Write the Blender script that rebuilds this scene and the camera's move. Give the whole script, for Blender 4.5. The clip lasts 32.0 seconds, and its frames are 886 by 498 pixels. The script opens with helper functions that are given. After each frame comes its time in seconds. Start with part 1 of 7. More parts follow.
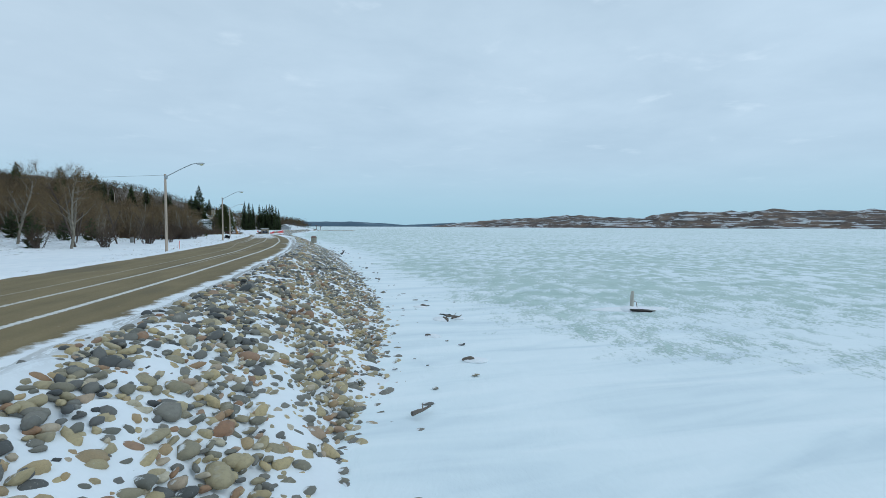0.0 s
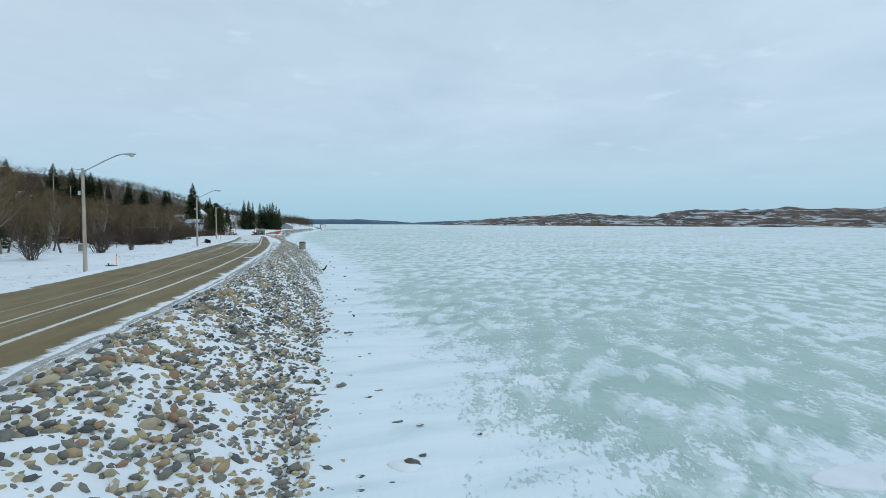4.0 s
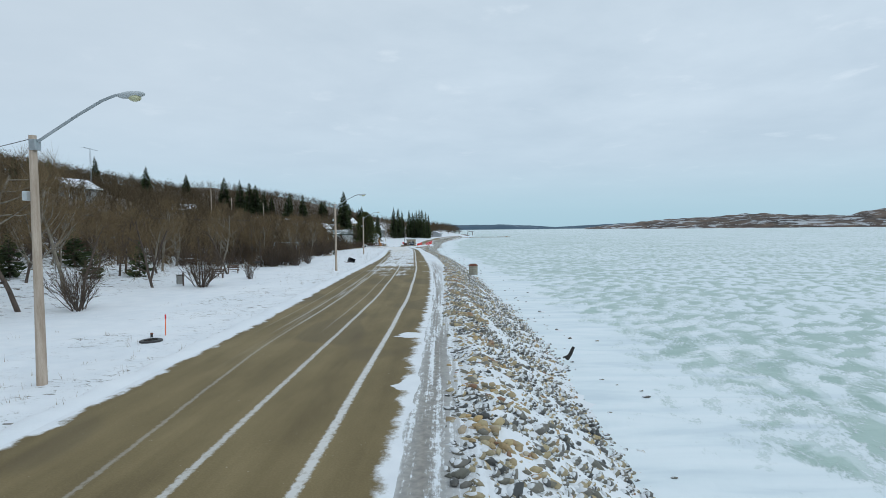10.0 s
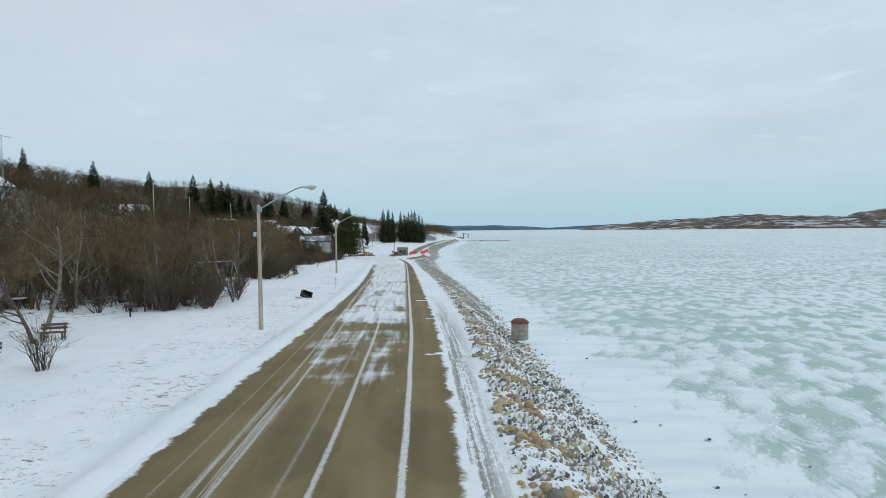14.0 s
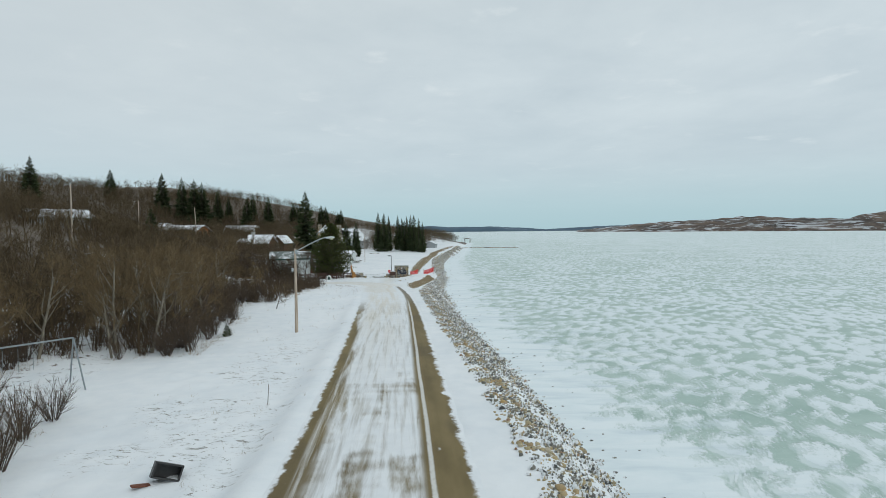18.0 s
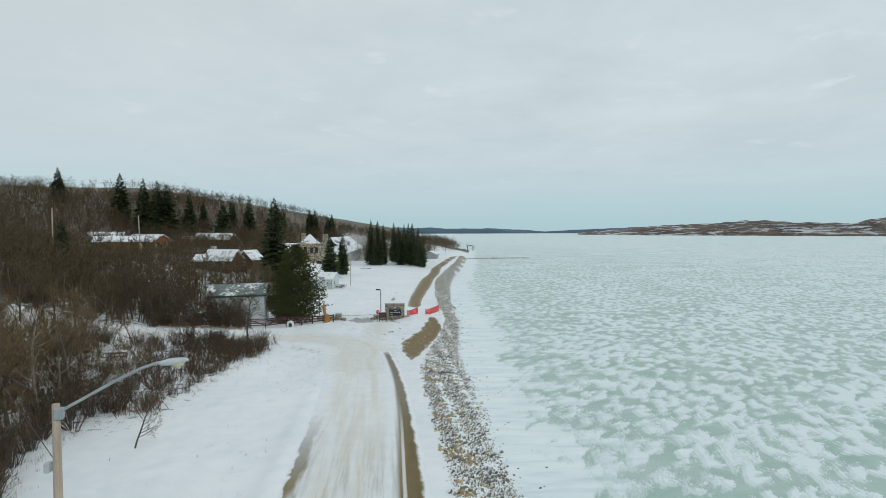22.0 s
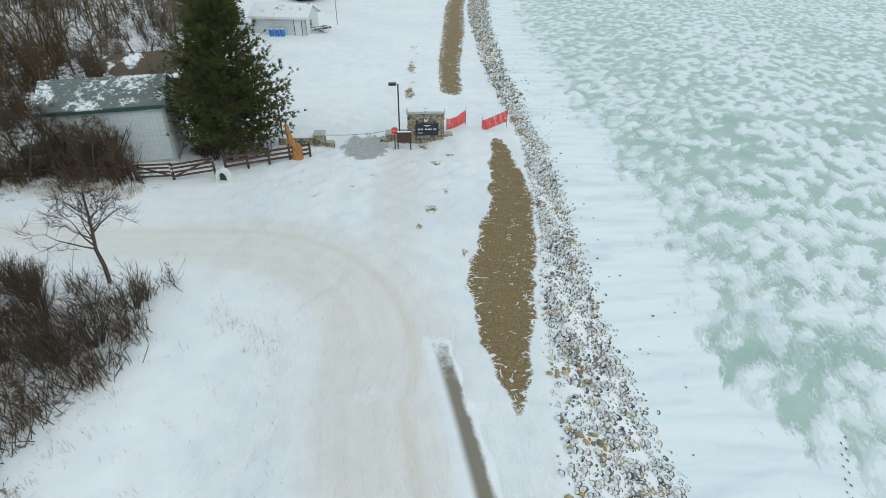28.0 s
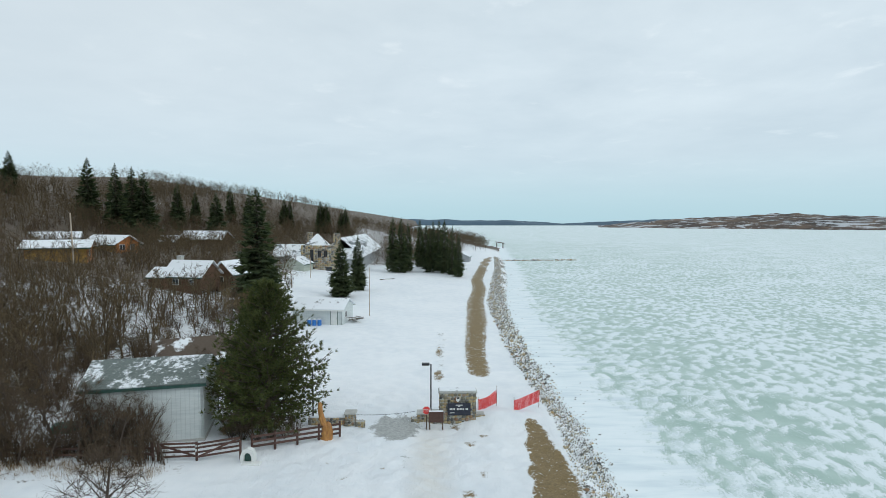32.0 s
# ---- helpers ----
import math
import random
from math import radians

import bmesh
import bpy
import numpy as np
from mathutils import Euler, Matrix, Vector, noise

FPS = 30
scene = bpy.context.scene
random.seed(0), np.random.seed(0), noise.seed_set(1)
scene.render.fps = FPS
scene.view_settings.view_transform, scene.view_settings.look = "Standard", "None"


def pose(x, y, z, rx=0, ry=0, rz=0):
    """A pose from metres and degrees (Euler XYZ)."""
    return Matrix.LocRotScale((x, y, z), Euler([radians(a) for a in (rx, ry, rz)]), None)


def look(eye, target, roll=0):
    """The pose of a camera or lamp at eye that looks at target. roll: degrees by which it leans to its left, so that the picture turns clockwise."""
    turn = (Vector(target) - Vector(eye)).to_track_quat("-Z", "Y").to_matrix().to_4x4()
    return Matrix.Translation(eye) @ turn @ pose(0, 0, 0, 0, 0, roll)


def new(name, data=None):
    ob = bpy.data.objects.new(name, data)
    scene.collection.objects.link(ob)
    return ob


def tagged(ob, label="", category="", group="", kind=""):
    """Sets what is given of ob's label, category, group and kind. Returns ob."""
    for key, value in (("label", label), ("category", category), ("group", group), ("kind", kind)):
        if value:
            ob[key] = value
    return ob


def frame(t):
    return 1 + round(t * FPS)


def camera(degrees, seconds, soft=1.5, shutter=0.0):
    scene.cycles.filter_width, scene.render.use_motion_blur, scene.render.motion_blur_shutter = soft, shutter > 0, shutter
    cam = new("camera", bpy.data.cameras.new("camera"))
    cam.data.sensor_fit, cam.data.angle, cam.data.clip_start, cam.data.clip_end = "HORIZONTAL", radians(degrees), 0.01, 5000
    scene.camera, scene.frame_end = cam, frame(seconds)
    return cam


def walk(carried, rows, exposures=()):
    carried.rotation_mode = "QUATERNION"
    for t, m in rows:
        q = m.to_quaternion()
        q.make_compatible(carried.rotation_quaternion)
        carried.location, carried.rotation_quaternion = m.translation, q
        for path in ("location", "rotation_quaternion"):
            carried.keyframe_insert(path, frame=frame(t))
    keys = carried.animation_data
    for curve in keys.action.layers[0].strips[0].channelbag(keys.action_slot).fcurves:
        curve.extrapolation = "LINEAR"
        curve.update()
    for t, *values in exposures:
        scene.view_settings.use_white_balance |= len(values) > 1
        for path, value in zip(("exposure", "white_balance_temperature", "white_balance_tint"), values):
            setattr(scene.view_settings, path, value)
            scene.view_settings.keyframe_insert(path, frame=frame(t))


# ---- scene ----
cam = camera(80.7, 32.0, soft=0.7)
PATH = [
    (0, (-0.013, -4.404, 2.807), (0.598, -2.501, 2.72), 0.2),
    (0.5, (0.503, -3.113, 2.864), (1.113, -1.21, 2.778), 0.2),
    (1, (1.06, -1.768, 2.999), (1.665, 0.136, 2.908), 0.2),
    (1.5, (1.672, -0.267, 3.106), (2.275, 1.638, 3.016), 0.2),
    (2, (2.344, 1.464, 3.193), (2.941, 3.371, 3.101), 0.1),
    (2.5, (3.112, 3.278, 3.243), (3.698, 5.188, 3.152), 0.1),
    (3, (3.722, 5.253, 3.333), (4.301, 7.166, 3.248), 0.2),
    (3.5, (3.946, 6.733, 3.622), (4.529, 8.644, 3.531), 0.25),
    (4, (3.999, 8.557, 3.861), (4.583, 10.467, 3.765), 0.25),
    (4.5, (4.072, 11.298, 3.675), (4.275, 13.285, 3.585), -0.1),
    (6.5, (3.025, 19.078, 3.835), (3.052, 21.075, 3.753), -0.5),
    (7, (2.88, 21.475, 3.801), (2.907, 23.473, 3.719), -0.95),
    (7.5, (2.745, 23.974, 3.945), (2.778, 25.971, 3.864), -1.05),
    (8, (2.634, 26.679, 4.155), (2.673, 28.676, 4.075), -1.05),
    (8.5, (2.507, 29.374, 4.347), (2.551, 31.372, 4.268), -1.0),
    (9, (2.327, 32.163, 4.549), (2.376, 34.16, 4.47), -0.9),
    (9.5, (2.082, 35.035, 4.732), (2.134, 37.033, 4.653), -0.8),
    (10, (1.827, 37.994, 4.908), (1.881, 39.992, 4.832), -0.6),
    (10.5, (1.513, 41.025, 5.099), (1.572, 43.023, 5.025), -0.4),
    (11, (1.408, 44.52, 5.203), (1.47, 46.518, 5.129), -0.6),
    (11.5, (1.384, 48.102, 5.302), (1.447, 50.099, 5.23), -0.7),
    (12, (1.296, 51.846, 5.33), (1.366, 53.844, 5.262), -0.5),
    (12.5, (1.172, 55.574, 5.47), (1.247, 57.572, 5.401), -0.4),
    (13, (1.161, 59.58, 5.571), (1.238, 61.577, 5.5), -0.5),
    (13.5, (1.031, 63.452, 5.882), (1.112, 65.449, 5.808), -0.5),
    (14, (0.975, 67.361, 6.329), (1.06, 69.358, 6.255), -0.6),
    (14.5, (0.873, 71.821, 6.52), (0.96, 73.818, 6.45), -0.5),
    (16.5, (-0.138, 86.555, 7.843), (-0.045, 88.552, 7.771), -0.8),
    (17, (-0.143, 90.173, 8.207), (-0.047, 92.17, 8.137), -0.6),
    (17.5, (-0.431, 93.931, 8.572), (-0.333, 95.928, 8.503), -0.6),
    (18, (-0.649, 97.873, 9.109), (-0.549, 99.869, 9.038), -0.5),
    (18.5, (-0.798, 101.513, 9.611), (-0.697, 103.51, 9.539), -0.5),
    (19, (-0.907, 105.284, 10.124), (-0.804, 107.28, 10.052), -0.4),
    (19.5, (-0.875, 109.106, 10.613), (-0.771, 111.102, 10.542), -0.3),
    (20, (-0.747, 112.818, 11.193), (-0.643, 114.814, 11.123), -0.3),
    (20.5, (-0.656, 116.943, 11.487), (-0.554, 118.939, 11.413), -0.7),
    (21, (-0.882, 120.974, 11.823), (-0.774, 122.97, 11.756), -0.3),
    (21.5, (-0.816, 125.305, 12.139), (-0.711, 127.301, 12.07), -0.4),
    (22, (-0.845, 129.224, 12.719), (-0.738, 131.22, 12.652), -0.1),
    (22.5, (-0.953, 133.216, 13.199), (-0.844, 135.212, 13.134), -0.0),
    (23, (-0.995, 137.429, 13.677), (-0.886, 139.425, 13.612), -0.1),
    (23.5, (-0.944, 141.299, 14.216), (-0.834, 143.295, 14.148), -0.2),
    (24, (-1.135, 144.974, 14.664), (-1.023, 146.969, 14.584), -0.2),
    (24.5, (-1.25, 148.599, 14.93), (-1.142, 150.588, 14.749), -0.0),
    (25, (-1.385, 152.379, 15.131), (-1.276, 154.338, 14.744), -0.1),
    (25.5, (-1.7, 156.071, 15.405), (-1.587, 157.968, 14.781), 0.1),
    (26, (-1.925, 159.695, 15.572), (-1.816, 161.504, 14.724), 0.3),
    (26.5, (-2.46, 163.304, 15.731), (-2.349, 165.015, 14.702), 0.7),
    (28.5, (-5.659, 169.032, 15.834), (-5.569, 170.688, 14.716), 0.6),
    (29, (-6.096, 168.639, 15.478), (-6.022, 170.301, 14.368), 0.4),
    (29.5, (-6.253, 168.342, 15.339), (-6.185, 170.026, 14.263), 0.3),
    (30, (-6.194, 168.16, 15.277), (-6.129, 169.918, 14.325), 0.2),
    (30.5, (-6.166, 168.006, 15.306), (-6.101, 169.863, 14.567), 0.1),
    (31, (-6.098, 168.171, 15.138), (-6.036, 170.107, 14.638), 0.1),
    (31.5, (-6.137, 168.259, 15.114), (-6.08, 170.242, 14.854), 0.0),
    (32, (-6.252, 168.303, 15.132), (-6.201, 170.3, 15.032), 0.1),
]
EXPOSURES = [(0, -0.05, 5540, 3), (3.5, -0.04, 5600, 3), (6.5, 0.0, 5860, 6), (14, 0.02, 6040, 7), (17, -0.02, 6400, 6), (24, 0.0, 6470, 5), (26, 0.13, 6330, 5), (30.5, 0.19, 6280, 5), (32, 0.18, 6250, 6)]
walk(cam, [(t, look(eye, target, roll)) for t, eye, target, roll in PATH], EXPOSURES)
# ---- light ----
world = bpy.data.worlds.new("overcast_sky")
scene.world = world
world.use_nodes = True


def sky_nodes(nt):
    n, l = nt.nodes, nt.links
    n.clear()
    out = n.new("ShaderNodeOutputWorld")
    bg = n.new("ShaderNodeBackground")
    sky = n.new("ShaderNodeTexSky")
    sky.sky_type = "NISHITA"
    sky.sun_disc = False
    sky.sun_elevation = radians(38)
    sky.sun_rotation = radians(120)
    sky.dust_density = 2.0
    skymul = n.new("ShaderNodeVectorMath")
    skymul.operation = "SCALE"
    skymul.inputs["Scale"].default_value = 0.10
    l.new(sky.outputs[0], skymul.inputs[0])
    co = n.new("ShaderNodeTexCoord")
    sep = n.new("ShaderNodeSeparateXYZ")
    l.new(co.outputs["Generated"], sep.inputs[0])
    # flat cloud deck: the direction is laid onto a plane overhead
    den = n.new("ShaderNodeMath")
    den.operation = "ADD"
    den.inputs[1].default_value = 0.12
    l.new(sep.outputs["Z"], den.inputs[0])
    mx = n.new("ShaderNodeMath")
    mx.operation = "MAXIMUM"
    mx.inputs[1].default_value = 0.06
    l.new(den.outputs[0], mx.inputs[0])
    px, py = n.new("ShaderNodeMath"), n.new("ShaderNodeMath")
    for m, axis in ((px, "X"), (py, "Y")):
        m.operation = "DIVIDE"
        l.new(sep.outputs[axis], m.inputs[0])
        l.new(mx.outputs[0], m.inputs[1])
    cmb = n.new("ShaderNodeCombineXYZ")
    l.new(px.outputs[0], cmb.inputs[0])
    l.new(py.outputs[0], cmb.inputs[1])
    noi = n.new("ShaderNodeTexNoise")
    noi.inputs["Scale"].default_value = 1.15
    noi.inputs["Detail"].default_value = 7.0
    noi.inputs["Roughness"].default_value = 0.58
    noi.inputs["Distortion"].default_value = 0.15
    l.new(cmb.outputs[0], noi.inputs["Vector"])
    ramp = n.new("ShaderNodeValToRGB")
    ramp.color_ramp.elements[0].position, ramp.color_ramp.elements[0].color = 0.32, (0.58, 0.655, 0.71, 1)
    ramp.color_ramp.elements[1].position, ramp.color_ramp.elements[1].color = 0.68, (0.74, 0.805, 0.845, 1)
    l.new(noi.outputs[0], ramp.inputs[0])
    # scattered brighter puffs under the deck
    puf = n.new("ShaderNodeTexNoise")
    puf.inputs["Scale"].default_value = 3.1
    puf.inputs["Detail"].default_value = 6.0
    puf.inputs["Roughness"].default_value = 0.55
    puf.inputs["Distortion"].default_value = 0.3
    l.new(cmb.outputs[0], puf.inputs["Vector"])
    pw = n.new("ShaderNodeMapRange")
    pw.interpolation_type = "SMOOTHSTEP"
    pw.inputs["From Min"].default_value, pw.inputs["From Max"].default_value = 0.58, 0.76
    pw.inputs["To Min"].default_value, pw.inputs["To Max"].default_value = 0.0, 0.75
    l.new(puf.outputs[0], pw.inputs["Value"])
    deck = n.new("ShaderNodeMix")
    deck.data_type = "RGBA"
    l.new(pw.outputs[0], deck.inputs["Factor"])
    l.new(ramp.outputs[0], deck.inputs[6])
    deck.inputs[7].default_value = (0.86, 0.90, 0.92, 1)
    # the deck is thicker and greyer over the land
    land = n.new("ShaderNodeMapRange")
    land.inputs["From Min"].default_value, land.inputs["From Max"].default_value = 0.15, -0.65
    land.inputs["To Min"].default_value, land.inputs["To Max"].default_value = 0.0, 0.6
    l.new(sep.outputs["X"], land.inputs["Value"])
    grey = n.new("ShaderNodeMix")
    grey.data_type = "RGBA"
    l.new(land.outputs[0], grey.inputs["Factor"])
    l.new(deck.outputs[2], grey.inputs[6])
    grey.inputs[7].default_value = (0.635, 0.665, 0.68, 1)
    # a clear teal band low over the lake
    band = n.new("ShaderNodeValToRGB")
    e = band.color_ramp.elements
    e[0].position, e[0].color = 0.0, (0.47, 0.655, 0.725, 1)
    e[1].position, e[1].color = 0.42, (0.72, 0.75, 0.76, 1)
    for pos, col in ((0.05, (0.50, 0.66, 0.735, 1)), (0.12, (0.57, 0.665, 0.735, 1)), (0.24, (0.63, 0.69, 0.74, 1))):
        k = e.new(pos)
        k.color = col
    l.new(sep.outputs["Z"], band.inputs[0])
    w = n.new("ShaderNodeMapRange")
    w.inputs["From Min"].default_value, w.inputs["From Max"].default_value = 0.03, 0.22
    w.inputs["To Min"].default_value, w.inputs["To Max"].default_value = 0.0, 0.75
    l.new(sep.outputs["Z"], w.inputs["Value"])
    mix = n.new("ShaderNodeMix")
    mix.data_type = "RGBA"
    l.new(w.outputs[0], mix.inputs["Factor"])
    l.new(band.outputs[0], mix.inputs[6])
    l.new(grey.outputs[2], mix.inputs[7])
    zen = n.new("ShaderNodeMapRange")
    zen.inputs["From Min"].default_value, zen.inputs["From Max"].default_value = 0.35, 0.9
    zen.inputs["To Min"].default_value, zen.inputs["To Max"].default_value = 1.0, 0.95
    l.new(sep.outputs["Z"], zen.inputs["Value"])
    sc = n.new("ShaderNodeVectorMath")
    sc.operation = "SCALE"
    l.new(mix.outputs[2], sc.inputs[0])
    l.new(zen.outputs[0], sc.inputs["Scale"])
    add = n.new("ShaderNodeMix")
    add.data_type = "RGBA"
    add.inputs["Factor"].default_value = 0.12
    l.new(sc.outputs[0], add.inputs[6])
    l.new(skymul.outputs[0], add.inputs[7])
    l.new(add.outputs[2], bg.inputs["Color"])
    bg.inputs["Strength"].default_value = SKY
    l.new(bg.outputs[0], out.inputs["Surface"])


SKY = 1.0
sky_nodes(world.node_tree)
sun_data = bpy.data.lights.new("sun", "SUN")
sun_data.energy, sun_data.angle, sun_data.color = 0.5, radians(25), (1.0, 0.97, 0.93)
sun = new("sun", sun_data)
sun.matrix_world = look((0, 0, 60), (-40, 30, 15))


# ---- materials ----
class Mat:
    """A node material under construction."""

    def __init__(self, name, rough=0.8, metal=0.0):
        self.m = bpy.data.materials.new(name)
        self.m.use_nodes = True
        self.n, self.l = self.m.node_tree.nodes, self.m.node_tree.links
        self.b = self.n["Principled BSDF"]
        self.b.inputs["Roughness"].default_value = rough
        self.b.inputs["Metallic"].default_value = metal
        self.co = self.n.new("ShaderNodeTexCoord").outputs["Object"]

    def put(self, socket, value):
        if isinstance(value, (int, float, tuple)):
            socket.default_value = value if not isinstance(value, tuple) or len(value) != 3 or len(socket.default_value) == 3 else (*value, 1)
        else:
            self.l.new(value, socket)

    def math(self, op, a, b=0.0, c=0.0):
        k = self.n.new("ShaderNodeMath")
        k.operation = op
        for s, v in zip(k.inputs, (a, b, c)):
            self.put(s, v)
        return k.outputs[0]

    def scaled(self, sx, sy, sz, co=None):
        k = self.n.new("ShaderNodeVectorMath")
        k.operation = "MULTIPLY"
        self.put(k.inputs[0], co or self.co)
        k.inputs[1].default_value = (sx, sy, sz)
        return k.outputs[0]

    def noise(self, scale, detail=4.0, rough=0.5, co=None, dist=0.0):
        k = self.n.new("ShaderNodeTexNoise")
        k.inputs["Scale"].default_value = scale
        k.inputs["Detail"].default_value = detail
        k.inputs["Roughness"].default_value = rough
        k.inputs["Distortion"].default_value = dist
        self.l.new(co or self.co, k.inputs["Vector"])
        return k.outputs[0]

    def voronoi(self, scale, feature="F1", co=None):
        k = self.n.new("ShaderNodeTexVoronoi")
        k.feature = feature
        k.inputs["Scale"].default_value = scale
        self.l.new(co or self.co, k.inputs["Vector"])
        return k.outputs[0]

    def step(self, v, lo, hi, to0=0.0, to1=1.0):
        k = self.n.new("ShaderNodeMapRange")
        k.interpolation_type = "SMOOTHSTEP"
        for s, x in zip(k.inputs, (v, lo, hi, to0, to1)):
            self.put(s, x)
        return k.outputs[0]

    def mix(self, f, a, b, kind="MIX"):
        k = self.n.new("ShaderNodeMix")
        k.data_type = "RGBA"
        k.blend_type = kind
        self.put(k.inputs[0], f)
        self.put(k.inputs[6], a)
        self.put(k.inputs[7], b)
        return k.outputs[2]

    def ramp(self, v, stops):
        k = self.n.new("ShaderNodeValToRGB")
        e = k.color_ramp.elements
        while len(e) < len(stops):
            e.new(0.5)
        for el, (p, c) in zip(e, stops):
            el.position, el.color = p, (*c, 1)
        self.l.new(v, k.inputs[0])
        return k.outputs[0]

    def attr(self, name):
        k = self.n.new("ShaderNodeAttribute")
        k.attribute_name = name
        return k.outputs["Fac"]

    def island(self):
        return self.n.new("ShaderNodeNewGeometry").outputs["Random Per Island"]

    def obrand(self):
        return self.n.new("ShaderNodeObjectInfo").outputs["Random"]

    def normal_z(self):
        s = self.n.new("ShaderNodeSeparateXYZ")
        self.l.new(self.n.new("ShaderNodeNewGeometry").outputs["Normal"], s.inputs[0])
        return s.outputs["Z"]

    def color(self, v):
        self.put(self.b.inputs["Base Color"], v)
        return self

    def roughness(self, v):
        self.put(self.b.inputs["Roughness"], v)
        return self

    def bump(self, h, strength=0.5, dist=0.05):
        k = self.n.new("ShaderNodeBump")
        k.inputs["Strength"].default_value = strength
        k.inputs["Distance"].default_value = dist
        self.put(k.inputs["Height"], h)
        self.l.new(k.outputs[0], self.b.inputs["Normal"])
        return self


SNOW = (0.83, 0.86, 0.885)


def grained(name, c0, c1, scale=(3, 3, 3), rough=0.8, metal=0.0, fine=40.0, bump=0.3, dist=0.01, vary=0.0):
    """A surface with broad stains and fine grain between two colours."""
    m = Mat(name, rough, metal)
    co = m.scaled(*scale)
    a = m.noise(1.0, 5, 0.6, co)
    f = m.noise(fine, 2, 0.5, co)
    v = m.math("ADD", m.math("MULTIPLY", a, 0.7), m.math("MULTIPLY", f, 0.3))
    c = m.ramp(v, ((0.34, c0), (0.66, c1)))
    if vary:
        k = m.step(m.obrand(), 0, 1, 1 - vary, 1 + vary)
        s = m.n.new("ShaderNodeVectorMath")
        s.operation = "SCALE"
        m.l.new(c, s.inputs[0])
        m.l.new(k, s.inputs["Scale"])
        c = s.outputs[0]
    m.color(c).bump(v, bump, dist)
    return m.m


def snow_material():
    m = Mat("snow_cover", 0.75)
    m.b.inputs["Subsurface Weight"].default_value = 0.0
    big = m.noise(0.12, 3)
    mid = m.noise(0.9, 4)
    fine = m.noise(14.0, 3, 0.6)
    drift = m.noise(1.0, 3, 0.5, m.scaled(0.5, 1.6, 1.0), 0.4)
    snow = m.ramp(m.math("ADD", m.math("MULTIPLY", big, 0.5), m.math("MULTIPLY", mid, 0.5)), ((0.35, (0.76, 0.80, 0.835)), (0.6, (0.85, 0.875, 0.895))))
    # sand and gravel, where the snow is scraped away
    soil = m.ramp(m.noise(9.0, 5, 0.7), ((0.3, (0.105, 0.08, 0.04)), (0.5, (0.215, 0.152, 0.068)), (0.7, (0.31, 0.228, 0.11))))
    edge = m.math("ADD", m.attr("dirt"), m.math("MULTIPLY", m.math("SUBTRACT", m.noise(1.3, 6, 0.66), 0.5), 0.62))
    streak = m.math("MULTIPLY", m.math("SUBTRACT", m.noise(1.0, 5, 0.72, m.scaled(1.5, 1.9, 1.0), 1.8), 0.53), 4.5)
    tread = m.math("ABSOLUTE", m.math("SUBTRACT", m.noise(1.0, 1, 0.4, m.scaled(0.7, 0.3, 1.0), 0.6), 0.5))
    tread = m.math("MULTIPLY", m.step(tread, 0.010, 0.003), m.step(m.noise(2.5, 4, 0.7), 0.42, 0.58))
    bare = m.step(m.math("SUBTRACT", m.math("SUBTRACT", edge, m.math("MAXIMUM", streak, 0.0)), m.math("MULTIPLY", tread, 0.3)), 0.42, 0.58)
    # tyre stains on driven snow
    lane = m.n.new("ShaderNodeCombineXYZ")
    m.put(lane.inputs[0], m.attr("arc"))
    m.put(lane.inputs[1], m.math("ADD", m.math("MULTIPLY", m.noise(0.08, 1), 0.25), 10.86))
    tan = m.math("MULTIPLY", m.attr("tan"), m.step(m.noise(1.5, 4, 0.6, lane.outputs[0]), 0.30, 0.70, 0.34, 0.62))
    snow = m.mix(m.math("MULTIPLY", tan, 1.0), snow, (0.66, 0.595, 0.48))
    # dead grass stalks that show through thin snow
    g = m.noise(1.0, 6, 0.78, m.scaled(1.5, 3.6, 1.0), 1.2)
    blot = m.noise(0.22, 4, 0.65)
    grass = m.math("MULTIPLY", m.step(g, 0.555, 0.615), m.step(m.math("ADD", blot, m.math("MULTIPLY", m.attr("grass"), 0.29)), 0.70, 0.84))
    straw = m.ramp(m.noise(6.0, 3), ((0.3, (0.05, 0.045, 0.03)), (0.7, (0.15, 0.12, 0.07))))
    snow = m.mix(m.math("MULTIPLY", grass, 0.85), snow, straw)
    # leaf litter under the trees
    lit = m.step(m.math("ADD", m.noise(1.3, 7, 0.76), m.math("MULTIPLY", m.attr("litter"), 0.125)), 0.58, 0.66)
    lit = m.math("MULTIPLY", lit, m.step(m.attr("litter"), 0.02, 0.2))
    snow = m.mix(m.math("MULTIPLY", lit, 0.97), snow, m.ramp(m.noise(5.0, 7, 0.75), ((0.36, (0.03, 0.02, 0.012)), (0.64, (0.14, 0.096, 0.055)))))
    # wet grey slush on a cleared apron
    slush = m.step(m.math("ADD", m.attr("slush"), m.math("MULTIPLY", m.math("SUBTRACT", m.noise(1.1, 6, 0.7), 0.5), 1.3)), 0.45, 0.62)
    snow = m.mix(m.math("MULTIPLY", slush, 0.85), snow, m.ramp(m.noise(5.0, 4), ((0.3, (0.22, 0.23, 0.22)), (0.7, (0.42, 0.43, 0.41)))))
    # grey wheel ruts along the shoulder
    beside = m.n.new("ShaderNodeCombineXYZ")
    m.put(beside.inputs[0], m.attr("side"))
    m.put(beside.inputs[1], m.attr("way"))
    wheel = m.noise(1.0, 5, 0.62, m.scaled(5.5, 0.10, 1.0, beside.outputs[0]))
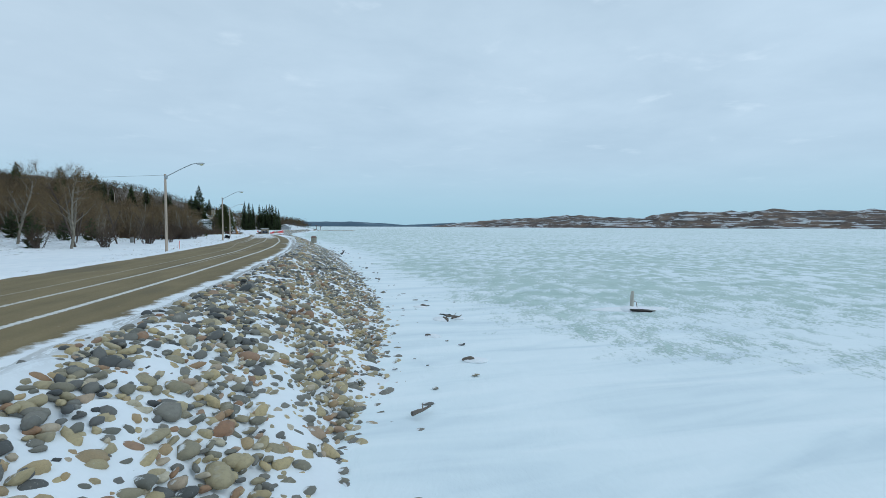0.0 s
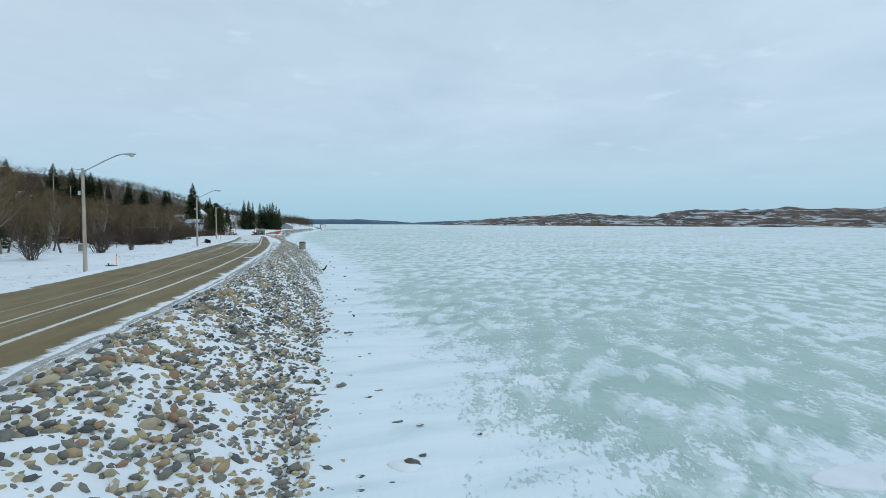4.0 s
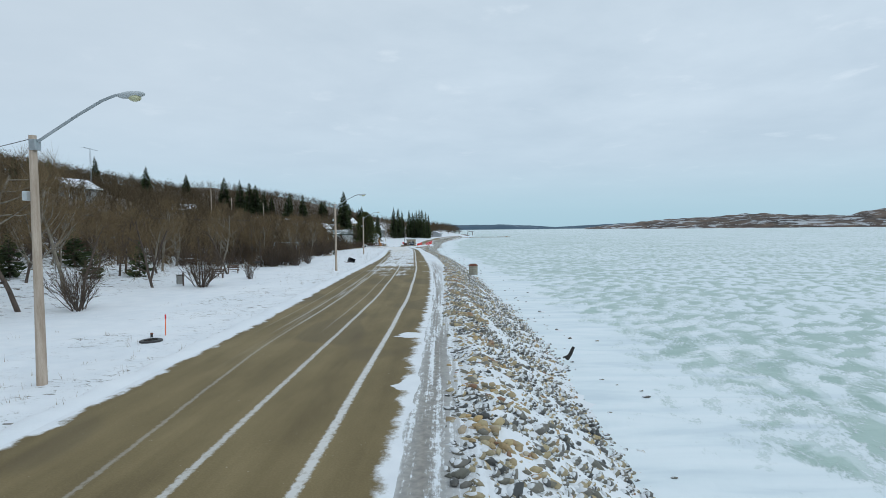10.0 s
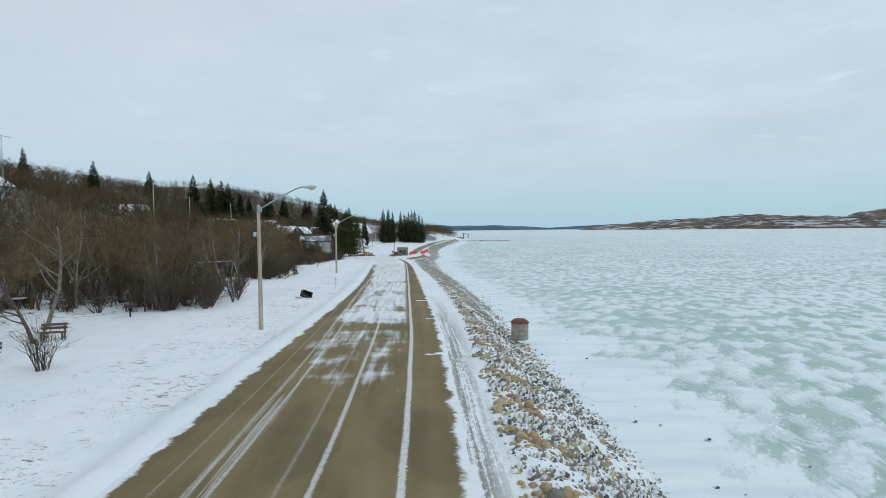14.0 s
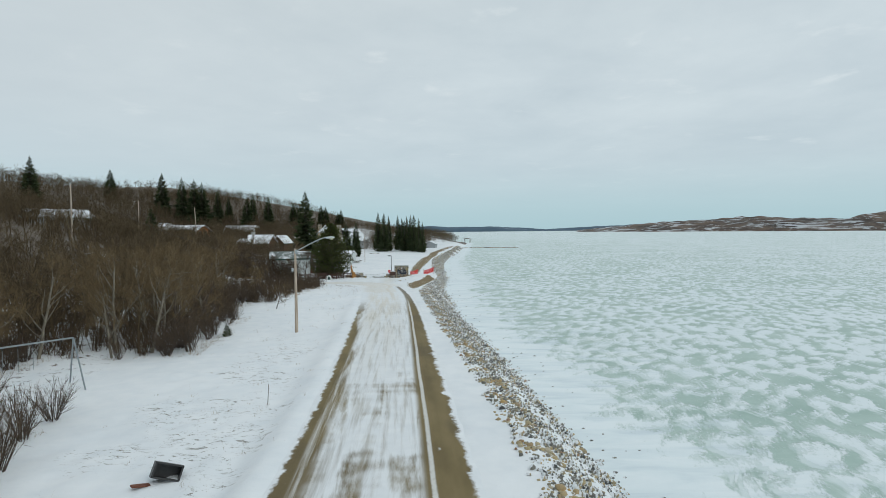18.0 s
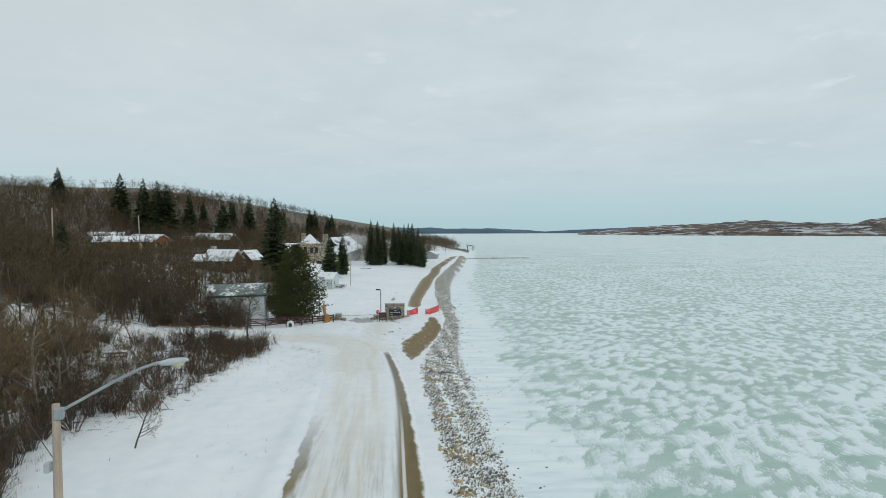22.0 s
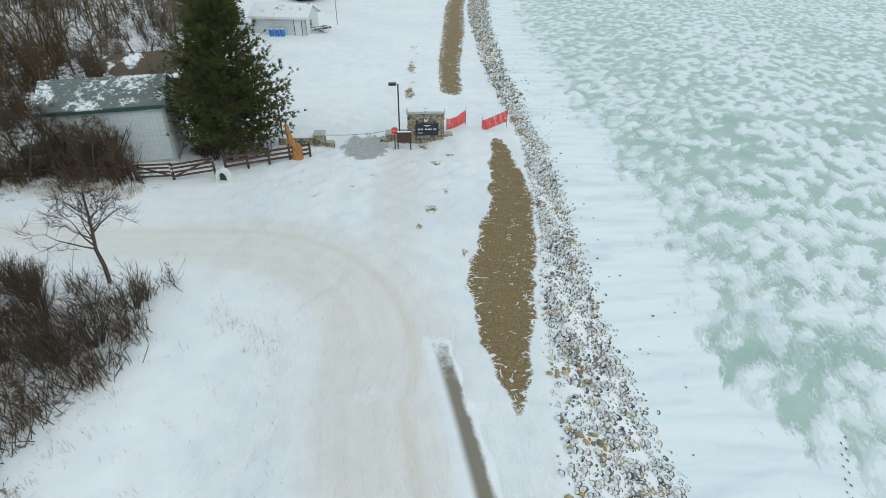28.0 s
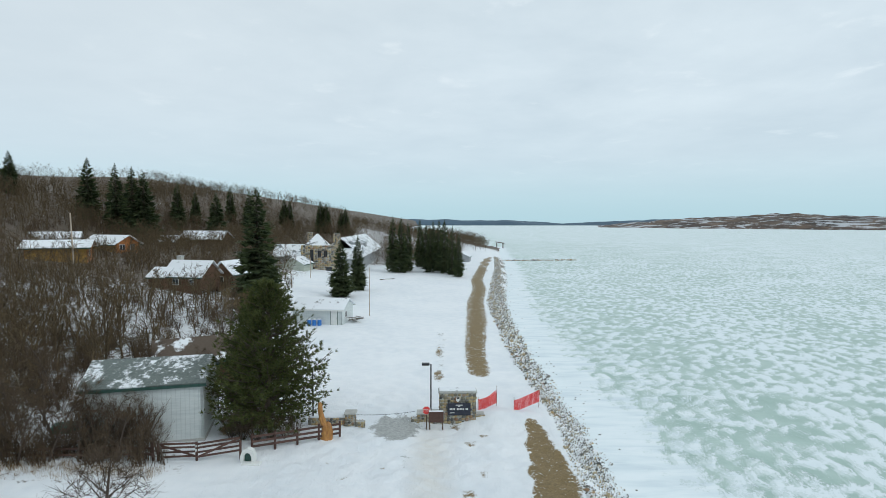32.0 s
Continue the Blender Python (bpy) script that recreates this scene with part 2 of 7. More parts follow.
    crumb = m.noise(1.0, 6, 0.8, m.scaled(9.0, 4.0, 1.0))
    rut = m.math("MULTIPLY", m.attr("rut"), m.step(m.math("ADD", m.math("MULTIPLY", wheel, 0.62), m.math("MULTIPLY", crumb, 0.48)), m.step(m.attr("way"), 44, 62, 0.47, 0.50), m.step(m.attr("way"), 44, 62, 0.55, 0.58)))
    snow = m.mix(m.math("MULTIPLY", rut, 0.85), snow, m.ramp(m.noise(7.0, 4), ((0.3, (0.10, 0.085, 0.06)), (0.7, (0.27, 0.24, 0.19)))))
    m.color(m.mix(bare, snow, soil))
    h = m.math("ADD", m.math("MULTIPLY", drift, 0.75), m.math("MULTIPLY", fine, 0.10))
    h = m.math("ADD", h, m.math("MULTIPLY", mid, 0.3))
    h = m.math("ADD", h, m.math("MULTIPLY", m.attr("churn"), m.math("MULTIPLY", m.noise(1.0, 6, 0.72, m.scaled(1.9, 1.1, 1.0), 1.2), 1.5)))
    m.bump(m.math("SUBTRACT", h, m.math("MULTIPLY", bare, 0.2)), 0.55, 0.16)
    return m.m


def road_material():
    m = Mat("sanded_asphalt", 0.85)
    u, v = m.attr("u"), m.attr("v")
    eL, eR = m.attr("el"), m.attr("er")
    cmb = m.n.new("ShaderNodeCombineXYZ")
    m.put(cmb.inputs[0], u)
    m.put(cmb.inputs[1], v)
    uv = cmb.outputs[0]
    grit = m.noise(26.0, 4, 0.75, uv)
    stain = m.noise(0.5, 5, 0.6, m.scaled(1.2, 0.4, 1, uv))
    wheel = m.noise(1.0, 3, 0.5, m.scaled(1.5, 0.03, 1, uv))
    t = m.math("ADD", m.math("MULTIPLY", stain, 0.45), m.math("ADD", m.math("MULTIPLY", grit, 0.3), m.math("MULTIPLY", wheel, 0.25)))
    base = m.ramp(t, ((0.34, (0.104, 0.077, 0.031)), (0.50, (0.188, 0.142, 0.062)), (0.66, (0.265, 0.206, 0.10))))
    spots = m.step(m.noise(7.0, 3, 0.6, uv), 0.69, 0.75)
    base = m.mix(m.math("MULTIPLY", spots, 0.5), base, (0.5, 0.45, 0.36))
    # patched repairs
    patch = m.step(m.noise(0.23, 1, 0.4, m.scaled(1.0, 0.5, 1, uv)), 0.60, 0.63)
    base = m.mix(m.math("MULTIPLY", patch, 0.35), base, (0.10, 0.077, 0.042))
    wob = m.math("MULTIPLY", m.math("SUBTRACT", m.noise(0.12, 2, 0.5, uv), 0.5), 0.16)
    rag = m.math("MULTIPLY", m.math("SUBTRACT", m.noise(9.0, 4, 0.7, uv), 0.5), 0.22)
    lines = None
    drawn, middle = m.step(v, 36, 59, -2.9, -4.2), m.step(v, 33, 50, -1.68, -2.0)
    for at, wide, strength, lo, hi in ((0.0, 0.125, 0.85, -60, 172), (middle, 0.105, 0.66, -60, 150), (-1.3, 0.07, 0.3, 20, 46), (drawn, 0.08, 0.24, -60, 74), (drawn, 0.09, 0.52, 58, 140), (-2.75, 0.08, 0.2, 58, 130), (-4.72, 0.09, 0.34, 58, 135), (-5.5, 0.06, 0.2, 58, 120)):
        d = m.math("ABSOLUTE", m.math("SUBTRACT", m.math("ADD", u, wob), at))
        k = m.step(m.math("ADD", d, rag), wide, wide - 0.07)
        worn = m.step(m.noise(5.0, 4, 0.7, uv), 0.32, 0.5, 0.62, 1.0)
        k = m.math("MULTIPLY", m.math("MULTIPLY", k, strength), worn)
        k = m.math("MULTIPLY", k, m.math("MULTIPLY", m.step(v, lo, lo + 6), m.step(v, hi, hi - 14)))
        lines = k if lines is None else m.math("MAXIMUM", lines, k)
    blown = m.math("MULTIPLY", m.step(m.noise(1.0, 5, 0.7, m.scaled(2.4, 0.07, 1, uv)), 0.46, 0.66), m.math("MULTIPLY", m.step(u, -5.0, -4.75), m.step(u, -3.9, -4.25)))
    blown = m.math("MULTIPLY", m.math("MULTIPLY", blown, m.step(v, 52, 78)), m.step(grit, 0.35, 0.55, 0.4, 0.85))
    lines = m.math("MAXIMUM", lines, blown)
    base = m.mix(lines, base, (0.74, 0.74, 0.72))
    swept = m.math("MULTIPLY", m.step(v, 158, 174), m.step(grit, 0.40, 0.60, 0.75, 0.35))
    base = m.mix(swept, base, m.ramp(grit, ((0.35, (0.13, 0.12, 0.10)), (0.65, (0.42, 0.42, 0.41)))))
    # drifted snow: closed over the far half, streaks along the way before it
    along = m.noise(1.0, 5, 0.65, m.scaled(0.95, 0.11, 1, uv), 0.5)
    cross = m.noise(1.0, 3, 0.6, m.scaled(0.12, 0.24, 1, uv))
    cover = m.math("ADD", m.step(v, 70, 106, 0.0, 0.34), m.step(v, 118, 178, 0.0, 0.5))
    amount = m.math("ADD", m.math("ADD", m.math("MULTIPLY", along, 0.55), m.math("MULTIPLY", cross, 0.55)), m.math("SUBTRACT", cover, 0.30))
    field = m.step(amount, 0.47, 0.62)
    edge = m.math("ADD", m.step(v, 115, 160, 1.0, 0.2), m.math("MULTIPLY", m.math("SUBTRACT", along, 0.5), 2.0))
    inner = m.math("MULTIPLY", m.step(u, -0.15, -0.5), m.step(eL, edge, m.math("ADD", edge, 0.6)))
    inner = m.math("MAXIMUM", inner, m.math("MULTIPLY", m.step(v, 152, 168), m.step(u, 0.0, -0.35)))
    film = m.math("MULTIPLY", m.math("MULTIPLY", field, inner), m.math("MAXIMUM", m.step(m.noise(3.0, 4, 0.6, m.scaled(1, 0.05, 1, uv)), 0.25, 0.55, 0.55, 0.97), m.step(v, 140, 165)))
    bank = m.math("ADD", m.math("MULTIPLY", m.math("SUBTRACT", m.noise(0.8, 6, 0.72, uv), 0.5), 1.3), 0.06)
    left = m.step(m.math("SUBTRACT", eL, bank), 0.10, -0.10)
    tongue = m.math("MULTIPLY", m.step(m.noise(0.42, 3, 0.55, m.scaled(0.6, 1.0, 1, uv)), 0.60, 0.68), m.step(v, 36, 46, 0.0, 0.9))
    right = m.step(m.math("SUBTRACT", m.math("SUBTRACT", eR, m.math("MULTIPLY", tongue, m.step(v, 120, 135, 1.0, 0.0))), m.math("MULTIPLY", bank, m.step(v, 130, 155, 1.0, 0.5))), 0.12, -0.12)
    right = m.math("MAXIMUM", right, m.step(m.math("ADD", v, m.math("MULTIPLY", m.noise(2.0, 4, 0.7, uv), 5.0)), 185.5, 188.5))
    snow = m.math("MAXIMUM", film, m.math("MAXIMUM", left, right))
    white = m.ramp(m.noise(1.0, 4, 0.6, uv), ((0.3, (0.76, 0.79, 0.82)), (0.7, (0.85, 0.875, 0.895))))
    tan = m.math("MULTIPLY", m.math("MULTIPLY", m.step(v, 120, 165), m.math("MULTIPLY", m.step(u, -0.5, -1.8), m.step(eL, 0.2, 1.6))), m.step(m.noise(1.6, 4, 0.6, m.scaled(1, 0.06, 1, uv)), 0.34, 0.64, 0.10, 0.54))
    white = m.mix(tan, white, (0.66, 0.595, 0.48))
    m.color(m.mix(snow, base, white))
    m.bump(m.math("ADD", m.math("MULTIPLY", grit, 0.35), m.math("MULTIPLY", snow, 0.8)), 0.45, 0.03)
    return m.m


def ice_material():
    m = Mat("lake_ice", 0.5)
    sh = m.attr("shore")
    rot = m.n.new("ShaderNodeVectorRotate")
    rot.rotation_type = "Z_AXIS"
    rot.inputs["Angle"].default_value = radians(24)
    m.l.new(m.co, rot.inputs["Vector"])
    co = m.scaled(1.0, 0.50, 0.0, rot.outputs[0])
    # wind-packed snow, cut by lanes of bare ice: a hard edge on one side, a fading drift on the other
    away = m.n.new("ShaderNodeVectorMath")
    away.operation = "ADD"
    m.l.new(co, away.inputs[0])
    away.inputs[1].default_value = (0.22, 0.16, 0.0)
    lane = m.noise(0.92, 6, 0.68, co, 0.35)
    drift = m.noise(0.92, 4, 0.55, away.outputs[0], 0.35)
    broad = m.noise(0.06, 3, 0.5)
    middle = m.noise(0.22, 3, 0.5, co)
    bias = m.math("ADD", m.math("MULTIPLY", m.math("SUBTRACT", broad, 0.5), 0.20), m.math("MULTIPLY", m.math("SUBTRACT", middle, 0.5), 0.16))
    reach = m.math("ADD", sh, m.math("MULTIPLY", m.math("SUBTRACT", m.noise(0.20, 4, 0.55, m.scaled(0.5, 1.3, 1)), 0.5), 9.0))
    bias = m.math("ADD", bias, m.step(reach, -1.8, 5.0, 0.34, 0.0))
    bias = m.math("ADD", bias, m.step(sh, 25, 160, 0.0, 0.03))
    bias = m.math("SUBTRACT", bias, m.math("ADD", m.attr("open"), 0.506))
    # loose grains and rows of small scales along some edges
    grain = m.noise(8.0, 3, 0.7, m.scaled(1.0, 0.55, 1, rot.outputs[0]))
    loose = m.step(m.noise(0.5, 3, 0.5), 0.40, 0.60, 0.05, 0.24)
    scaly = m.math("MULTIPLY", m.math("MULTIPLY", m.attr("flecks"), m.step(sh, 16, 36, 1.0, 0.12)), m.step(m.noise(0.16, 3, 0.5), 0.42, 0.54, 0.15, 1.0))
    v = m.math("ADD", m.math("ADD", lane, bias), m.math("MULTIPLY", m.math("SUBTRACT", grain, 0.5), m.math("ADD", loose, m.math("MULTIPLY", scaly, 0.75))))
    width = m.step(sh, 4, 18, 0.07, 0.012)
    cover = m.step(v, m.math("SUBTRACT", 0.0, width), width)
    haze = m.step(m.math("ADD", drift, bias), -0.075, 0.06, 0.0, 0.72)
    haze = m.math("MULTIPLY", haze, m.step(scaly, 0.1, 0.9, 1.0, 0.45))
    cover = m.math("MAXIMUM", cover, haze)
    ice = m.ramp(m.noise(0.30, 5, 0.6), ((0.32, (0.335, 0.475, 0.42)), (0.68, (0.47, 0.60, 0.55))))
    ripple = m.noise(1.0, 3, 0.5, m.scaled(0.22, 1.0, 1), 0.6)
    # shading of the wind ripples is painted into the snow colour, strongest near shore
    snow = m.ramp(m.math("ADD", m.math("MULTIPLY", m.math("SUBTRACT", ripple, 0.5), m.step(sh, 6, 14, 1.0, 0.15)), 0.54), ((0.34, (0.68, 0.765, 0.81)), (0.5, (0.772, 0.85, 0.88)), (0.66, (0.825, 0.89, 0.915))))
    m.color(m.mix(cover, ice, snow))
    m.roughness(m.step(cover, 0.0, 1.0, 0.40, 0.8))
    m.bump(m.math("ADD", m.math("MULTIPLY", cover, 0.5), m.math("ADD", m.math("MULTIPLY", m.math("MULTIPLY", ripple, m.step(sh, 6, 14, 0.9, 0.15)), 1.0), m.math("MULTIPLY", lane, 0.6))), 0.6, 0.14)
    return m.m


STONE_STOPS = ((0.0, (0.06, 0.065, 0.066)), (0.12, (0.14, 0.14, 0.13)), (0.24, (0.22, 0.21, 0.175)), (0.34, (0.155, 0.155, 0.13)), (0.46, (0.38, 0.325, 0.20)), (0.57, (0.50, 0.405, 0.22)), (0.66, (0.29, 0.165, 0.095)), (0.74, (0.54, 0.49, 0.37)), (0.82, (0.42, 0.345, 0.19)), (0.90, (0.35, 0.27, 0.16)), (1.0, (0.51, 0.355, 0.15)))


def stone_material(name, source):
    m = Mat(name, 0.72)
    t = {"island": m.island, "object": m.obrand}.get(source, lambda: m.attr("tone"))()
    c = m.ramp(t, STONE_STOPS)
    sp = m.noise(16.0, 5, 0.75)
    c = m.mix(m.step(sp, 0.42, 0.74, 0.0, 0.35), c, (0.10, 0.09, 0.075), "MIX")
    lichen = m.step(m.noise(5.0, 4, 0.6), 0.60, 0.68)
    c = m.mix(m.math("MULTIPLY", lichen, 0.35), c, (0.42, 0.40, 0.34))
    # snow that the wind has plastered on the landward and upper faces
    lee = m.n.new("ShaderNodeVectorMath")
    lee.operation = "DOT_PRODUCT"
    m.l.new(m.n.new("ShaderNodeNewGeometry").outputs["Normal"], lee.inputs[0])
    lee.inputs[1].default_value = (-0.56, -0.12, 0.82)
    face = m.math("ADD", lee.outputs["Value"], m.math("MULTIPLY", m.math("SUBTRACT", m.noise(3.0, 5, 0.7), 0.5), 0.9))
    dust = m.step(m.math("ADD", face, m.math("MULTIPLY", m.attr("cap"), 0.60)), 1.14, 1.26)
    m.color(m.mix(m.math("MULTIPLY", dust, 0.9), c, SNOW))
    m.bump(sp, 0.4, 0.02)
    return m.m


def twig_material(name, c0, c1, source="island"):
    m = Mat(name, 0.9)
    t = m.island() if source == "island" else m.obrand()
    m.color(m.ramp(t, ((0.0, c0), (1.0, c1))))
    return m.m


def bark_material(name, c0, c1, dark):
    m = Mat(name, 0.9)
    v = m.noise(1.0, 5, 0.65, m.scaled(7, 7, 2.0))
    sc = m.step(m.noise(1.0, 3, 0.6, m.scaled(5, 5, 9)), 0.60, 0.66)
    c = m.ramp(v, ((0.3, c0), (0.7, c1)))
    m.color(m.mix(m.math("MULTIPLY", sc, 0.7), c, dark)).bump(v, 0.5, 0.03)
    return m.m


def roof_material(name, base, amount, grain=0.45):
    """Roofing that is covered with snow but for bare, streaked parts."""
    m = Mat(name, 0.8)
    v = m.math("ADD", m.math("MULTIPLY", m.noise(0.45, 5, 0.6), 0.5), m.math("MULTIPLY", m.noise(grain, 6, 0.7), 0.5))
    k = m.step(m.math("ADD", v, amount), 0.52, 0.60)
    c = m.ramp(m.noise(1.0, 3, 0.6, m.scaled(6, 6, 18)), ((0.3, tuple(x * 0.75 for x in base)), (0.7, tuple(min(1, x * 1.2) for x in base))))
    m.color(m.mix(k, c, (0.80, 0.83, 0.86))).bump(m.math("ADD", m.math("MULTIPLY", k, 0.7), m.math("MULTIPLY", v, 0.3)), 0.4, 0.06)
    return m.m


def siding_material(name, c0, c1, pitch, upright=False):
    m = Mat(name, 0.75)
    s = m.n.new("ShaderNodeSeparateXYZ")
    m.l.new(m.co, s.inputs[0])
    saw = m.math("FRACT", m.math("DIVIDE", m.math("ADD", s.outputs["X"], s.outputs["Y"]) if upright else s.outputs["Z"], pitch))
    groove = m.step(saw, 0.06, 0.16)
    st = m.noise(1.0, 4, 0.6, m.scaled(0.8, 0.8, 5))
    c = m.ramp(st, ((0.3, c0), (0.7, c1)))
    m.color(m.mix(m.step(groove, 0, 1, 0.18, 0.0), c, tuple(x * 0.4 for x in c0))).bump(m.math("ADD", groove, m.math("MULTIPLY", st, 0.2)), 0.5, 0.03)
    return m.m


M = {
    "snow": snow_material(), "road": road_material(), "ice": ice_material(),
    "stone": stone_material("field_stone", "object"), "stones": stone_material("field_stones", "tone"), "masonry": stone_material("masonry_stone", "island"),
    "pole": grained("weathered_pole_wood", (0.30, 0.235, 0.175), (0.52, 0.44, 0.36), (9, 9, 0.7), 0.85, 0, 12, 0.4, 0.01),
    "pale_wood": grained("bleached_post_wood", (0.36, 0.34, 0.29), (0.62, 0.60, 0.54), (9, 9, 1.2), 0.85, 0, 12, 0.4, 0.01),
    "mound": grained("drifted_snow", (0.78, 0.81, 0.84), (0.86, 0.88, 0.90), (2, 2, 2), 0.8, 0, 20, 0.2, 0.02),
    "grey_post": grained("dull_grey_post", (0.20, 0.20, 0.19), (0.34, 0.34, 0.32), (6, 6, 1), 0.8),
    "zinc": grained("galvanised_steel", (0.30, 0.34, 0.36), (0.46, 0.50, 0.52), (2, 2, 2), 0.45, 0.6, 30, 0.1),
    "lamp_cap": grained("painted_lamp_housing", (0.42, 0.46, 0.48), (0.56, 0.60, 0.61), (5, 5, 5), 0.5),
    "lens": grained("yellowed_lamp_glass", (0.50, 0.50, 0.30), (0.62, 0.62, 0.42), (4, 4, 4), 0.2),
    "black": grained("black_paint", (0.012, 0.013, 0.014), (0.03, 0.03, 0.032), (6, 6, 6), 0.45),
    "rust": grained("rusty_iron", (0.10, 0.035, 0.022), (0.22, 0.085, 0.05), (5, 5, 5), 0.85),
    "ring": grained("mossy_concrete", (0.22, 0.21, 0.165), (0.38, 0.36, 0.29), (4, 4, 4), 0.9),
    "concrete": grained("grey_concrete", (0.36, 0.36, 0.34), (0.52, 0.52, 0.49), (1.5, 1.5, 1.5), 0.9),
    "plank": grained("weathered_plank", (0.075, 0.05, 0.038), (0.17, 0.12, 0.09), (12, 12, 12), 0.9, 0, 4, 0.4, 0.01, 0.2),
    "rail": grained("brown_stained_rail", (0.055, 0.03, 0.025), (0.12, 0.065, 0.05), (8, 8, 8), 0.85, 0, 6, 0.3, 0.01, 0.15),
    "drift": grained("grey_driftwood", (0.08, 0.07, 0.06), (0.20, 0.17, 0.14), (6, 6, 6), 0.9),
    "char": grained("charred_wood", (0.012, 0.011, 0.010), (0.04, 0.035, 0.03), (6, 6, 6), 0.9),
    "red": grained("red_plastic", (0.62, 0.025, 0.03), (0.80, 0.07, 0.06), (3, 3, 3), 0.55),
    "orange": grained("orange_plastic", (0.75, 0.14, 0.03), (0.85, 0.22, 0.06), (3, 3, 3), 0.5),
    "white": grained("white_paint", (0.66, 0.67, 0.65), (0.78, 0.79, 0.77), (2, 2, 2), 0.65),
    "blue": grained("blue_plastic", (0.02, 0.13, 0.42), (0.04, 0.22, 0.6), (3, 3, 3), 0.45),
    "navy": grained("dark_sign_board", (0.012, 0.016, 0.03), (0.025, 0.03, 0.05), (4, 4, 4), 0.5),
    "carving": grained("varnished_carved_wood", (0.24, 0.10, 0.025), (0.48, 0.24, 0.06), (6, 6, 2), 0.5, 0, 10, 0.4, 0.02),
    "glass": grained("dark_window_glass", (0.02, 0.025, 0.03), (0.05, 0.06, 0.07), (1, 1, 1), 0.12),
    "trim": grained("dark_green_trim", (0.02, 0.06, 0.05), (0.04, 0.10, 0.08), (3, 3, 3), 0.6),
    "teal": grained("green_tarpaulin", (0.01, 0.07, 0.05), (0.02, 0.12, 0.09), (3, 3, 3), 0.6),
    "log_yellow": siding_material("yellow_log_wall", (0.30, 0.16, 0.035), (0.46, 0.27, 0.06), 0.28),
    "log_orange": siding_material("orange_log_wall", (0.34, 0.12, 0.035), (0.50, 0.20, 0.06), 0.28),
    "log_brown": siding_material("brown_log_wall", (0.085, 0.042, 0.024), (0.15, 0.08, 0.045), 0.28),
    "side_white": siding_material("pale_metal_siding", (0.55, 0.60, 0.60), (0.68, 0.72, 0.71), 0.3, True),
    "side_green": siding_material("pale_green_siding", (0.42, 0.47, 0.41), (0.52, 0.56, 0.49), 0.2),
    "side_grey": siding_material("grey_siding", (0.30, 0.32, 0.33), (0.42, 0.44, 0.45), 0.2),
    "side_red": siding_material("dark_red_siding", (0.14, 0.03, 0.025), (0.22, 0.05, 0.04), 0.2),
    "roof_snow": roof_material("snowy_roof", (0.12, 0.11, 0.11), 0.20),
    "roof_thin": roof_material("green_shingle_roof_with_snow", (0.14, 0.165, 0.155), 0.015, 2.4),
    "roof_brown": roof_material("brown_board_roof_with_snow", (0.10, 0.075, 0.055), 0.0),
    "roof_lodge": roof_material("grey_shingle_roof_with_snow", (0.20, 0.22, 0.23), 0.12),
    "bark": bark_material("pale_aspen_bark", (0.12, 0.105, 0.082), (0.31, 0.275, 0.215), (0.04, 0.035, 0.03)),
    "bark_dark": bark_material("dark_bark", (0.06, 0.047, 0.038), (0.13, 0.10, 0.08), (0.03, 0.025, 0.02)),
    "twig_fine": twig_material("dark_fine_twigs", (0.045, 0.032, 0.022), (0.12, 0.085, 0.055)),
    "twig": twig_material("brown_twigs", (0.078, 0.055, 0.028), (0.24, 0.168, 0.084)),
    "twig_red": twig_material("red_brown_twigs", (0.042, 0.030, 0.019), (0.138, 0.095, 0.056)),
    "woods": twig_material("far_twigs", (0.048, 0.035, 0.019), (0.158, 0.114, 0.06)),
    "needle": twig_material("spruce_needles", (0.02, 0.038, 0.013), (0.08, 0.102, 0.034)),
    "needle_pine": twig_material("pine_needles", (0.030, 0.050, 0.012), (0.125, 0.138, 0.034)),
    "straw": twig_material("dry_grass", (0.16, 0.10, 0.045), (0.34, 0.24, 0.12)),
}


# ---- mesh helpers ----
def np_mesh(name, verts, faces, mat=None, smooth=False, attrs=None):
    """A mesh from arrays: faces all with the same number of corners."""
    verts, faces = np.asarray(verts, np.float32), np.asarray(faces, np.int32)
    me = bpy.data.meshes.new(name)
    k = faces.shape[1]
    me.vertices.add(len(verts))
    me.vertices.foreach_set("co", verts.ravel())
    me.loops.add(faces.size)
    me.loops.foreach_set("vertex_index", faces.ravel())
    me.polygons.add(len(faces))
    me.polygons.foreach_set("loop_start", np.arange(0, faces.size, k, dtype=np.int32))
    me.polygons.foreach_set("loop_total", np.full(len(faces), k, np.int32))
    me.polygons.foreach_set("use_smooth", np.full(len(faces), smooth))
    for key, values in (attrs or {}).items():
        a = me.attributes.new(key, "FLOAT", "POINT")
        a.data.foreach_set("value", np.asarray(values, np.float32).ravel())
    me.update(calc_edges=True)
    me.validate()
    if mat:
        me.materials.append(mat)
    return me


def part(name, bm, material, parent, label="", smooth=False):
    """Links a bmesh as one mesh object under a thing or a part."""
    me = bpy.data.meshes.new(name)
    bm.to_mesh(me)
    bm.free()
    me.materials.append(material)
    if smooth:
        me.polygons.foreach_set("use_smooth", [True] * len(me.polygons))
    ob = new(name, me)
    ob.parent = parent
    if label:
        tagged(ob, label)
    return ob


def mesh_part(name, me, parent, label=""):
    ob = new(name, me)
    ob.parent = parent
    if label:
        tagged(ob, label)
    return ob


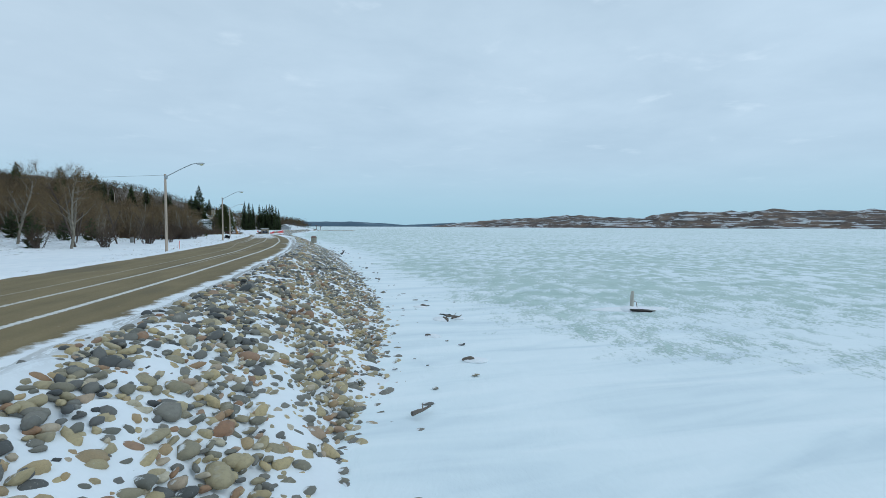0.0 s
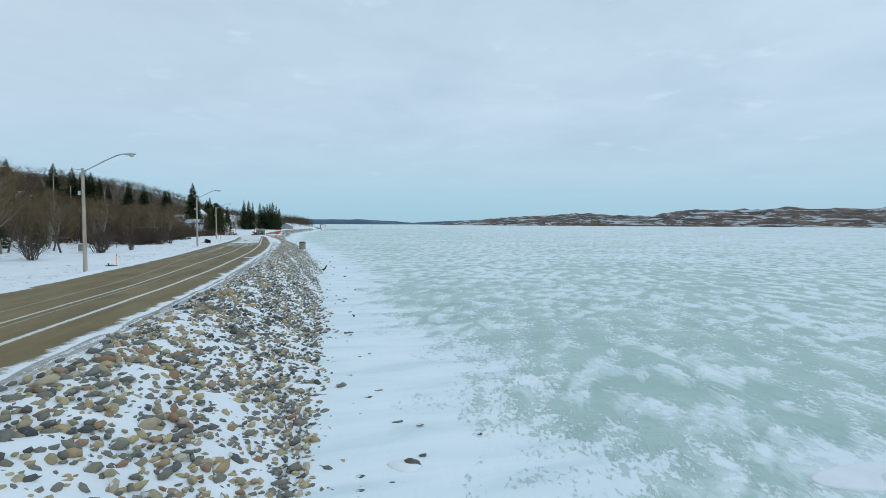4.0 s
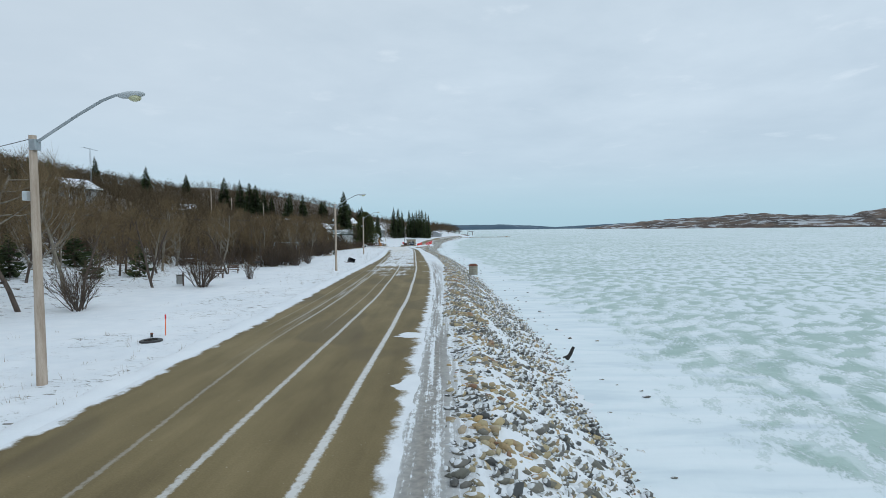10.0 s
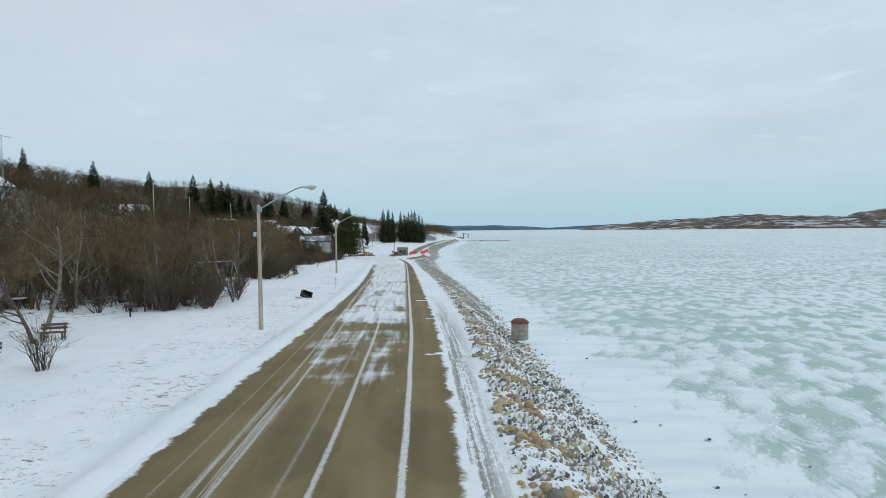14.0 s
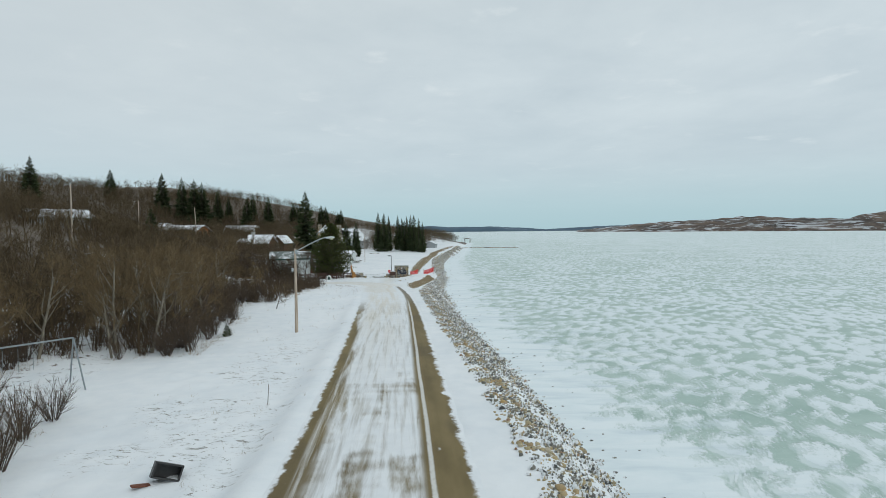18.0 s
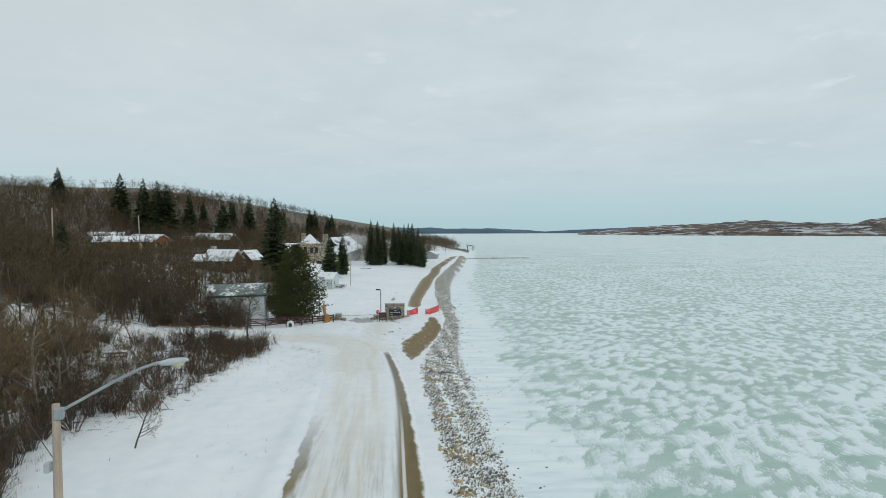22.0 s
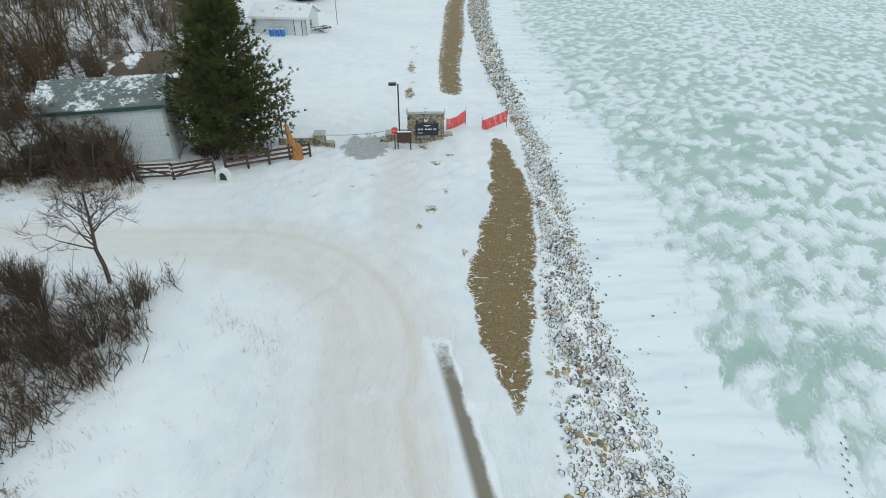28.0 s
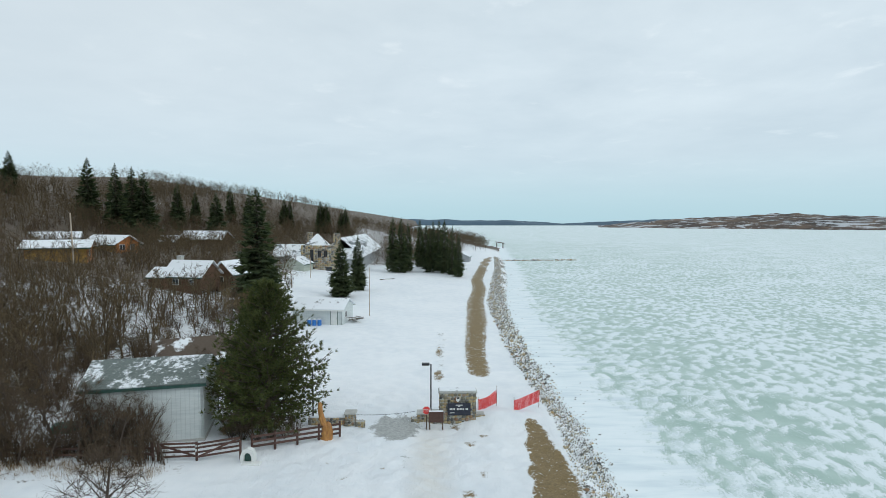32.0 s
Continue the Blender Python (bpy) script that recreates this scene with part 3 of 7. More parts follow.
def thing(name, x, y, z, label, category, rz=0.0, group="", scale=1.0):
    ob = new(name)
    ob.empty_display_size = 0.2
    ob.matrix_world = pose(x, y, z, 0, 0, rz) @ Matrix.Scale(scale, 4)
    return tagged(ob, label, category, group)


def add_box(bm, cx, cy, cz, sx, sy, sz, rx=0, ry=0, rz=0, bevel=0.0):
    got = bmesh.ops.create_cube(bm, size=1.0, matrix=pose(cx, cy, cz, rx, ry, rz) @ Matrix.Diagonal((sx, sy, sz, 1)))
    if bevel:
        edges = list({e for v in got["verts"] for e in v.link_edges})
        bmesh.ops.bevel(bm, geom=edges, offset=bevel, segments=1, affect="EDGES")
    return bm


def box(cx, cy, cz, sx, sy, sz, rx=0, ry=0, rz=0, bevel=0.0):
    return add_box(bmesh.new(), cx, cy, cz, sx, sy, sz, rx, ry, rz, bevel)


def tube(points, radii, sides=8, caps=True):
    """Verts and triangles of a round bar along points, with a radius at each."""
    p = np.asarray(points, float)
    n = len(p)
    d = np.gradient(p, axis=0)
    d /= np.linalg.norm(d, axis=1)[:, None] + 1e-9
    ref = np.where(np.abs(d[:, 2:3]) > 0.9, np.array([[1.0, 0, 0]]), np.array([[0, 0, 1.0]]))
    a = np.cross(d, ref)
    a /= np.linalg.norm(a, axis=1)[:, None] + 1e-9
    b = np.cross(d, a)
    ang = np.arange(sides) * 2 * np.pi / sides
    ring = a[:, None, :] * np.cos(ang)[None, :, None] + b[:, None, :] * np.sin(ang)[None, :, None]
    v = (p[:, None, :] + ring * np.asarray(radii, float)[:, None, None]).reshape(-1, 3)
    i = np.arange(n - 1)[:, None] * sides
    j = np.arange(sides)[None, :]
    k = (j + 1) % sides
    q = np.stack([i + j, i + k, i + sides + k, i + sides + j], -1).reshape(-1, 4)
    f = np.concatenate([q[:, [0, 1, 2]], q[:, [0, 2, 3]]])
    if caps:
        for base in (0, (n - 1) * sides):
            c = len(v)
            v = np.vstack([v, p[0 if base == 0 else -1]])
            f = np.vstack([f, np.stack([np.full(sides, c), base + j[0], base + k[0]], -1)])
    return v, f


def joined(pieces):
    vs, fs, n = [], [], 0
    for v, f in pieces:
        vs.append(v)
        fs.append(np.asarray(f) + n)
        n += len(v)
    return np.vstack(vs), np.vstack(fs)


def tube_mesh(name, pieces, mat, smooth=True):
    v, f = joined(pieces)
    return np_mesh(name, v, f, mat, smooth)


# ---- plan: y runs along the road, x towards the lake, z = 0 on the road ----
def curve(pairs):
    ys, xs = np.array(pairs, float).T

    def at(y):
        y = np.asarray(y, float)
        return sum(np.interp(y + o, ys, xs) for o in (-6, -3, 0, 3, 6)) / 5

    return at


LAKE = -0.92
# outer white line, and the asphalt edges counted from it
line_x = curve([(-90, -16), (-40, -11.5), (-10, -7.4), (0, -6.0), (8, -4.65), (12, -3.95), (16, -3.4), (20, -2.95), (25, -2.4), (30, -1.75), (35, -1.14), (40, -0.65), (45, -0.3), (50, -0.1), (55, 0.07), (60, 0.22), (66, 0.4), (72, 0.5), (80, 0.5), (92, 0.48), (102, 0.28), (106, 0.13), (115, -0.15), (123, -0.35), (140, -0.9), (148, -1.1), (162, -1.7), (168, -2.05), (178, -2.85), (182, -3.6), (186, -4.4), (192, -5.2), (260, -8)])
left_off = curve([(-90, -5.8), (30, -5.8), (45, -6.0), (60, -6.1), (72, -6.5), (88, -6.6), (106, -5.9), (118, -5.3), (135, -5.45), (149, -5.8), (162, -6.0), (178, -5.9), (260, -6)])
right_off = curve([(-90, 1.6), (20, 1.55), (32, 1.6), (42, 1.35), (60, 1.25), (72, 1.4), (87, 1.5), (106, 1.6), (118, 1.4), (134, 1.2), (154, 0.93), (168, 0.66), (180, 0.42), (260, 0.4)])
# boulder bank: upper and lower edge
bank_top = curve([(-90, -9), (-10, -5.5), (0, -3.9), (8, -2.4), (12, -1.75), (16, -1.2), (20, -0.6), (25, 0.1), (30, 0.77), (35, 1.35), (40, 1.95), (45, 2.27), (50, 2.55), (57, 2.95), (68, 3.0), (78, 3.35), (96, 3.85), (107, 3.9), (121, 3.4), (134, 2.55), (144, 1.8), (158, 0.85), (170, 0.1), (178, -0.25), (182, 0.0), (186, 0.95), (194, 2.2), (201, 3.2), (212, 4.0), (228, 3.3), (264, 4.4), (303, 10), (340, 15.5), (382, 20.5), (430, 26), (470, 31), (504, 36), (540, 28), (600, -5), (700, -45), (1000, -70), (3000, -80)])
bank_low = curve([(-90, -4), (-10, -1.0), (3, 1.1), (6, 2.2), (18, 5.4), (31, 6.0), (39, 6.4), (50, 7.0), (64, 8.3), (77, 8.0), (94, 8.1), (107, 7.5), (120, 7.5), (142, 6.0), (157, 4.7), (178, 4.2), (184, 4.0), (190, 4.5), (197, 5.4), (208, 6.4), (225, 6.0), (238, 6.4), (270, 8.8), (318, 16), (382, 24), (430, 29), (470, 34), (504, 39), (540, 31), (600, -2), (700, -42), (1000, -67), (3000, -77)])
ground_level = curve([(-90, 0), (160, 0), (180, -0.12), (197, -0.35), (207, -0.75), (226, -0.6), (246, 0.05), (330, 0.2), (420, 0.0), (3000, 0)])
# the road runs on a low dam above the verge
dam = curve([(-90, 0.9), (45, 0.9), (60, 0.75), (75, 0.6), (100, 0.5), (130, 0.4), (160, 0.15), (172, 0), (3000, 0)])


def smooth(v, lo, hi):
    t = np.clip((np.asarray(v, float) - lo) / (hi - lo), 0, 1)
    return t * t * (3 - 2 * t)


def waves(x, y, seed, size):
    """Cheap smooth noise of about -1 to 1 with the given wavelength."""
    r = np.random.RandomState(seed)
    out = 0
    for k in range(7):
        a, s, ph = r.uniform(0, 6.283), r.uniform(0.6, 1.9), r.uniform(0, 6.283)
        out = out + np.sin((x * np.cos(a) + y * np.sin(a)) * 6.283 * s / size + ph) / (7 ** 0.5)
    return out * 0.8


def hill(x, y):
    """Height of the wooded slope above the foot."""
    d = -x + 32 * smooth(y, 345, 440)
    near = np.interp(d, [22, 34, 46, 60, 80, 97, 115, 140, 200, 420], [0, 0.6, 2.4, 6.2, 12.2, 17.2, 22.5, 26.5, 28.5, 29])
    far = np.interp(d, [24, 36, 52, 75, 97, 112, 130, 200, 420], [0, 0.8, 2.9, 6.9, 9.4, 16, 24.5, 35, 37])
    k = smooth(y, 190, 265)
    cape = smooth(y, 400, 460) * smooth(-x, -34, -6) * 4.5
    shelf = -4.5 * np.exp(-(((x + 93) / 11) ** 2 + ((y - 183) / 11) ** 2))
    return near * (1 - k) + far * k + cape + shelf + waves(x, y, 3, 60) * 0.5 * smooth(d, 30, 60)


def ground_z(x, y):
    x, y = np.asarray(x, float), np.asarray(y, float)
    top, low = bank_top(y), bank_low(y)
    g = ground_level(y)
    crown = g + dam(y)
    z = g + hill(x, y) + dam(y) * smooth(x - line_x(y) - left_off(y), -2.4, -0.5)
    t = (x - top) / np.maximum(low - top, 0.5)
    z = np.where(t > 0, crown + (LAKE - 0.02 - crown) * smooth(t, 0.02, 1.0), z)
    z = np.where(t > 1, LAKE - 0.02 - (x - low) * 0.10, z)
    return z


def road_dist(x, y):
    """Metres inside the asphalt, counted from the nearer edge; negative outside it."""
    c = line_x(y)
    return np.minimum(x - c - left_off(y), c + right_off(y) - x)


def blob(x, y, cx, cy, rx, ry, turn=0.0):
    c, s = math.cos(radians(turn)), math.sin(radians(turn))
    u, v = (x - cx) * c + (y - cy) * s, -(x - cx) * s + (y - cy) * c
    return np.clip(1.35 - np.hypot(u / rx, v / ry), 0, 1)


# ---- ground, road, lake ----
def grid_mesh(xs, ys):
    X, Y = np.meshgrid(xs, ys)
    nx, ny = len(xs), len(ys)
    i = np.arange(nx - 1)[None, :] + np.arange(ny - 1)[:, None] * nx
    f = np.stack([i, i + 1, i + nx + 1, i + nx], -1).reshape(-1, 4)
    return X.ravel(), Y.ravel(), f


def build_ground():
    xs = np.concatenate([np.arange(-900, -420, 60), np.arange(-420, -60, 12), np.arange(-60, -16, 1.2), np.arange(-16, 11, 0.34), np.arange(11, 62, 3.0)])
    ys = np.concatenate([np.arange(-260, -12, 10), np.arange(-12, 232, 0.45), np.arange(232, 330, 1.8), np.arange(330, 700, 9), np.arange(700, 3200, 120)])
    x, y, f = grid_mesh(xs, ys)
    z = ground_z(x, y)
    inside = road_dist(x, y) * np.where(y < 187.4, 1, -1)
    verge = smooth(inside, 0.25, -0.7)
    z += -0.07 * smooth(inside, -0.25, 0.1) * np.where(x - line_x(y) > -0.7, smooth(y, 187, 184), smooth(y, 179.5, 174))
    shore = (x - bank_top(y)) / (bank_low(y) - bank_top(y))
    rough = waves(x, y, 11, 2.6) * 0.05 + waves(x, y, 12, 0.95) * 0.03
    z += verge * np.where(x < -3, rough, rough * 0.6)
    z += smooth(shore, 0.0, 0.1) * smooth(shore, 1.15, 0.9) * (waves(x, y, 13, 0.8) * 0.045 + waves(x, y, 14, 1.9) * 0.06)
    # ploughed ridge beside the road and the heaps before the gate
    z += 0.10 * np.exp(-((inside + 0.9) / 0.5) ** 2) * (x < -3) * (y < 170)
    z += 0.55 * blob(x, y, -0.2, 209.6, 3.2, 1.8) + 0.35 * blob(x, y, -3.0, 203.0, 2.2, 3.2) * (0.6 + 0.4 * waves(x, y, 15, 1.4))
    z += 0.25 * blob(x, y, -13.2, 204.5, 4.5, 1.6) * (0.7 + 0.3 * waves(x, y, 16, 1.1))
    # trampled and ploughed snow round the gate and along the branch road
    near = smooth(y, 186, 197) * smooth(y, 226, 212) * smooth(-x, 24, 17) * smooth(shore, 0.0, -0.15)
    z += near * (waves(x, y, 17, 2.2) * 0.08 + waves(x, y, 18, 0.9) * 0.065)
    turn = np.hypot(x + 16.0, y - 184.3)
    z += np.where((x > -16) & (y > 182), 0.10 * np.exp(-((turn - 13.4) / 0.7) ** 2) + 0.06 * np.exp(-((turn - 5.7) / 0.7) ** 2), 0) * (0.6 + 0.4 * waves(x, y, 19, 1.7))
    z -= 0.28 * blob(x, y, -4.2, 208.0, 4.2, 2.6)
    dirt = np.zeros_like(x)
    # bare sand strip between the road's end and the stones
    mid = np.interp(y, [182, 183.7, 186.5, 190, 191.5, 196.5, 199, 205.7, 209], [-1.27, -1.03, -0.96, -0.58, -0.3, 0.85, 1.4, 1.6, 2.0]) + 0.10 * waves(x * 0, y, 25, 5.0)
    half = np.interp(y, [181.3, 182, 183.7, 186.5, 190, 191.5, 196.5, 199, 205.7, 208, 209], [0, 0.3, 0.85, 1.31, 1.78, 1.75, 1.5, 1.4, 0.9, 0.6, 0]) + 0.1 * waves(x * 0, y, 26, 3.5)
    dirt = np.maximum(dirt, np.clip(0.5 + (half - np.abs(x - mid)) / 1.0, 0, 1) * (y > 181) * (y < 209))
    # gravel track on the far bank
    track = bank_top(y) - 2.2 - 2.3 * smooth(y, 262, 216) - 1.8 * smooth(y, 280, 310) * smooth(y, 400, 350)
    k = np.clip(1.25 - np.abs(x - track + 0.2) / (1.6 + 0.5 * smooth(y, 226, 250)), 0, 1) * smooth(y, 219, 223) * smooth(y, 420, 380)
    dirt = np.maximum(dirt, k)
    dirt = np.maximum(dirt, 0.9 * blob(x, y, -21.0, 208.2, 1.6, 2.2))
    for cx, cy, rx, ry in ((-5.3, 221.5, 0.9, 3.5), (-5.1, 230.5, 0.8, 4.0), (-4.2, 208.6, 0.9, 0.9)):
        dirt = np.maximum(dirt, 0.6 * blob(x, y, cx, cy, rx, ry))
    # soil turned up in the snow heaps before the gate
    for cx, cy, rx, ry in ((-4.0, 197.3, 0.7, 1.0), (-4.8, 195.2, 0.5, 0.7), (-11.6, 199.6, 0.9, 0.5), (-2.9, 199.8, 0.5, 0.9), (-3.4, 204.3, 0.9, 1.2), (-2.2, 206.6, 0.7, 0.8), (-13.0, 201.5, 1.0, 0.5), (-9.2, 201.0, 0.6, 0.5), (-2.3, 192.5, 0.3, 1.6)):
        dirt = np.maximum(dirt, 0.55 * blob(x, y, cx, cy, rx, ry))

    # driven snow: the road's end, and the branch that turns off to the left
    c = line_x(y)
    tan = smooth(y, 150, 172) * np.clip(0.5 + (2.3 - np.abs(x - (c - 3.0))) / 1.9, 0, 1) * smooth(y, 186, 181)
    r = np.hypot(x + 16.0, y - 184.3)
    tan = np.maximum(tan, np.clip(0.5 + (2.6 - np.abs(r - 9.5)) / 2.6, 0, 1) * (x > -16.0) * smooth(y, 179, 184))
    tan = np.maximum(tan, np.clip(0.5 + (1.93 - 0.4 * smooth(-x, 16, 22) - np.abs(y - 193.9 - 0.06 * (-16 - x))) / 2.0, 0, 1) * (x <= -16.0))
    arc = np.where(y < 182, x - c, np.where(x > -16.0, r - 12.8, y - 197.1 - 0.04 * (-16 - x)))
    tan = np.maximum(tan, 0.7 * np.clip(1.2 - np.abs(x + 6.2) / 1.6, 0, 1) * smooth(y, 186, 192) * smooth(y, 212, 204))
    grass = smooth(x, -17, -13) * smooth(inside, -0.6, -2.0) * (x < -4) * smooth(y, 175, 120)
    litter = smooth(-x, 19.5, 26) * (0.25 + 0.75 * smooth(-x, 30, 44) + 0.9 * smooth(-x, 46, 62)) * (1 - smooth(y, 196, 204) * smooth(-x, 22, 10))
    litter *= 1 - np.clip(1.6 - np.abs(y - 195) / 3.0, 0, 1) * (x > -60)
    litter *= 1 - smooth(y, 236, 250) * smooth(-x, 46, 36)
    litter = np.maximum(litter, 1.2 * smooth(y, 346, 358) * smooth(bank_top(y) - x, 12, 18))
    litter = np.maximum(litter, 1.9 * smooth(y, 340, 395) * smooth(-x, 38, 48))
    litter *= (1 - 0.75 * blob(x, y, -46, 238, 11, 9)) * (1 - 0.55 * blob(x, y, -60, 248, 15, 15))
    litter = np.maximum(litter, smooth(y, 440, 480) * 1.9)
    litter = np.maximum(litter, 0.45 * smooth(-x, 16.5, 21) * smooth(y, 160, 168) * smooth(y, 191.5, 188))
    right = x - (c + right_off(y))
    gap = bank_top(y) - c - right_off(y)
    wide = smooth(y, 76, 58)
    rut = np.exp(-((right - (0.30 + 0.18 * wide) * gap) / (0.17 + (0.24 + 0.20 * wide) * gap)) ** 2) * (right > 0) * smooth(gap, 0.3, 0.9) * smooth(y, 116, 94)
    churn = np.maximum(near, smooth(y, 168, 178) * smooth(y, 200, 190) * smooth(-x, 15, 11) * smooth(shore, 0.0, -0.15))
    slush = np.maximum(0.95 * blob(x, y, -8.9, 208.0, 2.3, 3.3), 0.36 * blob(x, y, -7.9, 202.0, 1.9, 5.5, 8))
    slush = np.maximum(slush, 0.42 * np.clip(1.3 - np.abs(x + 5.0 - 0.02 * (y - 224)) / 1.1, 0, 1) * smooth(y, 217, 221) * smooth(y, 262, 236))
    me = np_mesh("ground", np.stack([x, y, z], -1), f, M["snow"], True, {"dirt": dirt, "tan": tan, "grass": grass, "litter": litter, "rut": rut, "arc": arc, "slush": slush, "side": right, "way": y, "churn": churn})
    tagged(new("ground", me), "snow-covered ground with bare sand patches and a wooded slope", "ground", kind="structure")


def build_road():
    us = np.linspace(0, 1, 34)
    ys = np.arange(-90, 187.4, 0.6)
    U, Y = np.meshgrid(us, ys)
    lo, hi = left_off(Y) - 0.35, right_off(Y) + 0.35
    u = lo + (hi - lo) * U
    x = line_x(Y) + u
    z = ground_level(Y) + dam(Y) + 0.012 - 0.012 * np.abs(u + 2.5) ** 1.5 * 0.3 + 0.03 * smooth(Y, 0, 1) - 0.05 * smooth(np.minimum(u - lo, hi - u), 0.35, 0.0) - 0.14 * smooth(Y, 174.0, 181.0) * smooth(u, -0.5, -0.9) - 0.16 * smooth(Y, 184.6, 187.4)
    i = np.arange(33)[None, :] + np.arange(len(ys) - 1)[:, None] * 34
    f = np.stack([i, i + 1, i + 35, i + 34], -1).reshape(-1, 4)
    me = np_mesh("road", np.stack([x, Y, z], -1).reshape(-1, 3), f, M["road"], True, {"u": u, "v": Y, "el": u - lo - 0.35, "er": hi - 0.35 - u})
    tagged(new("road", me), "sand-covered asphalt road with worn white lines and drifted snow", "road", kind="structure")


def build_lake():
    off = np.array([-5, -3, -2, -1, 0, 1, 2, 3, 4, 6, 8, 10, 13, 17, 24, 40, 80, 200, 500, 1200, 2500, 4200])
    ys = np.concatenate([np.array([-1500, -600, -300]), np.arange(-200, 600, 4.0), np.array([620, 660, 720, 800, 900, 1100, 1400, 1800, 2400, 3200, 4200])])
    O, Y = np.meshgrid(off, ys)
    x = bank_low(Y) + O
    i = np.arange(len(off) - 1)[None, :] + np.arange(len(ys) - 1)[:, None] * len(off)
    f = np.stack([i, i + 1, i + len(off) + 1, i + len(off)], -1).reshape(-1, 4)
    z = LAKE + 0.10 * smooth(O, 5, 0) * (0.6 + 0.4 * waves(x, Y, 21, 5.0))
    me = np_mesh("lake", np.stack([x, Y, z], -1).reshape(-1, 3), f, M["ice"], True, {"shore": O - 0.9 - 1.3 * smooth(Y, 45, 15) - 8.0 * smooth(Y, 10, 3) - 1.2 * smooth(Y, 160, 176), "open": 0.012 * smooth(Y, 150, 200) - 0.09 * smooth(Y, 15, 9) * smooth(O, 60, 25) + 0.026 * smooth(Y, 13, 19) * smooth(Y, 70, 40), "flecks": 0.22 + 0.78 * smooth(Y, 62, 34)})
    tagged(new("lake", me), "frozen lake of pale green ice under patchy wind-blown snow", "lake", kind="structure")


def hill_strip(name, pts, base, mat, label, depth, seed, rise):
    """A range of far hills: crest heights along a line, sloping to the shore in front."""
    pts = np.array(pts, float)
    n = 260
    s = np.linspace(0, len(pts) - 1, n)
    k = np.arange(len(pts))
    px, py, ph = (np.interp(s, k, pts[:, c]) for c in range(3))
    nx, ny = -px / np.hypot(px, py), -py / np.hypot(px, py)
    rows = 26
    V = []
    for r in range(rows):
        t = r / (rows - 1)
        x, y = px - nx * depth * (t - 0.0), py - ny * depth * (t - 0.0)
        gully = waves(x, y, seed, rise * 3.2) * 0.16 + waves(x, y, seed + 1, rise * 1.1) * 0.08
        prof = math.sin(min(1, t / 0.75) * math.pi / 2) ** 0.8 if t < 0.75 else 1 - 0.25 * (t - 0.75)
        h = base + ph * np.clip(prof + gully * prof * (1.15 - t * 0.6), 0, 2)
        V.append(np.stack([x, y, h if r else np.full(n, base - 1.0)], -1))
    i = np.arange(n - 1)[None, :] + np.arange(rows - 1)[:, None] * n
    f = np.stack([i, i + 1, i + n + 1, i + n], -1).reshape(-1, 4)
    ob = new(name, np_mesh(name, np.vstack(V), f, mat, True))
    return tagged(ob, label, "hills", kind="structure")


def prairie_material():
    m = Mat("prairie_hillside", 0.9)
    v = m.noise(1.0, 6, 0.62, m.scaled(0.012, 0.012, 0.05), 0.6)
    w = m.noise(1.0, 5, 0.65, m.scaled(0.03, 0.03, 0.02))
    c = m.ramp(v, ((0.30, (0.04, 0.034, 0.03)), (0.46, (0.085, 0.064, 0.052)), (0.62, (0.165, 0.12, 0.09))))
    sn = m.step(m.math("ADD", m.noise(1.0, 6, 0.7, m.scaled(0.010, 0.016, 0.17), 0.9), m.math("MULTIPLY", m.math("SUBTRACT", w, 0.5), 0.35)), 0.53, 0.58)
    c = m.mix(m.math("MULTIPLY", sn, 0.75), c, (0.60, 0.64, 0.68))
    dark = m.step(m.noise(1.0, 4, 0.6, m.scaled(0.006, 0.006, 0.02)), 0.56, 0.62)
    c = m.mix(m.math("MULTIPLY", dark, 0.35), c, (0.04, 0.045, 0.05))
    m.color(c)
    return m.m


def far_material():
    m = Mat("haze_blue_wooded_hills", 0.95)
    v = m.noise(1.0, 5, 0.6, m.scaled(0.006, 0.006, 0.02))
    # the blue haze of distance is put into the colour of the woods
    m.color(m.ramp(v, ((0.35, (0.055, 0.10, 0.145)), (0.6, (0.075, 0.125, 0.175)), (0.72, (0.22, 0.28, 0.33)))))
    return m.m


build_ground()
build_road()
build_lake()
hill_strip("prairie_hills", [(640, 2150, 6), (700, 1950, 18), (760, 1800, 27), (860, 1680, 36), (960, 1590, 46), (1010, 1480, 40), (1120, 1400, 34), (1180, 1300, 52), (1290, 1200, 56), (1420, 1080, 54), (1540, 900, 52), (1640, 650, 52), (1700, 300, 54), (1700, -300, 56), (1500, -1100, 60)], LAKE, prairie_material(), "far brown prairie hills streaked with snow along the lake shore", 260, 31, 60)
hill_strip("far_hills", [(-900, 3300, 42), (-300, 3400, 42), (0, 3450, 40), (200, 3500, 36), (420, 3550, 32), (600, 3600, 30), (760, 3650, 22), (900, 3700, 12), (1100, 3750, 24), (1500, 3700, 40), (2200, 3300, 50)], LAKE, far_material(), "distant wooded hills beyond the end of the lake, coloured haze blue", 300, 33, 120)


# ---- boulder bank ----
def ball(level):
    bm = bmesh.new()
    bmesh.ops.create_icosphere(bm, subdivisions=level, radius=1.0)
    v = np.array([x.co[:] for x in bm.verts])
    f = np.array([[x.index for x in p.verts] for p in bm.faces])
    bm.free()
    return v, f


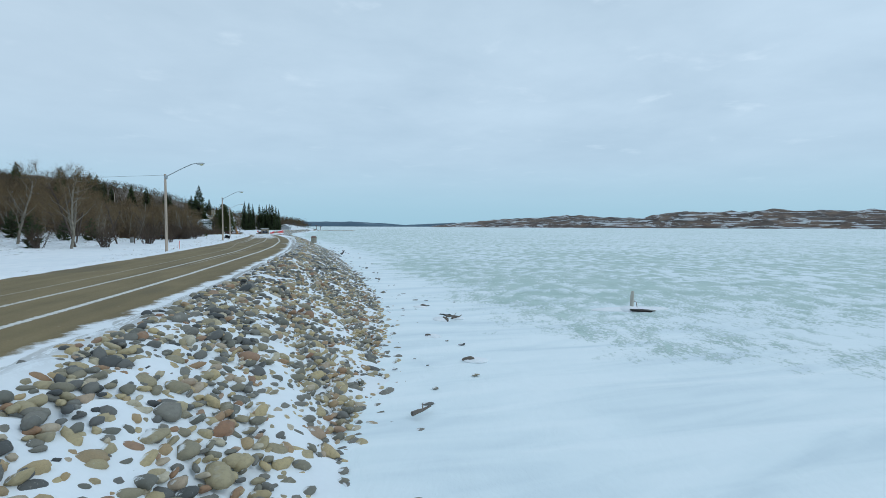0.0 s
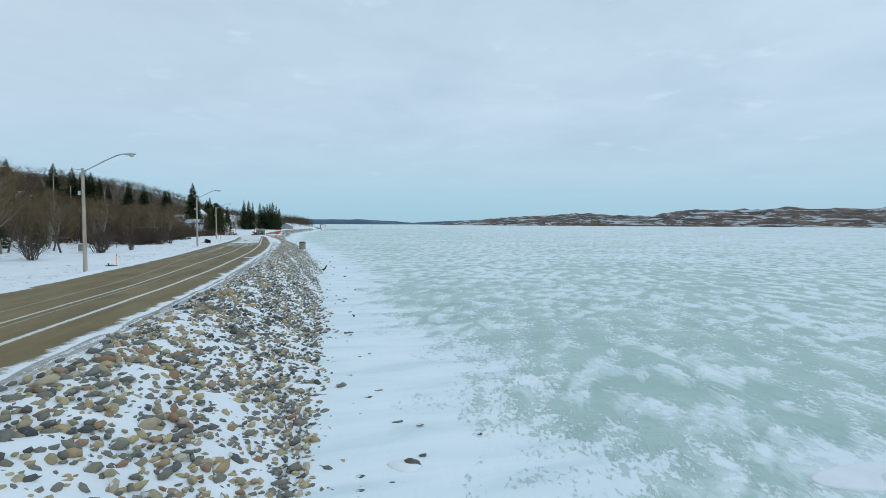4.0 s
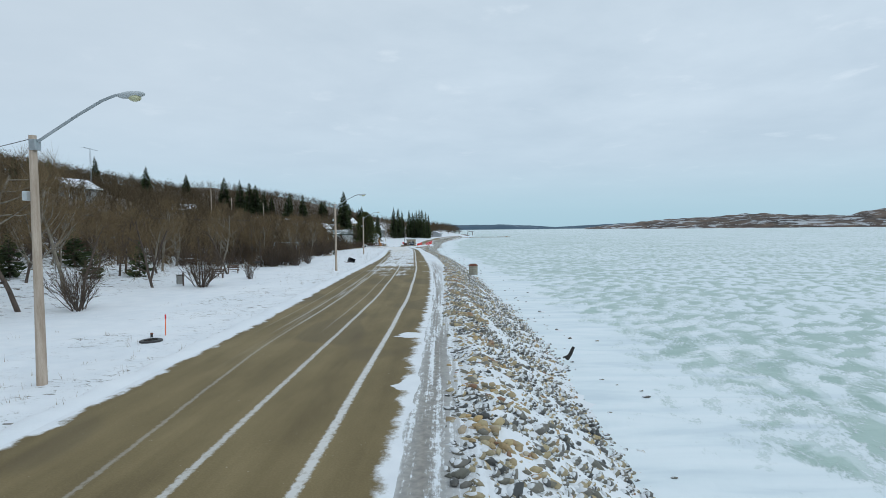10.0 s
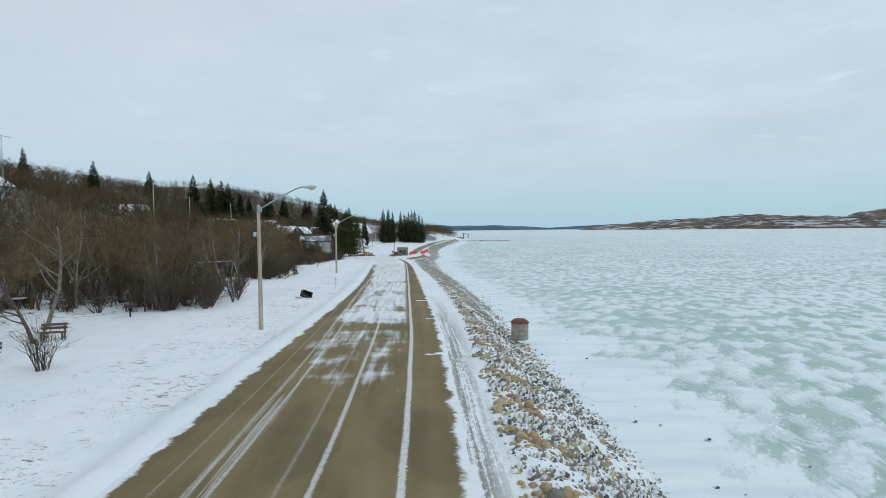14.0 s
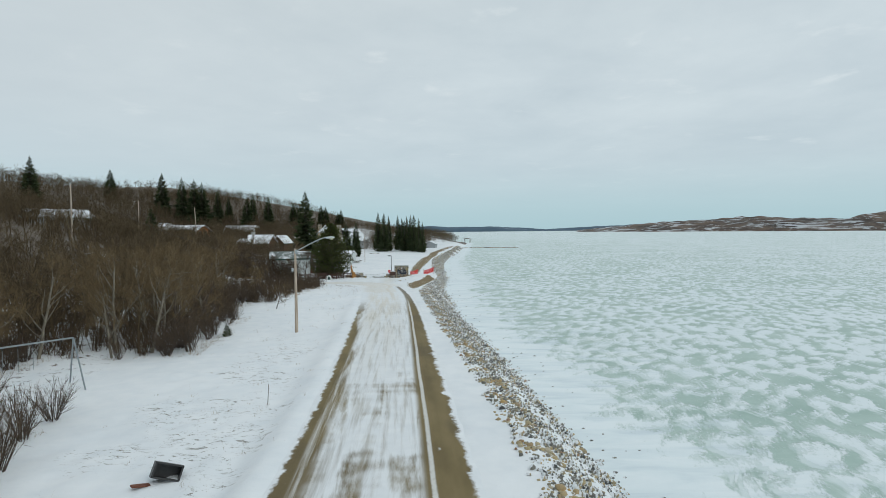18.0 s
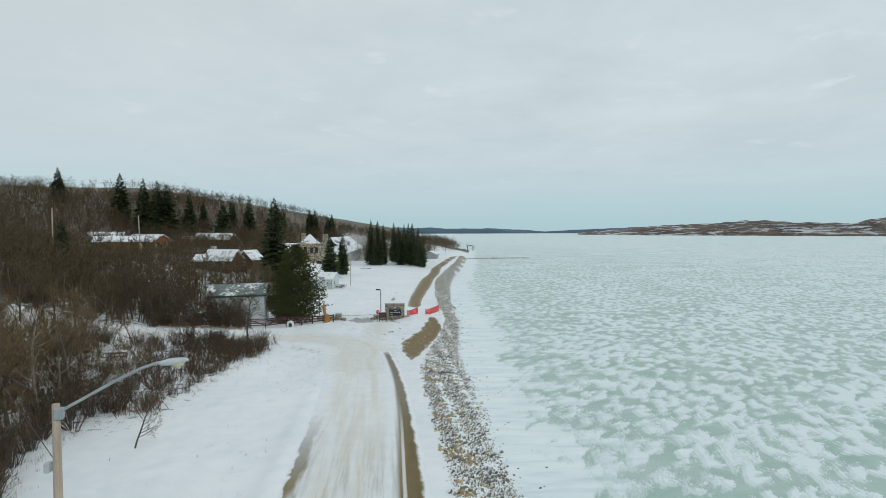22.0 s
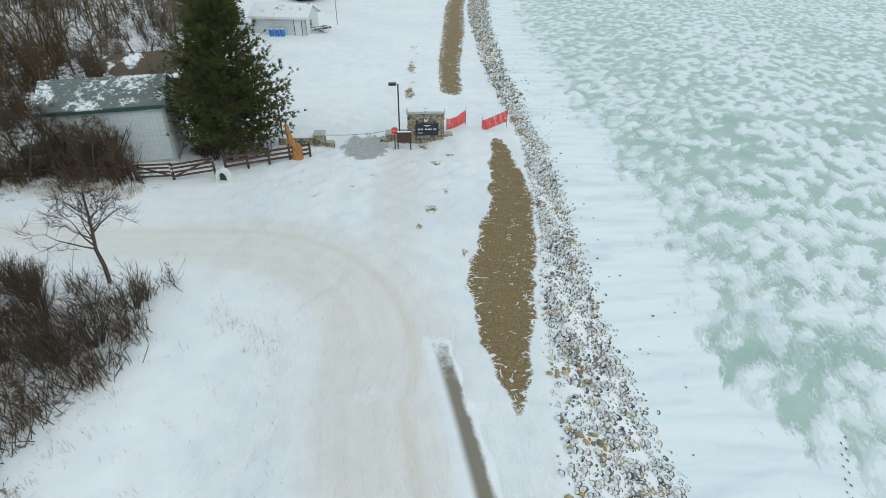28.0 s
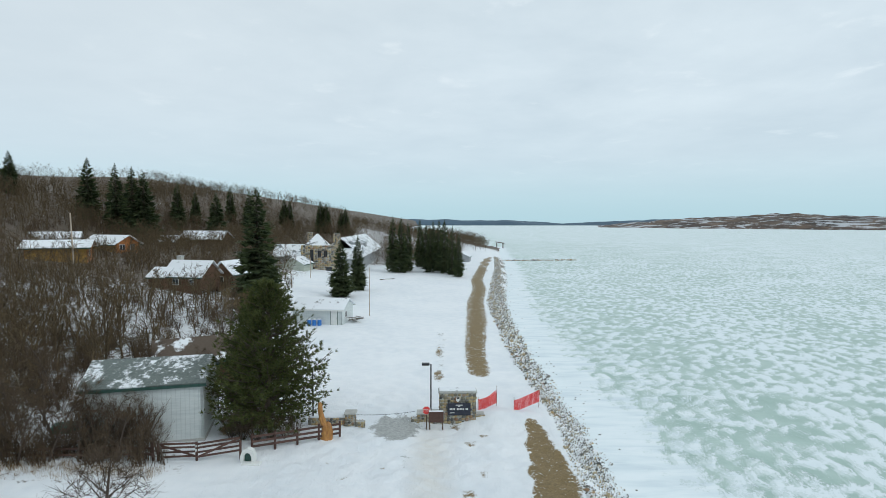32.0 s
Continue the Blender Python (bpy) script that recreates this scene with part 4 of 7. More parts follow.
def stone_shape(r, level):
    v, f = ball(level)
    k = 1 + 0.14 * waves(v[:, 0] * 3 + v[:, 2], v[:, 1] * 3 - v[:, 2] * 2, r.randint(9999), 5.0) + r.normal(0, 0.05, len(v))
    for _ in range(9):
        n = r.normal(0, 1, 3)
        n /= np.linalg.norm(n)
        k = np.minimum(k, r.uniform(0.62, 0.93) / np.maximum(v @ n, 0.2))
    return v * k[:, None] * np.array([1.08, r.uniform(0.52, 0.88), r.uniform(0.38, 0.62)]), f


def low_stone(r):
    a = np.arange(6) * math.pi / 3
    rings = [np.stack([np.cos(a + o) * q, np.sin(a + o) * q * 0.8, np.full(6, z)], -1) for q, z, o in ((0.85, -0.15, 0.2), (0.72, 0.38, 0.5))]
    v = np.vstack(rings + [[[0, 0, 0.6]]]) * r.uniform(0.78, 1.15, (13, 1))
    j = np.arange(6)
    k = (j + 1) % 6
    f = np.vstack([np.stack([j, k, k + 6], -1), np.stack([j, k + 6, j + 6], -1), np.stack([j + 6, k + 6, np.full(6, 12)], -1)])
    return v, f


def build_stones():
    r = np.random.RandomState(8)
    shapes = {2: [stone_shape(r, 2) for _ in range(14)], 1: [stone_shape(r, 1) for _ in range(14)], 0: [low_stone(r) for _ in range(14)]}
    near_meshes = [np_mesh("stone", *stone_shape(r, 3 if k < 6 else 2), M["stone"], True, {"cap": np.full(len(ball(3 if k < 6 else 2)[0]), 0.32)}) for k in range(16)]
    bank = tagged(new("boulder_bank"), "bank of rounded field stones half buried in snow", "stones", kind="structure")
    V, F, T, C, n = [], [], [], [], 0
    near = 0
    # stones in rows across the bank, set closer where they are smaller
    spots = []
    y = -11.0
    while y < 400:
        step = 0.172 if y < 30 else 0.172 if y < 140 else 0.172 if y < 218 else 0.29
        top, low = float(bank_top(y)), float(bank_low(y))
        xs = np.arange(top - 0.45, low + 0.4, step)
        spots.append(np.stack([xs + r.uniform(-0.5, 0.5, len(xs)) * step, np.full(len(xs), y) + r.uniform(-0.5, 0.5, len(xs)) * step, (xs - top) / (low - top), np.full(len(xs), step)], -1))
        y += step
    spots = np.vstack(spots)
    px, py, t, step = spots.T
    clump = waves(px, py, 41, 3.2) * 0.5 + waves(px, py, 42, 1.1) * 0.5
    keep = 1.02 + (0.16 - 0.08 * smooth(py, 26, 14)) * clump - 1.0 * np.maximum(0, t - 0.88) / 0.2 - 0.6 * np.maximum(0, 0.04 - t) / 0.08 - 2.5 * np.maximum(0, 0.07 - t) * smooth(py, 36, 22)
    spots = spots[r.rand(len(spots)) < keep]
    px, py, t, step = spots.T
    m = len(spots)
    size = step * (0.36 + 0.62 * r.rand(m) ** 1.9) * np.where(t < 0.3, 1.15, 1.18) * np.where(r.rand(m) < 0.05, 1.5, 1.0) * (1 - 0.04 * smooth(py, 24, 12))
    pz = ground_z(px, py) + size * (r.uniform(-0.24, 0.26, m) - 0.16 * smooth(py, 30, 64) * smooth(py, 150, 120) * smooth(t, 0.18, 0.34))
    bare = (t < 0.34 + 0.06 * waves(px, py, 45, 5.0)) & (waves(px, py, 43, 3.4) > 0.12 - 0.9 * smooth(py, 34, 14) + 0.5 * smooth(py, 140, 185))
    tones = np.clip(r.uniform(0, 1, m) * np.where(bare, 0.8, 0.62) + np.where(bare, 0.2 * smooth(py, 14, 34), -0.04 + 0.18 * smooth(py, 30, 12)) + r.normal(0, 0.05, m), 0, 1)
    # wind-blown snow lies on the lower stones, while the upper rows stand bare in clumps
    cap = np.where(bare, 0.0, np.clip(0.85 + 0.4 * waves(px, py, 44, 2.0), 0, 1)) * (0.5 + 0.5 * smooth(py, 14, 50))
    for k in range(m):
        s, tone, x, y, z = size[k], tones[k], px[k], py[k], pz[k]
        turn = Euler((r.normal(0, 0.25), r.normal(0, 0.25), r.uniform(0, 6.283))).to_matrix()
        if near < 300 and -1.0 < y < 9.0 and -5.5 < x < 3.5 and r.rand() < 0.7:
            ob = new("stone", near_meshes[r.randint(16)])
            ob.parent = bank
            ob.matrix_world = Matrix.Translation((x, y, z)) @ turn.to_4x4() @ Matrix.Scale(s, 4)
            near += 1
        else:
            v, f = shapes[2 if y < 16 else 1 if y < 62 else 0][r.randint(14)]
            V.append(v @ np.array(turn).T * s + (x, y, z))
            F.append(f + n)
            T.append(np.full(len(v), tone))
            C.append(np.full(len(v), cap[k]))
            n += len(v)
    # stones strewn on the snow below the bank
    for _ in range(260):
        py = r.uniform(-2, 330)
        px = float(bank_low(py)) + abs(r.normal(0.8, 1.1))
        s = r.uniform(0.03, 0.11)
        v, f = shapes[2 if py < 70 else 0][r.randint(14)]
        V.append(v * s * np.array([1.3, 1, 0.8]) + (px, py, LAKE + 0.07))
        F.append(f + n)
        T.append(np.full(len(v), r.uniform(0, 0.4)))
        C.append(np.full(len(v), 0.6))
        n += len(v)
    me = np_mesh("stone_cover", np.vstack(V), np.vstack(F), M["stones"], True, {"tone": np.concatenate(T), "cap": np.concatenate(C)})
    ob = new("stone_cover", me)
    ob.parent = bank
    tagged(ob, "countless rounded stones in tan, grey and rust", kind="stuff")


build_stones()


def shore_stone(x, y, size, seed, buried):
    """A single stone on the shore ice with a cap and a collar of drifted snow."""
    r = np.random.RandomState(seed)
    v, f = stone_shape(r, 3)
    ob = new("shore_stone", np_mesh("shore_stone", v * size * np.array([1.1, 1.0, 1.25]) + (0, 0, size * 0.25), f, M["drift"], True))
    ob.matrix_world = pose(x, y, LAKE + 0.05, 0, 0, r.uniform(0, 360))
    tagged(ob, "dark grey stone half buried in shore snow", "stone", "stones on the shore ice")
    v, f = ball(3)
    k = 1 + 0.12 * waves(v[:, 0] * 2, v[:, 1] * 2, seed, 2.0)
    collar = new("collar", np_mesh("collar", v * k[:, None] * np.array([2.1, 1.5, 0.42 + 0.3 * buried]) * size + np.array([-0.9, -0.5, 0.02]) * size, f, M["mound"], True))
    collar.parent = ob
    return ob


for k, (x, y, size, buried) in enumerate(((6.37, 18.3, 0.16, 0.3), (6.25, 14.8, 0.2, 0.6), (6.75, 15.1, 0.13, 0.2), (4.99, 8.8, 0.17, 0.2), (4.8, 12.1, 0.14, 1.0), (9.39, 73.5, 0.13, 0.2), (8.99, 67.0, 0.15, 0.2), (8.05, 70.6, 0.11, 0.3), (9.1, 64.7, 0.14, 0.2))):
    shore_stone(x, y, size, 900 + k, buried)


# ---- trees ----
def bare_branches(r, h, lean, spread, limbs, depth, forks, start=0.25):
    """Branch paths of a leafless tree: lists of (points, radii, level)."""
    out = []

    def grow(p, d, length, rad, level):
        n = 5 if level == 0 else 4
        pts, rr = [p], [rad]
        for k in range(n):
            d = d + r.normal(0, 0.10 + 0.06 * level, 3) + np.array([0, 0, 0.08 if level else 0.03])
            d /= np.linalg.norm(d)
            p = p + d * length / n
            pts.append(p)
            rr.append(rad * (1 - (0.62 if level == 0 else 0.78) * (k + 1) / n))
        out.append((np.array(pts), np.array(rr), level))
        if level >= depth:
            return
        m = limbs if level == 0 else forks
        for k in range(m):
            t = (start + (1 - start) * (k + r.uniform(0.2, 0.8)) / m) if level == 0 else r.uniform(0.3, 1.0)
            q = t * n
            i = min(int(q), n - 1)
            at = pts[i] + (pts[i + 1] - pts[i]) * (q - i)
            ax = r.normal(0, 1, 3)
            side = np.cross(d, ax)
            side /= np.linalg.norm(side) + 1e-9
            nd = d * r.uniform(0.45, 0.9) + side * spread * r.uniform(0.6, 1.2)
            nd /= np.linalg.norm(nd)
            taper = 1.0 - 0.55 * t if level == 0 else 0.9
            grow(at, nd, length * r.uniform(0.42, 0.62) * taper, rr[i] * r.uniform(0.42, 0.62), level + 1)

    grow(np.zeros(3), np.array([lean, r.normal(0, 0.06), 1.0]) / math.hypot(lean, 1), h * 0.8, h * 0.0135 + 0.02, 0)
    return out


def twigs_from(r, paths, per, length, width, low=0.0):
    """Thin blades for the finest shoots along branch paths."""
    V = []
    for pts, rr, level in paths:
        if level == 0 and low == 0:
            continue
        for _ in range(per):
            q = r.uniform(0.25, 1.0) * (len(pts) - 1)
            i = min(int(q), len(pts) - 2)
            at = pts[i] + (pts[i + 1] - pts[i]) * (q - i)
            d = pts[-1] - pts[0]
            d = d / (np.linalg.norm(d) + 1e-9) * 0.9 + r.normal(0, 0.42, 3) + np.array([0, 0, 0.25])
            d /= np.linalg.norm(d)
            s = np.cross(d, r.normal(0, 1, 3))
            s /= np.linalg.norm(s) + 1e-9
            L = length * r.uniform(0.5, 1.3)
            V.append([at - s * width, at + s * width, at + d * L])
    v = np.array(V).reshape(-1, 3)
    return v, np.arange(len(v)).reshape(-1, 3)


def tree_meshes(seed, h, lean=0.1, spread=0.75, limbs=9, depth=3, forks=3, per=5, bark="bark", twig="twig", start=0.25):
    r = np.random.RandomState(seed)
    paths = bare_branches(r, h, lean, spread, limbs, depth, forks, start)
    thick = [tube(p, rr, 7 if lv == 0 else 5, False) for p, rr, lv in paths if lv <= 1]
    thin = [tube(p, np.maximum(rr, 0.006), 3, False) for p, rr, lv in paths if lv > 1]
    v, f = joined(thick)
    trunk = np_mesh("trunk", v, f, M[bark], True)
    tv, tf = twigs_from(r, [p for p in paths if p[2] >= depth - 1], per, h * 0.12, 0.0065)
    v, f = joined(thin + [(tv, tf)])
    return trunk, np_mesh("crown", v, f, M[twig], False)


def bush_meshes(seed, h, stems, flare, twig="twig_red", per=6):
    """Many thin stems from one root, branching upwards."""
    r = np.random.RandomState(seed)
    paths = []
    for k in range(stems):
        a = r.uniform(0, 6.283)
        d = np.array([math.cos(a) * flare * r.uniform(0.2, 1), math.sin(a) * flare * r.uniform(0.2, 1), 1.0])
        p = np.array([math.cos(a), math.sin(a), 0]) * r.uniform(0, 0.35)
        L = h * r.uniform(0.6, 1.0)
        pts = [p]
        for s in range(4):
            d = d + r.normal(0, 0.10, 3)
            pts.append(pts[-1] + d / np.linalg.norm(d) * L / 4)
        paths.append((np.array(pts), np.array([0.024, 0.02, 0.015, 0.010, 0.004]) * (0.7 + h * 0.14), 1))
        for _ in range(3):
            i = r.randint(1, 4)
            nd = d / np.linalg.norm(d) + r.normal(0, 0.45, 3)
            nd /= np.linalg.norm(nd)
            q = [pts[i]]
            for s in range(3):
                nd = nd + np.array([0, 0, 0.1]) + r.normal(0, 0.1, 3)
                q.append(q[-1] + nd / np.linalg.norm(nd) * L * 0.14)
            paths.append((np.array(q), np.array([0.011, 0.009, 0.006, 0.003]) * (0.7 + h * 0.14), 2))
    stem = joined([tube(p, rr, 4, False) for p, rr, lv in paths if lv == 1])
    thin = [tube(p, rr, 3, False) for p, rr, lv in paths if lv == 2]
    tw = twigs_from(r, paths, per, h * 0.16, 0.006 + 0.001 * h, 1.0)
    v, f = joined(thin + [tw])
    return np_mesh("stem", *stem, M["bark_dark"], True), np_mesh("crown", v, f, M[twig], False)


def conifer_meshes(seed, h, rad, whorls, per, mat="needle", droop=0.25, low=0.06, ragged=0.25, full=1.0, power=0.70):
    """A trunk, and whorls of boughs made of many narrow needle sprays."""
    r = np.random.RandomState(seed)
    trunk = np_mesh("trunk", *tube([(0, 0, -0.2), (0, 0, h * 0.5), (0, 0, h * 0.99)], [h * 0.016 + 0.03, h * 0.010 + 0.02, 0.012], 7, False), M["bark_dark"], True)
    tris = []
    for w in range(whorls):
        t = w / (whorls - 1)
        z = h * (low + (1 - low) * t ** 0.92)
        gap = h * (1 - low) / whorls
        R = rad * (1 - t) ** power * (0.55 + 0.45 * min(1, t * 7)) + 0.02 * h * (1 - t) + 0.03
        for k in range(max(4, int(per * (1 - 0.45 * t)))):
            a = r.uniform(0, 6.283)
            L = R * r.uniform(1 - ragged * 1.6, 1 + ragged)
            up = 0.25 * (t - 0.35) - droop * (1 - t) + r.normal(0, 0.08)
            d = np.array([math.cos(a), math.sin(a), up])
            side = np.array([-math.sin(a), math.cos(a), 0])
            root = np.array([0, 0, z + r.uniform(-0.6, 0.6) * gap])
            n = max(3, int(3 + L * 1.5 * full))
            for s in range(n):
                q = (s + 0.3) / n
                c = root + d * L * q + np.array([0, 0, 0.10 * L * q * q])
                ws = L * (0.34 - 0.22 * q) + 0.05
                for sg in (-1, 1):
                    tip = c + side * sg * ws * r.uniform(0.7, 1.3) + d * ws * r.uniform(0.5, 1.1) + np.array([0, 0, r.normal(-0.12, 0.10) * ws])
                    b = ws * 0.30
                    tris.append([c - d * b, c + d * b + np.array([0, 0, r.normal(0, 0.04)]), tip])
            tip = root + d * L * 1.08 + np.array([0, 0, 0.12 * L])
            c = root + d * L * 0.72
            tris.append([c - side * L * 0.06, c + side * L * 0.06, tip])
            tris.append([root + d * L * 0.3, root + d * L * 0.85, root + d * L * 0.6 - np.array([0, 0, 0.16 * L + 0.05])])
    v = np.array(tris).reshape(-1, 3)
    crown = np_mesh("crown", v, np.arange(len(v)).reshape(-1, 3), M[mat], False)
    return trunk, crown


def pine_meshes(seed, h, rad, boughs, low=0.05):
    """A full rounded crown: rising boughs that end in tufts of needles."""
    r = np.random.RandomState(seed)
    pieces = [tube([(0, 0, -0.2), (0.05, 0, h * 0.45), (0, 0.05, h * 0.96)], [h * 0.018 + 0.03, h * 0.011 + 0.02, 0.015], 7, False)]
    tris = []
    for k in range(boughs):
        t = low + (1 - low) * r.rand() ** 1.15
        R = rad * (1 - t) ** 0.72 * (0.80 + 0.20 * min(1, t * 4)) * r.uniform(0.62, 1.16) + 0.15
        a = r.uniform(0, 6.283)
        d = np.array([math.cos(a), math.sin(a), 0.10 + 0.55 * t + r.normal(0, 0.10)])
        root = np.array([0, 0, h * t * 0.93])
        pts = [root, root + d * R * 0.5, root + d * R * 0.8 + np.array([0, 0, 0.05 * R]), root + d * R + np.array([0, 0, 0.14 * R])]
        if k % 2 == 0:
            pieces.append(tube(pts, np.array([0.05, 0.035, 0.02, 0.008]) * (0.5 + R / rad), 4, False))
        for q in r.uniform(0.25, 1.02, 4 + int(R * 2.6)):
            c = root + d * R * q + np.array([0, 0, 0.14 * R * q ** 3]) + r.normal(0, 0.06 + 0.035 * R * q, 3)
            for _ in range(16):
                e = d * 1.15 + r.normal(0, 0.6, 3) + np.array([0, 0, 0.15])
                e *= r.uniform(0.16, 0.38) / (np.linalg.norm(e) + 1e-9)
                s = np.cross(e, r.normal(0, 1, 3))
                s *= 0.028 / (np.linalg.norm(s) + 1e-9)
                tris.append([c - s, c + s, c + e])
    v = np.array(tris).reshape(-1, 3)
    return tube_mesh("trunk", pieces, M["bark_dark"]), np_mesh("crown", v, np.arange(len(v)).reshape(-1, 3), M["needle_pine"], False)


def plant(name, meshes, parts, x, y, label, category, rz, scale, group="", sink=0.0):
    ob = thing(name, x, y, float(ground_z(x, y)) - sink, label, category, rz, group, scale)
    for nm, me in zip(parts, meshes):
        mesh_part(nm, me, ob)
    return ob


rng = np.random.RandomState(5)
ASPENS = [tree_meshes(100 + k, 9.0, lean, spread, limbs, 3, 3, 15, "bark", "twig", st) for k, (lean, spread, limbs, st) in enumerate(((0.05, 0.75, 9, 0.25), (0.18, 0.85, 8, 0.30), (-0.15, 0.7, 10, 0.22), (0.28, 0.95, 8, 0.35), (0.02, 0.65, 11, 0.18)))]
GLOOMY = [tree_meshes(200 + k, 8.0, lean, 0.85, 9, 3, 3, 15, "bark_dark", "twig_red", 0.2) for k, lean in enumerate((0.12, -0.22, 0.3, 0.0))]
DARKS = [tree_meshes(200 + k, 8.0, lean, 0.85, 9, 3, 3, 15, "bark_dark", "twig", 0.2) for k, lean in enumerate((0.12, -0.22, 0.3, 0.0))]
BUSHES = [bush_meshes(300 + k, 3.0, n, fl, tw, 8) for k, (n, fl, tw) in enumerate(((22, 0.55, "twig_red"), (30, 0.75, "twig_fine"), (26, 0.45, "twig_red"), (18, 0.95, "twig_fine")))]
SPRUCES = [conifer_meshes(400 + k, 10.0, rad, 46, 15, "needle", dr, 0.05, 0.25, 1.2) for k, (rad, dr) in enumerate(((2.2, 0.25), (1.9, 0.35), (2.5, 0.2)))]
SLIM = [conifer_meshes(420 + k, 10.0, rad, 40, 15, "needle", 0.3, 0.03, 0.24, 0.9) for k, rad in enumerate((2.3, 2.6, 2.0))]
NARROW = [conifer_meshes(430 + k, 10.0, rad, 46, 14, "needle", 0.3, 0.05, 0.32, 1.0) for k, rad in enumerate((1.45, 1.75, 1.3))]
YOUNG = [conifer_meshes(440 + k, 3.0, 1.25, 13, 11, "needle", 0.05, 0.08, 0.3, 1.6) for k in range(2)]

ASPEN_LABEL = "leafless aspen tree with pale grey-tan bark standing in snow"
DARK_LABEL = "leafless dark-barked tree with a leaning forked trunk in snow"
BUSH_LABEL = "leafless red-brown willow bush with many thin stems in snow"
SPRUCE_LABEL = "tall dark green spruce tree with ragged boughs"


def aspen(x, y, s, k=None, rz=None, dark=False):
    pool = (GLOOMY if y > 195 else DARKS) if dark else ASPENS
    m = pool[rng.randint(len(pool)) if k is None else k]
    return plant("bare_tree", m, ("trunk", "crown"), x, y, DARK_LABEL if dark else ASPEN_LABEL, "tree", rng.uniform(0, 360) if rz is None else rz, s, "bare trees along the road", 0.1)


THICKET = []


def thicket(x, y, s, pool=None):
    """Growth that stands too close to tell apart: kept for one joined mesh."""
    THICKET.append((rng.randint(4) if pool is None else rng.randint(3), pool is not None, x, y, s, rng.uniform(0, 6.283)))


def bush(x, y, s, k=None):
    return plant("bush", BUSHES[rng.randint(4) if k is None else k], ("stem", "crown"), x, y, BUSH_LABEL, "bush", rng.uniform(0, 360), s, "bushes along the wood edge", 0.08)


def spruce(x, y, h, k=0, pool=None, top=None, label=SPRUCE_LABEL):
    pool = pool or SPRUCES
    base = 3.0 if pool is YOUNG else 10.0
    if top is not None:
        h = top - float(ground_z(x, y)) + 0.1
    return plant("spruce_tree", pool[k % len(pool)], ("trunk", "crown"), x, y, label, "tree", rng.uniform(0, 360), h / base, "spruces on the shore and slope", 0.1)


def wood_edge(y):
    """x of the edge of the thicket on the landward side of the road."""
    return float(np.interp(y, [20, 55, 75, 98, 108, 110, 122.5, 124, 135.5, 137, 146, 148, 149.5, 153, 158, 166, 171, 184, 188, 189.5, 199, 201, 260], [-35, -37, -40, -38, -28, -18.5, -18.5, -28, -27, -17.8, -18.4, -24.5, -19.2, -19.6, -22.6, -22.8, -19.0, -17.6, -18.5, -34, -34, -26.5, -34]))


# picnic ground: single trees before the wood
for x, y, s, k, dark in ((-23.6, 70.8, 1.15, 1, 1), (-24.9, 74.2, 1.1, 0, 0), (-23.0, 67.6, 1.15, 3, 0), (-30, 72, 1.1, 2, 0), (-26.4, 79.0, 1.05, 2, 0), (-22.5, 84.4, 0.9, 2, 1), (-27, 82, 0.85, 1, 1), (-24.6, 88.0, 0.8, 1, 1), (-30.2, 92.7, 0.85, 0, 1), (-32.7, 93.0, 0.85, 2, 1), (-26.6, 92, 0.8, 3, 0), (-28.6, 97, 0.9, 2, 1), (-31.0, 95.2, 0.9, 1, 1), (-21.2, 98, 0.8, 1, 1), (-24, 103, 0.95, 1, 0), (-29.5, 100, 0.9, 4, 0), (-32, 62, 1.0, 3, 0), (-34, 66, 1.05, 1, 0), (-36, 78, 1.1, 4, 0), (-40.0, 89.6, 1.0, 3, 1), (-43.8, 78.5, 1.0, 1, 1), (-47.1, 87.8, 1.05, 0, 1), (-38, 57, 1.0, 0, 0), (-31, 50, 1.0, 2, 0), (-35, 45, 1.1, 1, 0), (-42, 52, 1.1, 2, 0), (-29.5, 56, 0.95, 3, 0), (-33.5, 84.5, 0.9, 0, 1), (-37, 71, 1.0, 2, 1), (-15.9, 114.8, 0.7, 1, 1)):
    aspen(x, y, s * 1.05, k, dark=bool(dark))
for x, y, s, k in ((-18.9, 85.6, 1.35, 3), (-18.3, 84.7, 1.1, 1), (-16.7, 92.2, 0.75, 2), (-20.4, 71.6, 1.15, 3), (-20.9, 72.2, 1.0, 1), (-25.3, 65.3, 0.95, 3), (-25.6, 64.9, 0.75, 2), (-17.0, 112.3, 0.9, 1), (-16.6, 110.9, 0.9, 3), (-17.8, 113.0, 1.15, 2), (-19.5, 110.5, 1.2, 0), (-16.2, 116.6, 0.85, 3), (-16.8, 118.3, 0.9, 0), (-18.2, 121.6, 0.8, 2), (-18.4, 123.9, 0.7, 1)):
    bush(x, y, s, k)
for x, y, h, k in ((-26.4, 66.4, 3.2, 0), (-28.2, 92.8, 3.6, 1), (-30.9, 89.5, 3.2, 0), (-37.6, 97.0, 4.2, 1), (-36.2, 86.2, 4.0, 0), (-17.4, 144.3, 1.15, 0), (-33.0, 71.5, 3.4, 1)):
    spruce(x, y, h, k, YOUNG, label="young layered spruce standing in snow")

# the wood along the road
FAR_TREES = []
